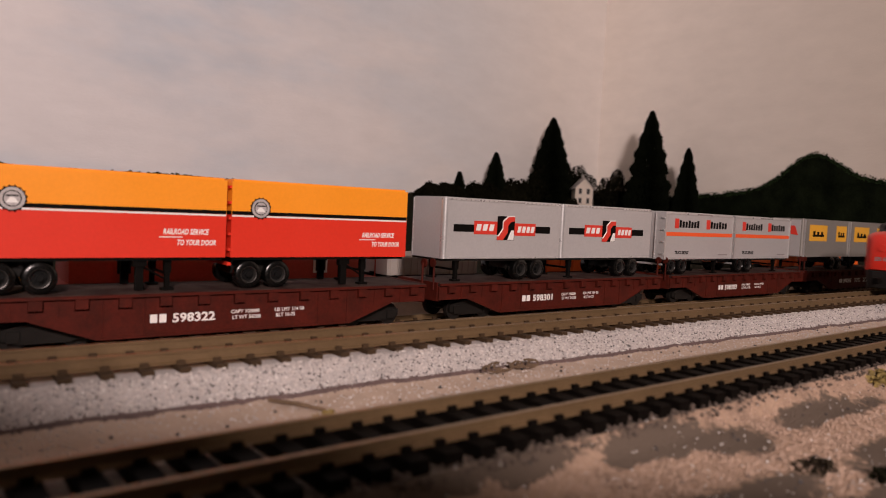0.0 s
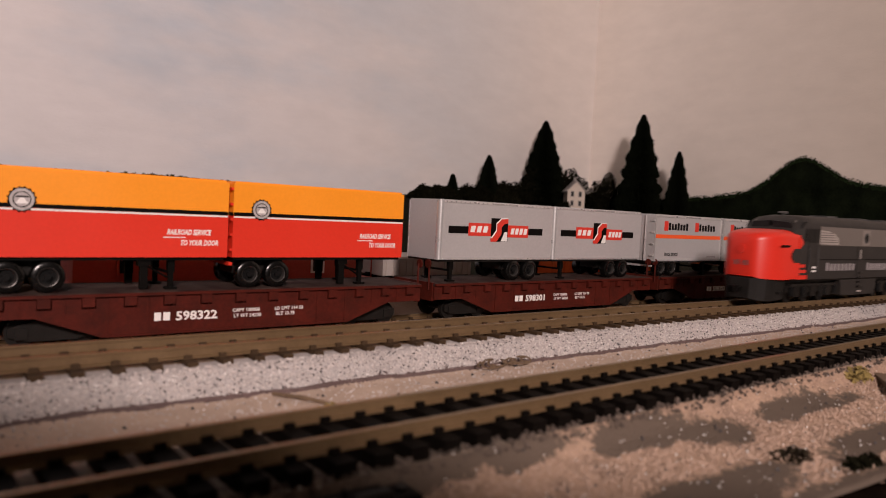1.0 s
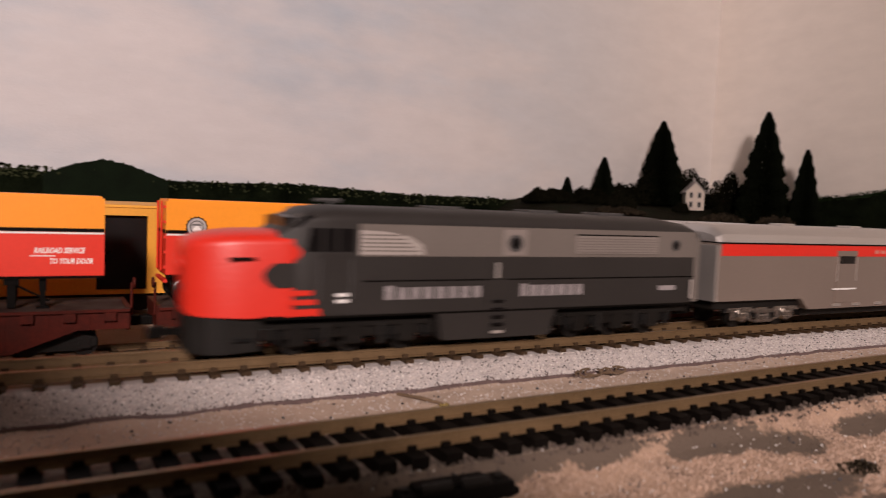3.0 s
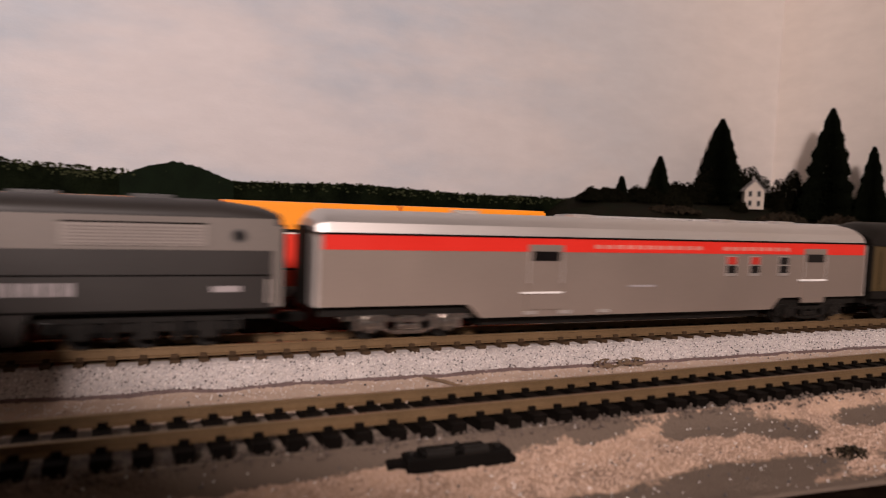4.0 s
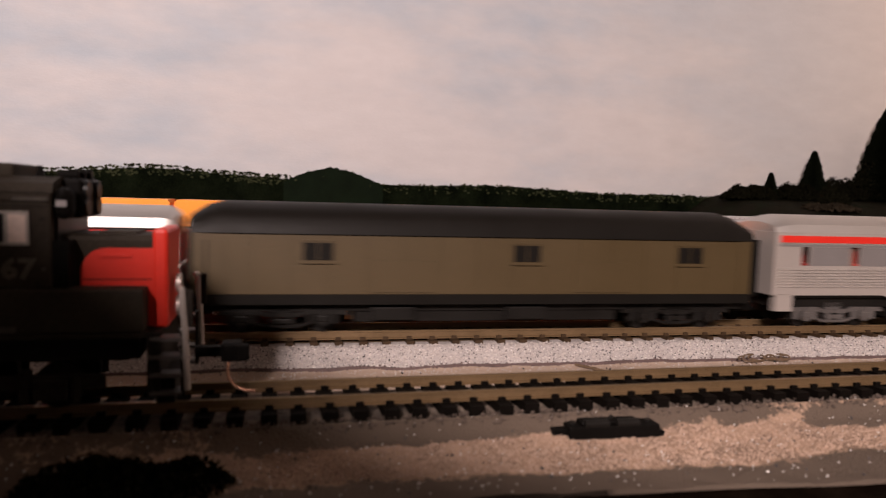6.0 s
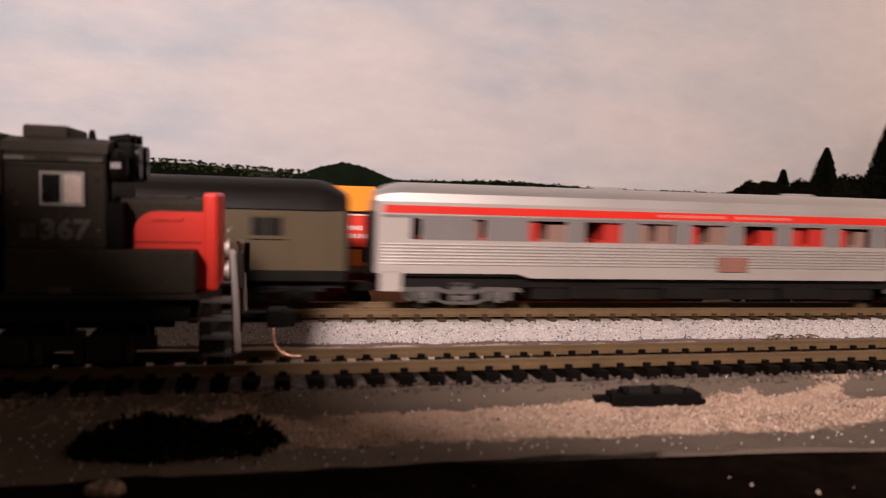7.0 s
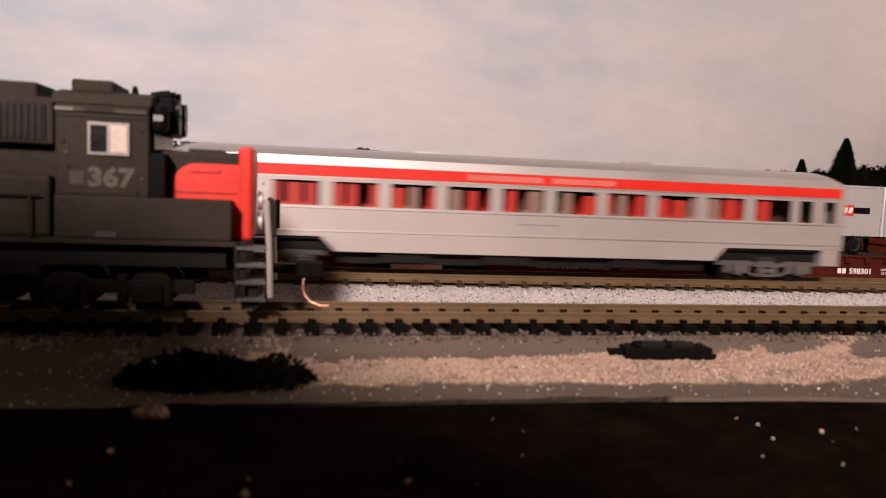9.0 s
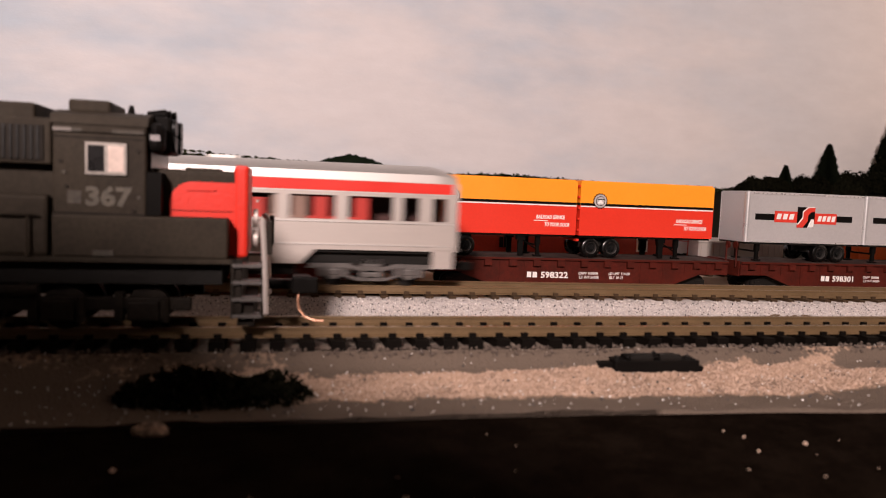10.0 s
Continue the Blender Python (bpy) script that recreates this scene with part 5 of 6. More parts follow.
        part("cab_window", prism(bmesh.new(), [(xc + 0.0070, 0.0368), (xc + 0.0245, 0.0368), (xc + 0.0245, 0.0448), (xc + 0.0085, 0.0448)], s * 0.0177, s * 0.0170, "y"), WINDOWDARK, c, "dark cab window")
        p = part("side_grille", prism(bmesh.new(), [(xc + 0.0262, 0.0358), (xc + 0.0515, 0.0358), (xc + 0.0505, 0.0395), (xc + 0.045, 0.0425), (xc + 0.036, 0.0440), (xc + 0.0262, 0.0444)], s * 0.0178, s * 0.0172, "y"), CARSILVER, c, "pale curved side grille")
        for i in range(5):
            z = 0.0370 + 0.0014 * i
            part_box("grille_slat", (xc + 0.0268, xc + 0.0490 - 0.0018 * i, s * 0.0178, s * 0.0180, z, z + 0.0004), LOCOLIGHT, p)
    for k in (-1, 1):
        part("front_windscreen", prism(bmesh.new(), [(k * 0.0012, 0.0448), (k * 0.0125, 0.0448), (k * 0.0115, 0.0480), (k * 0.0012, 0.0488)], xc + 0.0002, xc + 0.0052), WINDOWDARK, c, "dark windscreen pane")
    g = part_box("long_grille", (0.158, 0.203, y - 0.0005, y, 0.0366, 0.0440), LOCOPALE, c, "pale louvred panel")
    part_box("grille_edge", (0.158, 0.203, y - 0.0006, y - 0.0001, 0.0441, 0.0446), BLACKP, g)
    for i in range(6):
        part_box("louvre", (0.1590, 0.2020, y - 0.0007, y - 0.0005, 0.0372 + 0.0011 * i, 0.0375 + 0.0011 * i), LOCOLIGHT, g)
    for s in (-1, 1):
        part("end_grab_rail", rod(bmesh.new(), (L - 0.0048, s * (half + 0.0008), 0.0165), (L - 0.0048, s * (half + 0.0008), 0.0250), 0.0005, sides=6), CARSILVER, c, "pale grab rail")
    part_box("porthole_plate", (0.1225, 0.1335, y - 0.0002, y, 0.0358, 0.0458), LOCOPALE, c, "pale plate round the porthole")
    for x in (0.128, 0.214):
        w = part("porthole_frame", rod(bmesh.new(), (x, y - 0.0005, 0.0405), (x, y, 0.0405), 0.0034 if x < L * 0.7 else 0.0025, sides=20), LOCOROOF, c, "porthole frame")
        part("porthole", rod(bmesh.new(), (x, y - 0.0007, 0.0405), (x, y - 0.0005, 0.0405), 0.0022 if x < L * 0.7 else 0.0017, sides=16), WINDOWDARK, w)
    d = part_box("side_door", (0.116, 0.126, y - 0.0003, y, 0.0150, 0.0352), LOCOGREY, c, "side door")
    part_box("door_handle", (0.1195, 0.1210, y - 0.0007, y - 0.0003, 0.0270, 0.0330), CARBRIGHT, d, "bright grab bar")
    part_box("cab_door", (xc + 0.0125, xc + 0.0225, y - 0.0003, y, 0.0150, 0.0362), LOCOGREY, c, "cab door")
    bm = rod(bmesh.new(), (xc + 0.0118, y - 0.0010, 0.0200), (xc + 0.0118, y - 0.0010, 0.0340), 0.0003, sides=6)
    rod(bm, (xc + 0.0232, y - 0.0010, 0.0200), (xc + 0.0232, y - 0.0010, 0.0340), 0.0003, sides=6)
    part("grab_rail", bm, LOCOROOF, c)
    for z in (0.0212, 0.0190):
        part_box("number_board", (xc + 0.0180, xc + 0.0225, y - 0.0004, y - 0.0003, z, z + 0.0012), WHITEP, c)
    for xa, n in ((0.0735, 8), (0.1315, 7)):
        for i in range(n):
            part_box("letter_bar", (xa + (0.0052 if n == 8 else 0.0046) * i, xa + (0.0052 if n == 8 else 0.0046) * i + 0.0031, y - 0.0002, y, 0.0196, 0.0240 + 0.0006 * (i == 0)), GREYDECAL, c, "pale letter shape")
    part_box("number_bar", (0.205, 0.215, y - 0.0002, y, 0.0205, 0.0226), GREYDECAL, c)
    part("headlight", rod(bmesh.new(), (0.0054, 0, 0.0315), (0.0090, 0, 0.0315), 0.0026, sides=20), NOSERED, c, "round headlight housing")
    for k in (-1, 1):
        part_box("nose_number", (0.0062, 0.0064, k * 0.0006, k * 0.0046, 0.0222, 0.0250), GREYDECAL, c)
    part_box("nose_slot", (0.0190, 0.0275, -0.0178, -0.0168, 0.0338, 0.0347), BLACKP, c, "small dark vent slot")
    # pilot, skirts, tank and trucks
    part("pilot", loft(bmesh.new(), [[(x, w, 0.0152), (x, -w, 0.0152), (x, -w * 0.94, zp), (x, w * 0.94, zp)] for x, w, zp in ((0.0066, 0.0060, 0.0034), (0.0085, 0.0095, 0.0026), (0.0130, 0.0128, 0.0022), (0.0190, 0.0142, 0.0022), (0.0300, 0.0146, 0.0030))]), PILOT, c, "dark grey pilot")
    for s in (-1, 1):
        part_box("pilot_step", (0.0215, 0.0275, s * 0.0144, s * 0.0152, 0.0066, 0.0076), HUB, c, "small foot step on the pilot")
    part("tank_skirt", prism(bmesh.new(), [(0.0925, 0.0150), (0.0945, 0.0138), (0.0958, 0.0110), (0.0970, 0.0042), (0.0985, 0.0036), (0.1455, 0.0036), (0.1470, 0.0042), (0.1482, 0.0110), (0.1495, 0.0138), (0.1515, 0.0150)], -0.0172, 0.0172, "y"), LOCOGREY, c, "grey fuel tank skirt with curved shoulders")
    for i in range(5):
        part_box("ladder_rung", (0.1185, 0.1235, y - 0.0010, y, 0.0055 + 0.003 * i, 0.0065 + 0.003 * i), WINDOWDARK if i else CARSILVER, c)
    part_box("underframe", (0.016, L - 0.002, -0.0130, 0.0130, 0.0100, 0.0148), DARKMETAL, c)
    part_box("side_sill", (0.030, L - 0.003, -0.0174, 0.0174, 0.0138, 0.0150), BLACKP, c)
    for x in (0.063, 0.184):
        t = bmesh.new()
        for s in (-1, 1):
            yy = s * 0.0140
            box(t, -0.032, 0.032, yy - 0.0010, yy + 0.0010, 0.0048, 0.0080, bevel=0.0004)
            for q in (-1, 0, 1):
                box(t, q * 0.0205 - 0.0034, q * 0.0205 + 0.0034, yy - 0.0018, yy + 0.0018, 0.0030, 0.0082, bevel=0.0005)
            for q in (-0.5, 0.5):
                rod(t, (q * 0.0205, yy - 0.0012, 0.0028), (q * 0.0205, yy - 0.0012, 0.0086), 0.0016, sides=8)
        tr = part("truck", t, DARKMETAL, c, "six-wheel truck")
        tr.location = (x, 0, 0)
        tr.scale = (1.0, 1.0, 1.35)
        for s in (-1, 1):
            for q in (-1.5, -0.75, 0.75, 1.5):
                part("truck_spring", rod(bmesh.new(), (q * 0.0185, s * 0.0158, 0.0040), (q * 0.0185, s * 0.0158, 0.0074), 0.0011, sides=8), HUB, tr, "dark coil spring")
            part_box("equaliser", (-0.029, 0.029, s * 0.0150, s * 0.0160, 0.0076, 0.0088), DARKMETAL, tr)
        for q in (-1, 0, 1):
            wb = bmesh.new()
            for s in (-1, 1):
                rod(wb, (0, s * 0.0072, 0), (0, s * 0.0102, 0), 0.0057, sides=20)
            w = part("wheelset", wb, DARKMETAL, tr, smooth=True)
            w.location = (q * 0.0205, 0, 0.0057)
            SPINNING.append((w, q * 0.0205, 0.0057))
    for x in (L * 0.42, L * 0.62, L * 0.78):
        part_box("roof_hatch", (x, x + 0.014, -0.006, 0.006, ztop - 0.0014, ztop + 0.0008), LOCOROOF, c, bevel=0.0003)
    bm = rod(bmesh.new(), (xc + 0.022, 0.004, ztop - 0.001), (xc + 0.022, 0.004, ztop + 0.0016), 0.0007, sides=8)
    rod(bm, (xc + 0.016, 0.004, ztop + 0.0012), (xc + 0.026, 0.004, ztop + 0.0012), 0.0006, 0.0010, sides=8)
    part("horn", bm, LOCOROOF, c)
    part_box("end_diaphragm", (L - 0.001, L + 0.0035, -0.006, 0.006, 0.013, 0.044), BLACKP, c, "black end diaphragm")
    part_box("end_frame", (L - 0.0030, L + 0.0004, -0.0176, 0.0176, 0.0150, 0.0440), LOCOLIGHT, c)
    coupler(c, 0.0075, 0.0085, -1)
    coupler(c, L, 0.0085, 1)
    return c


# ---- the parked road diesel on the siding ----
def road_switcher():
    """Dusty grey hood diesel with a scarlet low nose; front at +x, base on the rail head."""
    K = 1.12
    c = empty("diesel_locomotive", NEAR @ pose(-0.187, 0, RAIL_H), "dusty grey hood diesel with scarlet nose, parked on the siding", "locomotive")
    P = lambda *d: tuple(v * K for v in d)
    half = 0.0155
    y = -half * K
    # cab, hood, nose: x = 0 at the front coupler plate, going back to minus
    part_box("cab", P(-0.047, -0.0265, -half, half, 0.0185, 0.0500), DIRTYGREY, c, "dusty grey cab", bevel=0.0006)
    part("cab_roof", prism(bmesh.new(), [(v[0] * K, v[1] * K) for v in ((-0.0158, 0.0498), (0.0158, 0.0498), (0.0150, 0.0520), (0.0090, 0.0534), (-0.0090, 0.0534), (-0.0150, 0.0520))], -0.0475 * K, -0.0262 * K), DIRTYGREY, c, "arched cab roof")
    for x0, x1, m in ((-0.0468, -0.0428, LOCOLIGHT), (-0.0428, -0.0405, SMUDGE), (-0.0405, -0.0340, DIRTYGREY), (-0.0340, -0.0270, SMUDGE)):
        part_box("gutter", P(x0, x1, -half - 0.0006, -half, 0.0480, 0.0488), m, c, "scraped rain gutter")
    for x, z, m in ((-0.0445, 0.0385, SMUDGE), (-0.0452, 0.0410, DIRTYBLACK), (-0.0440, 0.0352, DIRTYBLACK), (-0.0283, 0.0440, DIRTYBLACK), (-0.0281, 0.0330, SMUDGE), (-0.0292, 0.0298, DIRTYBLACK)):
        part("rivet", rod(bmesh.new(), P(x, -half - 0.0003, z), P(x, -half, z), 0.0005, sides=8), m, c)
    part_box("cab_seam", P(-0.0470, -0.0266, -half - 0.00015, -half, 0.0466, 0.0469), DIRTYBLACK, c, "cab roof seam")
    # shade in the recess between cab and nose, as a black block
    part_box("door_recess_shade", P(-0.0266, -0.0232, -0.0150, -0.0092, 0.0288, 0.0392), BLACKP, c, "black block for the shade in the cab door recess")
    for s in (-1, 1):
        w = part_box("window_frame", P(-0.0398, -0.0308, s * half, s * (half + 0.0007), 0.0382, 0.0457), WINFRAME, c, "aluminium cab window frame")
        for k in range(2):
            # the right pane's brightness is put into its pale colour
            part_box("pane", P(-0.0392 + 0.0044 * k, -0.0357 + 0.0044 * k, s * (half + 0.0007), s * (half + 0.0009), 0.0389, 0.0450), WINDOWDARK if k == 0 else PALEGLASS, w, "sliding window pane")
    lettering("number", "367", 0.0060 * K, FADED, c, side_at(-0.0400 * K, y, 0.0310 * K), stretch=1.12, weight=0.0003)
    part_box("number_smudge", P(-0.0438, -0.0408, -half - 0.0001, -half, 0.0312, 0.0342), SMUDGE, c, "rubbed-off first figure")
    part_box("cab_base", P(-0.0470, -0.0266, -half - 0.0004, -half, 0.0284, 0.0292), DIRTYBLACK, c)
    part_box("low_nose", P(-0.0275, -0.0040, -0.0098, 0.0098, 0.0185, 0.0404), DIRTYGREY, c, "grey low nose hood", bevel=0.0014)
    part_box("nose_hatch", P(-0.0190, -0.0105, -0.0060, 0.0060, 0.0402, 0.0410), DIRTYGREY, c, "hatch on the nose top", bevel=0.0003)
    flank = [(-0.0040, 0.0190), (-0.0040, 0.0374)] + [(-0.0165 - 0.0055 * math.sin(math.pi / 2 * i / 7), 0.0319 + 0.0055 * math.cos(math.pi / 2 * i / 7)) for i in range(8)] + [(-0.0220, 0.0190)]
    for s in (-1, 1):
        part("nose_flank", prism(bmesh.new(), [(p * K, q * K) for p, q in flank], s * 0.0095 * K, s * 0.0102 * K, "y"), NOSERED, c, "scarlet nose flank with a rounded corner")
        part_box("nose_latch", P(-0.0180, -0.0110, s * 0.0102, s * 0.0106, 0.0352, 0.0360), NOSERED, c)
        part_box("nose_seam", P(-0.0215, -0.0068, s * 0.0102, s * 0.0103, 0.0300, 0.0302), DIRTYBLACK, c)
    part_box("nose_front", P(-0.0066, -0.0030, -0.0104, 0.0104, 0.0185, 0.0420), NOSERED, c, "scarlet nose front", bevel=0.0010)
    for z in (0.0230, 0.0285):
        part("nose_light", rod(bmesh.new(), P(-0.0020, -0.004, z), P(-0.0008, -0.004, z), 0.0024 * K, sides=18), CARSILVER, c, "round light on the nose")
    part("grab_iron", rod(bmesh.new(), P(-0.0010, -0.0075, 0.033), P(-0.0010, 0.0075, 0.033), 0.0003, sides=6), CARSILVER, c)
    # headlight cluster over the windscreen, cab front
    part_box("cab_front_glass", P(-0.0266, -0.0258, -0.0130, 0.0130, 0.0385, 0.0462), WINDOWDARK, c, "dark front windscreens")
    cluster = part_box("headlight_housing", P(-0.0268, -0.0220, -0.0080, 0.0080, 0.0440, 0.0532), BLACKP, c, "black twin headlight housing", bevel=0.001)
    for yy in (-0.0048, 0.0048):
        for zz in (0.0468, 0.0505):
            part("headlight", rod(bmesh.new(), P(-0.0222, yy, zz), P(-0.0212, yy, zz), 0.0024 * K, sides=16), HUB, cluster, "dark headlight lens", smooth=True)
    part_box("number_box", P(-0.0265, -0.0228, -0.0146, -0.0085, 0.0440, 0.0512), BLACKP, c, "black number box", bevel=0.0018)
    part_box("number_plate", P(-0.0258, -0.0236, -0.0148, -0.0146, 0.0468, 0.0482), GREYDECAL, c, "small grey plate on the number box")
    bm = bmesh.new()
    for i in range(3):
        rod(bm, P(-0.0285, -0.003 + 0.003 * i, 0.0540), P(-0.0240 + 0.0008 * i, -0.003 + 0.003 * i, 0.0543), 0.0007 * K, 0.0012 * K, sides=10)
    rod(bm, P(-0.0275, 0, 0.0525), P(-0.0275, 0, 0.0548), 0.0009 * K, sides=8)
    rod(bm, P(-0.0250, -0.0045, 0.0525), P(-0.0250, 0.0045, 0.0535), 0.0010 * K, sides=8)
    part("horn", bm, BLACKP, c, "black air horn cluster")
    part("beacon", rod(bmesh.new(), P(-0.0325, -0.002, 0.0528), P(-0.0325, -0.002, 0.0560), 0.0012 * K, 0.0005 * K, sides=10), BLACKP, c)
    part_box("roof_unit", P(-0.0455, -0.0360, -0.0085, 0.0085, 0.0530, 0.0562), DIRTYGREY, c, "roof cooling unit", bevel=0.0007)
    # long hood with grilles and fans
    part_box("long_hood", P(-0.190, -0.0470, -0.0122, 0.0122, 0.0185, 0.0505), DIRTYGREY, c, "dusty grey long hood", bevel=0.0008)
    part_box("hood_flare", P(-0.0700, -0.0472, -half, half, 0.0400, 0.0508), DIRTYGREY, c, "wide intake housing", bevel=0.0006)
    g = part_box("intake_grille", P(-0.0690, -0.0488, -half - 0.0004, -half, 0.0410, 0.0490), DIRTYBLACK, c, "black intake grille")
    for i in range(14):
        part_box("slat", P(-0.0686 + 0.00142 * i, -0.0681 + 0.00142 * i, -half - 0.0007, -half - 0.0004, 0.0412, 0.0488), DARKMETAL, g)
    part_box("blower_bulge", P(-0.0700, -0.0480, -half, -0.0118, 0.0186, 0.0330), DIRTYGREY, c, "blower bulge", bevel=0.001)
    for i in range(5):
        part_box("hood_door", P(-0.170 + 0.019 * i, -0.1525 + 0.019 * i, -0.0125, -0.0122, 0.0205, 0.0460), DIRTYGREY, c, "hood door")
    for x in (-0.060, -0.085, -0.110):
        part("roof_fan", rod(bmesh.new(), P(x, 0, 0.0500), P(x, 0, 0.0535), 0.0075 * K, sides=28), DIRTYGREY, c, "round roof fan")
    part_box("roof_bulge", P(-0.0680, -0.0520, -0.0110, 0.0110, 0.0500, 0.0545), DIRTYGREY, c, bevel=0.0007)
    # walkway, sill, steps, rails
    part_box("walkway", P(-0.196, -0.0060, -0.0162, 0.0162, 0.0174, 0.0186), DIRTYGREY, c, "grey walkway")
    part_box("side_sill", P(-0.190, -0.0090, -0.0125, 0.0125, 0.0118, 0.0174), DARKMETAL, c, "dark recessed underframe")
    part_box("battery_box", P(-0.0470, -0.0075, -0.0166, 0.0166, 0.0186, 0.0286), DIRTYGREY, c, "battery box under the cab", bevel=0.0006)
    part_box("sill_patch", P(-0.0380, -0.0335, -0.0168, -0.0166, 0.0190, 0.0203), SMUDGE, c, "scraped pale patch")
    bm = box(bmesh.new(), *P(-0.0060, -0.0040, -0.0165, 0.0165, 0.0050, 0.0186))
    box(bm, *P(-0.0050, -0.0010, -0.0150, 0.0150, 0.0018, 0.0075))
    part("pilot", bm, DIRTYBLACK, c, "dark pilot plate")
    for s in (-1, 1):
        for i in range(4):
            part_box("step", P(-0.0062, 0.0010, s * 0.0130, s * 0.0176, 0.0042 + 0.0042 * i, 0.0050 + 0.0042 * i), GREYTRUCK, c, "lighter grey ladder step")
        for xx in (-0.0066, 0.0006):
            part_box("step_side", P(xx, xx + 0.0008, s * 0.0130, s * 0.0172, 0.0040, 0.0186), DIRTYBLACK, c)
        h = bmesh.new()
        rod(h, P(0.0020, s * 0.0168, 0.0052), P(0.0014, s * 0.0168, 0.0200), 0.0009, sides=8)
        rod(h, P(0.0014, s * 0.0168, 0.0200), P(0.0008, s * 0.0168, 0.0285), 0.0009, sides=8)
        rod(h, P(0.0008, s * 0.0168, 0.0285), P(0.0002, s * 0.0140, 0.0285), 0.0007, sides=8)
        part("handrail", h, CARSILVER, c, "bare metal handrail post")
        part_box("handrail_bracket", P(0.0018, 0.0032, s * 0.0160, s * 0.0170, 0.0200, 0.0285), DIRTYBLACK, c, "dark handrail stanchion", bevel=0.0003)
        h = bmesh.new()
        for i in range(8):
            x = -0.052 - 0.019 * i
            rod(h, P(x, s * 0.0170, 0.0185), P(x, s * 0.0170, 0.0285), 0.0004, sides=6)
        rod(h, P(-0.050, s * 0.0170, 0.0285), P(-0.188, s * 0.0170, 0.0285), 0.0004, sides=6)
        part("side_railing", h, DIRTYGREY, c, "thin side railing")
    part_box("fuel_tank", P(-0.126, -0.078, -0.0150, 0.0150, 0.0040, 0.0126), DIRTYBLACK, c, "fuel tank", bevel=0.0012)
    for x in (-0.046, -0.155):
        t = bmesh.new()
        for s in (-1, 1):
            yy = s * 0.0140
            box(t, *P(-0.0300, 0.0300, yy - 0.0010, yy + 0.0010, 0.0055, 0.0088), bevel=0.0004)
            for q in (-1, 0, 1):
                box(t, *P(q * 0.0190 - 0.0036, q * 0.0190 + 0.0036, yy - 0.0020, yy + 0.0020, 0.0032, 0.0080), bevel=0.0005)
                box(t, *P(q * 0.0190 - 0.0065, q * 0.0190 - 0.0045, yy - 0.0016, yy + 0.0016, 0.0030, 0.0100))
                rod(t, P(q * 0.0190 + 0.0050, yy - 0.0012, 0.0028), P(q * 0.0190 + 0.0050, yy - 0.0012, 0.0090), 0.0012, sides=8)
            rod(t, P(-0.014, yy - 0.0016 * s * -1, 0.0105), P(-0.004, yy - 0.0016 * s * -1, 0.0105), 0.0016, sides=10)
        tr = part("truck", t, DIRTYBLACK, c, "dusty six-wheel truck")
        tr.location = (x * K, 0, 0)
        for q in (-1, 0, 1):
            wb = bmesh.new()
            for s in (-1, 1):
                rod(wb, (0, s * 0.0072, 0), (0, s * 0.0104, 0), 0.0060, sides=22)
            w = part("wheelset", wb, DIRTYBLACK, tr, smooth=True)
            w.location = (q * 0.0190 * K, 0, 0.0060)
    coupler(c, 0.0020 * K, 0.0118, 1, scale=1.3)
    wire = bmesh.new()
    pts = [(0.0116, -0.002, 0.0100), (0.0112, -0.003, 0.0070), (0.0116, -0.0035, 0.0045), (0.0135, -0.0042, 0.0022), (0.0165, -0.0050, 0.0012), (0.0190, -0.0052, 0.0012)]
    for a, b in zip(pts, pts[1:]):
        rod(wire, a, b, 0.00042, sides=8)
    part("trip_pin", wire, BRASS, c, "curved copper trip pin of the coupler")
    return c


# ---- scenery ----
def conifer(x, y, h, r, seed, base=None):
    rnd = random.Random(seed)
    z0 = ground_z(x, y) - 0.004 if base is None else base
    c = empty("conifer_tree", pose(x, y, z0), "dark green bottle-brush model conifer on the hillside", "tree", "model conifers")
    part("trunk", rod(bmesh.new(), (0, 0, 0), (0, 0, h * 0.9), r * 0.10, r * 0.02, sides=8), BARK, c)
    verts, faces = [], []
    n = int(17000 * min(1.0, h / 0.15 + 0.2))
    for i in range(n):
        u = rnd.random() ** 0.75
        z = h * (0.03 + 0.97 * (1 - u))
        rad = r * (u ** 0.72) * (0.94 + 0.07 * math.sin(u * 43 + seed) + 0.10 * noise.noise((u * 9, seed, 0))) * math.sqrt(rnd.random() * 0.8 + 0.2)
        a = rnd.random() * math.tau
        p = Vector((rad * math.cos(a), rad * math.sin(a), z))
        out = Vector((math.cos(a), math.sin(a), rnd.uniform(-0.35, 0.5)))
        side = Vector((-math.sin(a), math.cos(a), rnd.uniform(-0.4, 0.4)))
        s = 0.0022 + 0.0020 * rnd.random() * (0.4 + u)
        k = len(verts)
        verts += [p - out * s * 0.7 - side * s * 0.5, p + side * s * 0.5 - out * s * 0.4, p + out * s, p - Vector((0, 0, s * 0.7))]
        faces += [(k, k + 1, k + 2), (k, k + 2, k + 3), (k + 1, k + 3, k + 2)]
    part_ob = raw("crown", verts, faces, TREE, c)
    tagged(part_ob, kind="stuff")
    return c


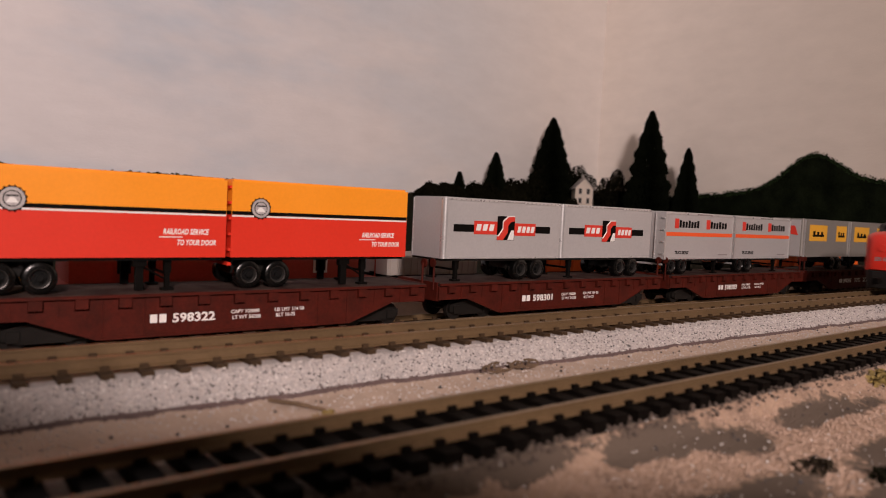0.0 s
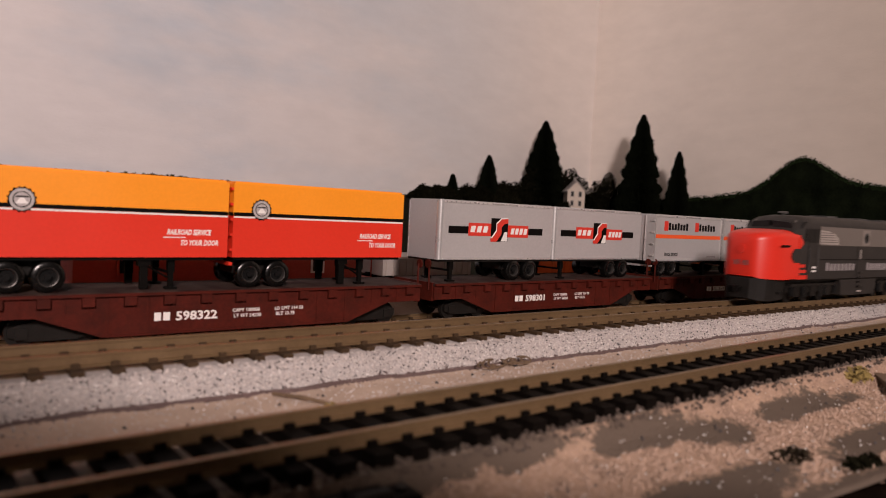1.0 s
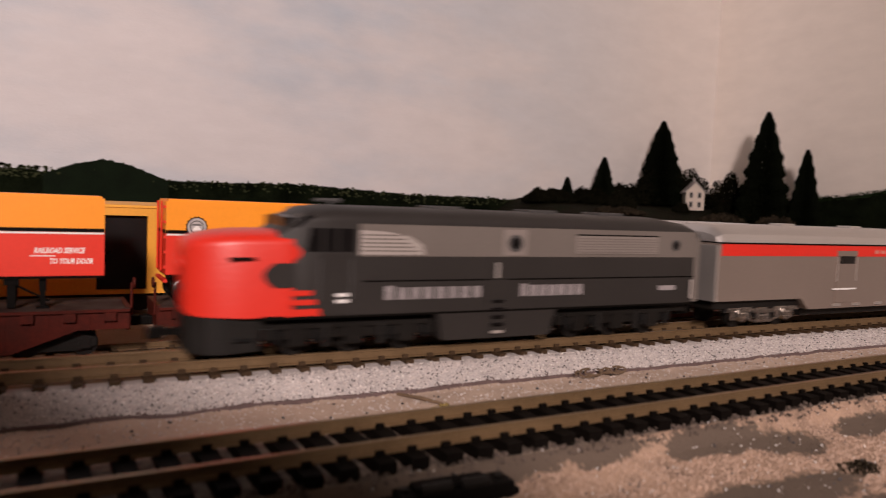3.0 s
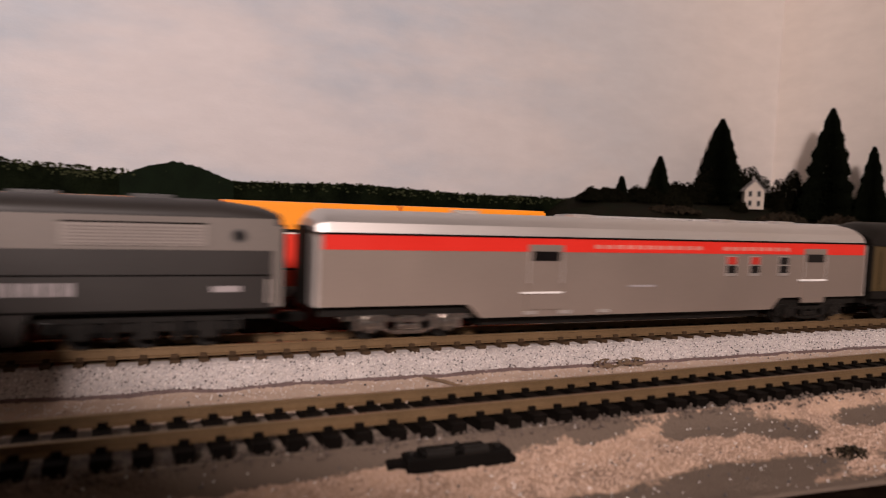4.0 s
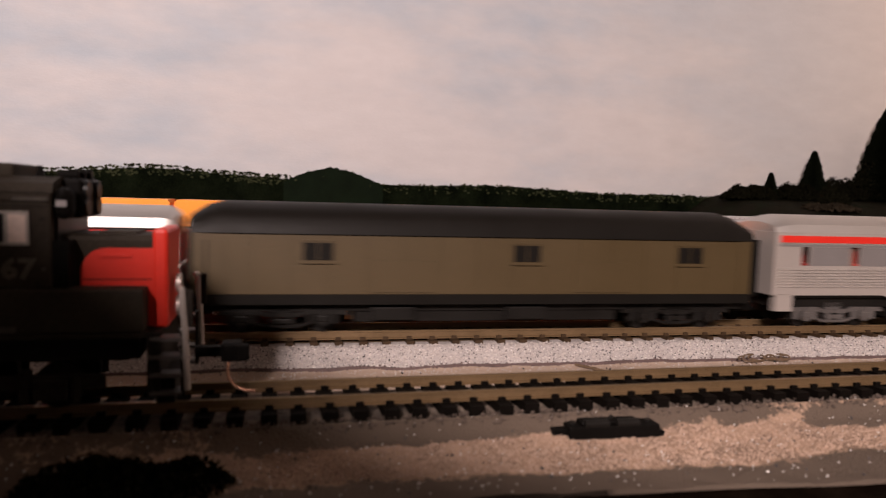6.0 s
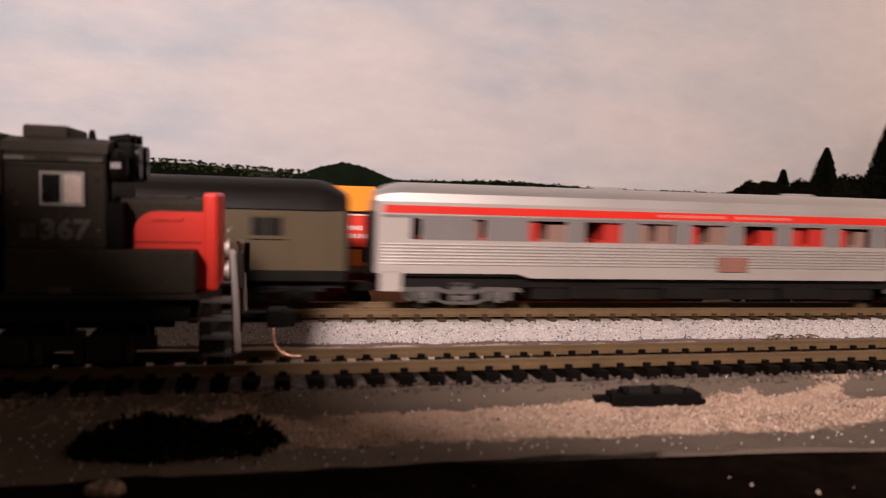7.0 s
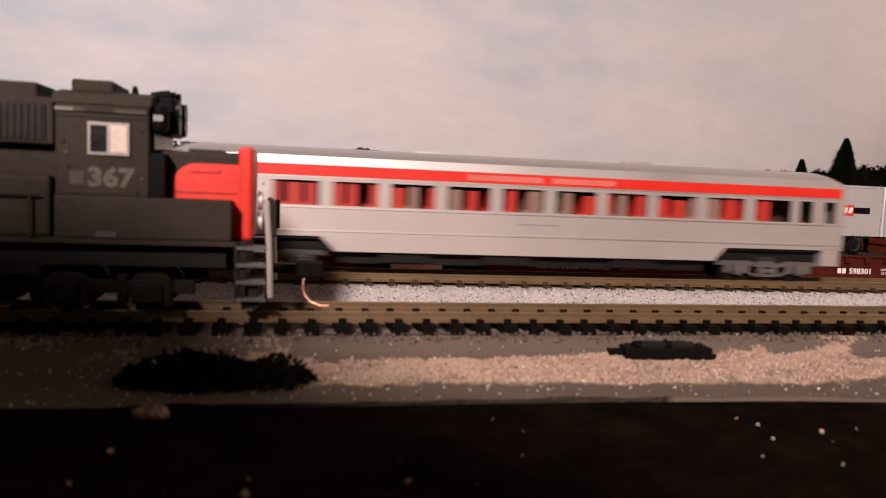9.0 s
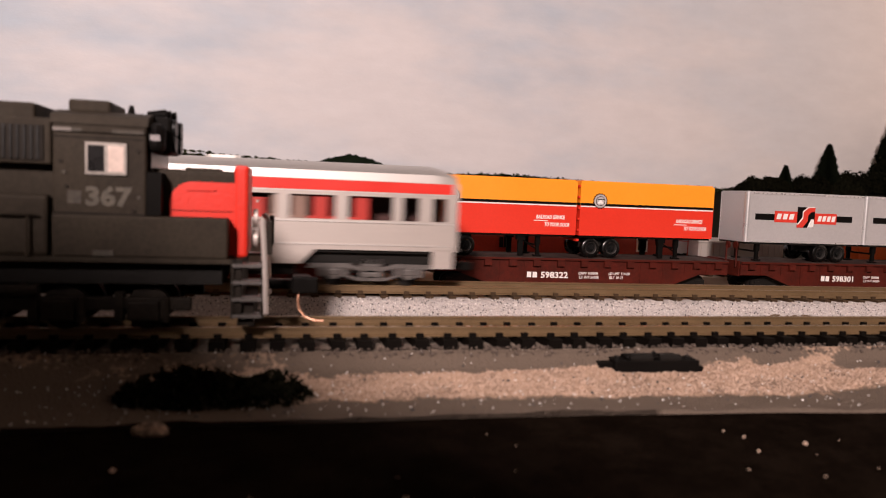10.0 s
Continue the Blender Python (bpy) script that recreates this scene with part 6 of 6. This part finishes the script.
def bush(x, y, w, d, h, seed, material=BUSH, name="bush", label="dark clump-foliage bush on the hillside", n=900, size=0.004, z=None, group="bushes"):
    rnd = random.Random(seed)
    z0 = (ground_z(x, y) if z is None else z) - 0.001
    verts, faces = [], []
    for i in range(n):
        a, u, v = rnd.random() * math.tau, rnd.random(), rnd.random()
        rad = math.sqrt(u)
        top = h * math.sqrt(max(0, 1 - rad * rad)) * (0.75 + 0.5 * noise.noise((math.cos(a) * rad * 2 + seed, math.sin(a) * rad * 2, seed)))
        p = Vector((w / 2 * rad * math.cos(a), d / 2 * rad * math.sin(a), top * v ** 0.5))
        k = len(verts)
        for _ in range(4):
            verts.append(p + Vector((rnd.uniform(-1, 1), rnd.uniform(-1, 1), rnd.uniform(-1, 1))) * size)
        faces += [(k, k + 1, k + 2), (k, k + 2, k + 3), (k + 1, k + 3, k + 2)]
    ob = raw(name, verts, faces, material)
    ob.matrix_basis = pose(x, y, z0)
    return tagged(ob, label, name.replace("_", " "), group)


def house(x, y, z0):
    c = empty("toy_house", pose(x, y, z0, 0, 0, -38), "tiny white card house with a steep gable and dark windows", "house")
    w, d, h, r = 0.016, 0.021, 0.033, 0.017
    part("wall", prism(bmesh.new(), [(-w, 0), (w, 0), (w, h), (0, h + r), (-w, h)], -d, d, "y"), HOUSEWHITE, c, "white walls with gables")
    for s in (-1, 1):
        part("roof_side", prism(bmesh.new(), [(s * (w + 0.0035), h - 0.0028), (s * (w + 0.0035), h - 0.0008), (0, h + r + 0.0022), (0, h + r + 0.0002)], -d - 0.003, d + 0.003, "y"), HOUSEROOF, c, "grey roof side")
    for xx, zz in ((-0.0072, 0.022), (0.0072, 0.022), (-0.0072, 0.005), (0.0072, 0.005)):
        wd = part_box("window", (xx - 0.0032, xx + 0.0032, -d - 0.0008, -d, zz, zz + 0.0105), HOUSEROOF, c, "grey window")
        part_box("pane", (xx - 0.0022, xx + 0.0022, -d - 0.0011, -d - 0.0008, zz + 0.001, zz + 0.0095), WINDOWDARK, wd)
    part_box("chimney", (-0.002, 0.002, -0.004, 0.0, h + r - 0.002, h + r + 0.009), HOUSEROOF, c)
    return c


def grains(name, count, seed, xr, vr, size, material, label, z_off=0.0, only_pink=True):
    """Loose grit: small uneven crystals spread over the ground."""
    rnd = np.random.RandomState(seed)
    verts, faces = [], []
    base = np.array([(1, 0, 0), (0, 1, 0), (-1, 0, 0), (0, -1, 0), (0, 0, 1), (0, 0, -1)], float)
    tri = [(0, 1, 4), (1, 2, 4), (2, 3, 4), (3, 0, 4), (1, 0, 5), (2, 1, 5), (3, 2, 5), (0, 3, 5)]
    for i in range(count):
        x = xr[0] + (xr[1] - xr[0]) * rnd.rand()
        v = vr[0] + (vr[1] - vr[0]) * rnd.rand()
        y = v + skew(v) * (x + 0.073) + 0.0035 * (1 - skew(v) / SLOPE)
        if v < -0.17:
            y = edge_y(x) + (v + 0.215) / 0.034 * (-0.1765 - edge_y(x))
            if only_pink and gravel(x, y) < 0.12:
                continue
        s = size * (0.5 + rnd.rand())
        z = ground_z(x, y) + s * 0.35 + z_off
        a = rnd.rand() * 3
        ca, sa = math.cos(a), math.sin(a)
        pts = base * s * (0.6 + 0.6 * rnd.rand(6, 1)) + rnd.rand(6, 3) * s * 0.25
        k = len(verts)
        for p in pts:
            verts.append((x + p[0] * ca - p[1] * sa, y + p[0] * sa + p[1] * ca, z + p[2] * 0.8))
        faces += [(a_ + k, b_ + k, c_ + k) for a_, b_, c_ in tri]
    ob = raw(name, verts, faces, material)
    return tagged(ob, label, "grit", kind="stuff")


def scenery():
    conifer(0.661, 0.67, 0.086, 0.024, 1)
    conifer(0.804, 0.67, 0.163, 0.051, 2)
    conifer(0.915, 0.527, 0.203, 0.052, 3)
    conifer(0.930, 0.456, 0.147, 0.030, 4)
    conifer(0.570, 0.66, 0.046, 0.012, 5)
    house(0.816, 0.60, 0.066)
    rnd = random.Random(11)
    for i, (x, y, w, h) in enumerate(((0.53, 0.66, 0.10, 0.030), (0.62, 0.66, 0.10, 0.034), (0.64, 0.60, 0.04, 0.030), (0.72, 0.67, 0.10, 0.040), (0.80, 0.67, 0.12, 0.088), (0.88, 0.67, 0.12, 0.094), (0.94, 0.62, 0.10, 0.085), (0.95, 0.55, 0.08, 0.045))):
        bush(x, y, w, 0.06, h, 20 + i, n=4200, size=0.0026)
    for i, (x, y, w, h) in enumerate(((0.845, 0.565, 0.02, 0.034), (0.77, 0.585, 0.03, 0.022))):
        bush(x, y, w, w, h, 40 + i, n=1200, size=0.0022)
    for i, (x, y, w, h) in enumerate(((0.86, 0.46, 0.10, 0.030), (0.92, 0.38, 0.12, 0.028), (0.80, 0.52, 0.10, 0.020), (0.60, 0.56, 0.10, 0.012), (0.93, 0.28, 0.12, 0.022))):
        bush(x, y, w, 0.06, h, 50 + i, BROWNBUSH, label="brown dry lichen bush on the hillside", n=1200, size=0.0034)


def foreground():
    # purple-brown line of dried glue beside the ballast
    bm = bmesh.new()
    pts = []
    for i in range(121):
        x = -0.5 + 0.9 * i / 120
        v = -0.0945 + 0.0012 * noise.noise((x * 30, 0, 7))
        y = v + SLOPE * (x + 0.073)
        pts.append((x, y))
    verts, faces = [], []
    for i, (x, y) in enumerate(pts):
        wd = 0.0011 + 0.0009 * noise.noise((x * 140, 2, 2)) + 0.0005 * noise.noise((x * 420, 5, 2))
        for q, dz in ((-1, -0.0004), (-0.4, 0.0006), (0.4, 0.0006), (1, -0.0004)):
            verts.append((x, y + q * wd, ground_z(x, y) + dz))
    for i in range(len(pts) - 1):
        for k in range(3):
            faces.append((4 * i + k, 4 * i + 4 + k, 4 * i + 5 + k, 4 * i + 1 + k))
    bm.free()
    tagged(raw("glue_line", verts, faces, PURPLE), "dark dried glue line along the ballast", "trim", kind="structure")
    # knotted dry weed
    rnd = random.Random(4)
    w = bmesh.new()
    for j in range(9):  # loose loops of dry root
        cx, r, tilt = -0.010 + 0.0028 * j + rnd.uniform(-1, 1) * 0.001, rnd.uniform(0.0014, 0.0030), rnd.uniform(0.5, 1.2)
        a0, turns = rnd.random() * 6, rnd.uniform(3.0, 5.5)
        p = None
        for i in range(11):
            a = a0 + turns * i / 10
            q = Vector((cx + r * 1.5 * math.cos(a), 0.6 * r * math.sin(a) * math.cos(tilt) + rnd.uniform(-1, 1) * 0.0003, 0.0019 + r * 0.62 * math.sin(a) * math.sin(tilt)))
            q.z = max(q.z, 0.0003)
            if p:
                rod(w, p, q, 0.00038, sides=5)
            p = q
    ob = link("dry_weed", w, TWIG)
    ob.matrix_basis = pose(-0.0235, -0.0995, ground_z(-0.0235, -0.0995))
    tagged(ob, "tangled dry brown weed lying beside the ballast", "weed")
    # twig with moss at its end
    tw = bmesh.new()
    rod(tw, (-0.005, 0.0085, 0.0009), (-0.0005, 0.001, 0.0011), 0.0006, sides=6)
    rod(tw, (-0.0005, 0.001, 0.0011), (0.0045, -0.0070, 0.0007), 0.0007, 0.0005, sides=6)
    ob = link("twig", tw, TWIG)
    ob.matrix_basis = pose(-0.107, -0.104, ground_z(-0.107, -0.104))
    tagged(ob, "thin dry twig lying on the pale sand", "twig")
    bush(0.080, -0.1785, 0.018, 0.008, 0.0050, 77, MOSS, "moss_tuft", "small yellow-green moss tuft beside the siding", n=260, size=0.0011)
    bush(-0.103, -0.112, 0.008, 0.005, 0.0020, 78, MOSS, "moss_tuft", "small yellow-green moss tuft beside the siding", n=90, size=0.0008)
    st = box(bmesh.new(), -0.016, 0.016, -0.0028, 0.0028, 0, 0.0032, bevel=0.0004)
    ob = link("loose_tie", st, TWIG)
    ob.matrix_basis = pose(0.086, -0.1885, ground_z(0.086, -0.1885), 0, 0, 32)
    tagged(ob, "loose weathered wooden tie lying on the sand", "wooden tie")
    lg = rod(bmesh.new(), (-0.017, 0.001, 0.0011), (0.002, 0, 0.0013), 0.0010, 0.0012, sides=8)
    rod(lg, (0.001, 0, 0.0013), (0.017, -0.001, 0.0010), 0.0012, 0.0006, sides=8)
    ob = link("driftwood", lg, BARK)
    ob.matrix_basis = pose(0.048, -0.1190, ground_z(0.048, -0.1190))
    tagged(ob, "dark thin stick lying behind the siding", "stick")
    # black switch machine beside the siding
    c = empty("switch_machine", pose(-0.1385, -0.1800, -0.0094, 0, 0, -2), "black plastic switch machine lying beside the siding", "switch machine")
    part_box("body", (-0.0140, 0.0145, -0.0034, 0.0034, 0.0, 0.0040), BLACKP, c, "black base plate", bevel=0.0005)
    part_box("cover", (-0.0100, 0.0085, -0.0024, 0.0024, 0.0040, 0.0052), BLACKP, c, "black coil cover", bevel=0.0007)
    part_box("tab", (-0.0185, -0.0135, -0.0016, 0.0030, 0.0006, 0.0030), BLACKP, c, bevel=0.0003)
    part_box("tab", (0.0140, 0.0165, -0.0026, 0.0010, 0.0, 0.0018), BLACKP, c, bevel=0.0003)
    part("coil", rod(bmesh.new(), (-0.0090, -0.0020, 0.0044), (-0.0015, -0.0020, 0.0044), 0.0014, sides=14), DARKMETAL, c, "dark wound coil", smooth=True)
    part("coil", rod(bmesh.new(), (0.0010, -0.0020, 0.0044), (0.0080, -0.0020, 0.0044), 0.0014, sides=14), DARKMETAL, c, "dark wound coil", smooth=True)
    part("lever", rod(bmesh.new(), (-0.0004, 0.0, 0.0050), (0.0004, -0.0004, 0.0062), 0.0006, sides=8), DARKMETAL, c, "short throw lever")
    for x in (-0.0120, 0.0118):
        part("screw", rod(bmesh.new(), (x, 0, 0.0040), (x, 0, 0.0047), 0.0011, sides=10), DARKMETAL, c)
    # dark bush and rubble in front of the parked locomotive
    bush(-0.270, -0.193, 0.050, 0.018, 0.0110, 80, BUSH, label="dark dry bush beside the siding", n=2600, size=0.0011)
    bush(-0.020, -0.2020, 0.016, 0.008, 0.0035, 81, BROWNBUSH, "dry_brush", "flat brown dry brush on the sand", n=200, size=0.0011)
    bush(-0.008, -0.2140, 0.022, 0.007, 0.0040, 82, BUSH, "dry_brush", "flat dark dry brush on the sand", n=220, size=0.0012, z=-0.0130)
    for i, (x, v, s) in enumerate(((-0.282, -0.2120, 0.0045),)):
        bm = bmesh.new()
        bmesh.ops.create_icosphere(bm, subdivisions=2, radius=s)
        for q in bm.verts:
            q.co = Vector((q.co.x, q.co.y * 0.6, q.co.z * 0.5)) * (1 + 0.25 * noise.noise(q.co * 300))
        ob = link("pebble", bm, SAND)
        ob.location = (x, v, -0.0130)
        tagged(ob, "tan pebble at the scenery's edge", "pebble")
    grains("ballast_grit", 14000, 1, (-0.33, 0.30), (-0.0945, -0.0845), 0.00042, GRAIN, "pale grey ballast grit on the main line's shoulder")
    grains("ballast_dark_grit", 2700, 2, (-0.33, 0.35), (-0.0945, -0.0850), 0.00036, GRAINDARK, "dark specks in the pale ballast")
    grains("gravel", 26000, 3, (-0.34, 0.20), (-0.2145, -0.1810), 0.00040, GRAINPINK, "pink gravel beside the siding")
    grains("gravel_dark", 350, 4, (-0.30, 0.25), (-0.213, -0.1810), 0.00045, GRAINDARK, "dark specks in the pink gravel", only_pink=False)
    grains("sand_specks", 5000, 5, (-0.32, 0.30), (-0.137, -0.096), 0.00036, GRAIN, "loose grit on the pale sand")
    grains("ballast_crystals", 1500, 6, (-0.33, 0.30), (-0.0945, -0.0845), 0.00042, GLINT, "glinting crystals in the pale ballast", 0.0002)
    grains("gravel_crystals", 900, 7, (-0.34, 0.20), (-0.2145, -0.1790), 0.00030, GLINT, "glinting crystals in the pink gravel", 0.0002, only_pink=False)
    grains("glue_grit", 1500, 9, (-0.33, 0.30), (-0.0960, -0.0932), 0.00048, PURPLE, "dark grit stuck along the glue line")
    grains("tie_gravel", 1500, 10, (-0.34, 0.22), (-0.1818, -0.1775), 0.00062, TIEGRIT, "coarse grey-brown gravel heaped against the tie ends", 0.0003, only_pink=False)
    grains("loose_dark_grit", 220, 12, (-0.32, 0.25), (-0.137, -0.096), 0.0005, GRAINDARK, "dark specks on the pale sand")
    # stray grit on the black board
    rnd = np.random.RandomState(8)
    verts, faces = [], []
    tri = [(0, 1, 4), (1, 2, 4), (2, 3, 4), (3, 0, 4), (1, 0, 5), (2, 1, 5), (3, 2, 5), (0, 3, 5)]
    for i in range(110):
        x, y, s = -0.33 + 0.4 * rnd.rand(), -0.298 + 0.078 * rnd.rand(), 0.0002 + 0.0008 * rnd.rand() ** 3
        k = len(verts)
        for p in ((1, 0, 0), (0, 1, 0), (-1, 0, 0), (0, -1, 0), (0, 0, 1), (0, 0, -1)):
            q = np.array(p) * s * (0.6 + 0.6 * rnd.rand())
            verts.append((x + q[0], y + q[1], -0.0136 + s * 0.4 + q[2]))
        faces += [tuple(a + k for a in t) for t in tri]
    tagged(raw("stray_grit", verts, faces, GRAINPINK), "stray pale grit on the black board", "grit", kind="stuff")


# ---- the filming rig: never in view, but its shade falls on the foreground ----
def camera_rig():
    """Phone close behind the lens plus added shade board; its origin is the lens."""
    c = empty("camera_rig", pose(0, 0, 0), "black phone with an added unseen shade board, held before the layout", "camera rig")
    part_box("phone", (-0.120, 0.030, -0.016, -0.008, -0.050, 0.008), BLACKP, c, "black phone body", bevel=0.002)
    part("shade_board", prism(bmesh.new(), SHADE_BOARD_OUTLINE, -0.030, -0.018, "y"), ROOMWALL, c, "added unseen dark board, shaped to shade the foreground")
    return c


# added unseen blocker: outline drawn to match the shade on the foreground
SHADE_BOARD_OUTLINE = [(-0.32, -0.050), (0.12, -0.050), (0.12, -0.020), (0.10, -0.010), (0.050, 0.006), (0.022, 0.020), (-0.020, 0.040), (-0.055, 0.058), (-0.085, 0.076), (-0.110, 0.098), (-0.135, 0.113), (-0.20, 0.122), (-0.32, 0.130)]

# ---- build ----
setting()
hills()
ground()

flatcar(-0.178, 0.0095, "598322", "boxcar-red flatcar with white number, carrying two orange and red trailers")
flatcar(0.0185, 0.2020, "598301", "boxcar-red flatcar with white number, carrying two silver trailers")
flatcar(0.2130, 0.4000, "598303", "boxcar-red flatcar carrying two striped silver trailers")
flatcar(0.4100, 0.5970, "598305", "boxcar-red flatcar carrying silver trailers with amber squares")
flatcar(-0.3760, -0.1890, "598318", "boxcar-red flatcar carrying orange and red trailers")
for x in (-0.0869, -0.1752, -0.2845, -0.3728):
    orange_trailer(x)
silver_trailer(0.0220, 0.0845)
silver_trailer(0.1080, 0.0845)
striped_trailer(0.2080, 0.0845)
striped_trailer(0.2945, 0.0845)
amber_trailer(0.4020, 0.0860)
amber_trailer(0.4900, 0.0860)
boxcar(-0.345, -0.1615, YELLOW, "yellow boxcar, its open door filled by a near-black block for shade", True, 0.0525)
caboose(-0.145, 0.0285)
boxcar(0.0350, 0.105, CARSILVER, "pale grey short car on the rear track", False, 0.0200)
boxcar(0.150, 0.340, BOXORANGE, "orange boxcar on the rear track")
boxcar(0.500, 0.690, BOXORANGE, "orange boxcar on the rear track")

cab_unit(0.008, 0.229)
baggage_silver(0.250, 0.294)
baggage_olive(0.549, 0.247)
windowed_car(0.808, 0.310, "lounge")
windowed_car(1.125, 0.305, "coach")

road_switcher()
rig = camera_rig()
scenery()
foreground()
tracks()


NOSE = [(0.0, 0.340), (0.5, 0.258), (1.0, 0.172), (1.5, 0.090), (2.0, -0.004), (2.5, -0.095), (3.0, -0.194), (4.5, -0.505), (5.0, -0.609), (5.5, -0.716), (7.0, -1.016),
        (7.5, -1.121), (8.0, -1.224), (8.5, -1.326), (9.0, -1.426), (9.5, -1.516), (10.0, -1.610)]


def motions():
    """The train runs to the left along the main line; every car keeps its distance from the nose."""
    for c, offset in TRAIN:
        walk(c, [(t, MID @ pose(n + offset + 0.073, 0, RAIL_H)) for t, n in NOSE])
    # the rig goes with the lens, shifted to fit the foreground shade
    shift = [(0.0, 0.004, 0.004), (3.0, 0.002, 0.001), (4.5, -0.020, -0.010), (5.0, -0.012, 0.004), (5.5, -0.008, 0.0), (7.0, -0.008, 0.014), (7.5, -0.002, 0.007), (8.2, 0.006, -0.002), (10.0, 0.010, -0.005)]
    side, lift = (lambda t: float(np.interp(t, [r[0] for r in shift], [r[1] for r in shift]))), (lambda t: float(np.interp(t, [r[0] for r in shift], [r[2] for r in shift])))
    walk(rig, [(t, pose(eye[0] + side(t), eye[1], eye[2] + lift(t))) for t, eye, target, roll in PATH])
    # the wheels roll: the way run, over the wheel's radius
    times, ways = [p[0] for p in NOSE], [p[1] for p in NOSE]
    for w, x, r in SPINNING:
        rows = []
        for i in range(301):
            t = i / 30
            rows.append((t, pose(x, 0, r, 0, math.degrees((float(np.interp(t, times, ways)) - ways[0]) / r), 0)))
        walk(w, rows)


motions()
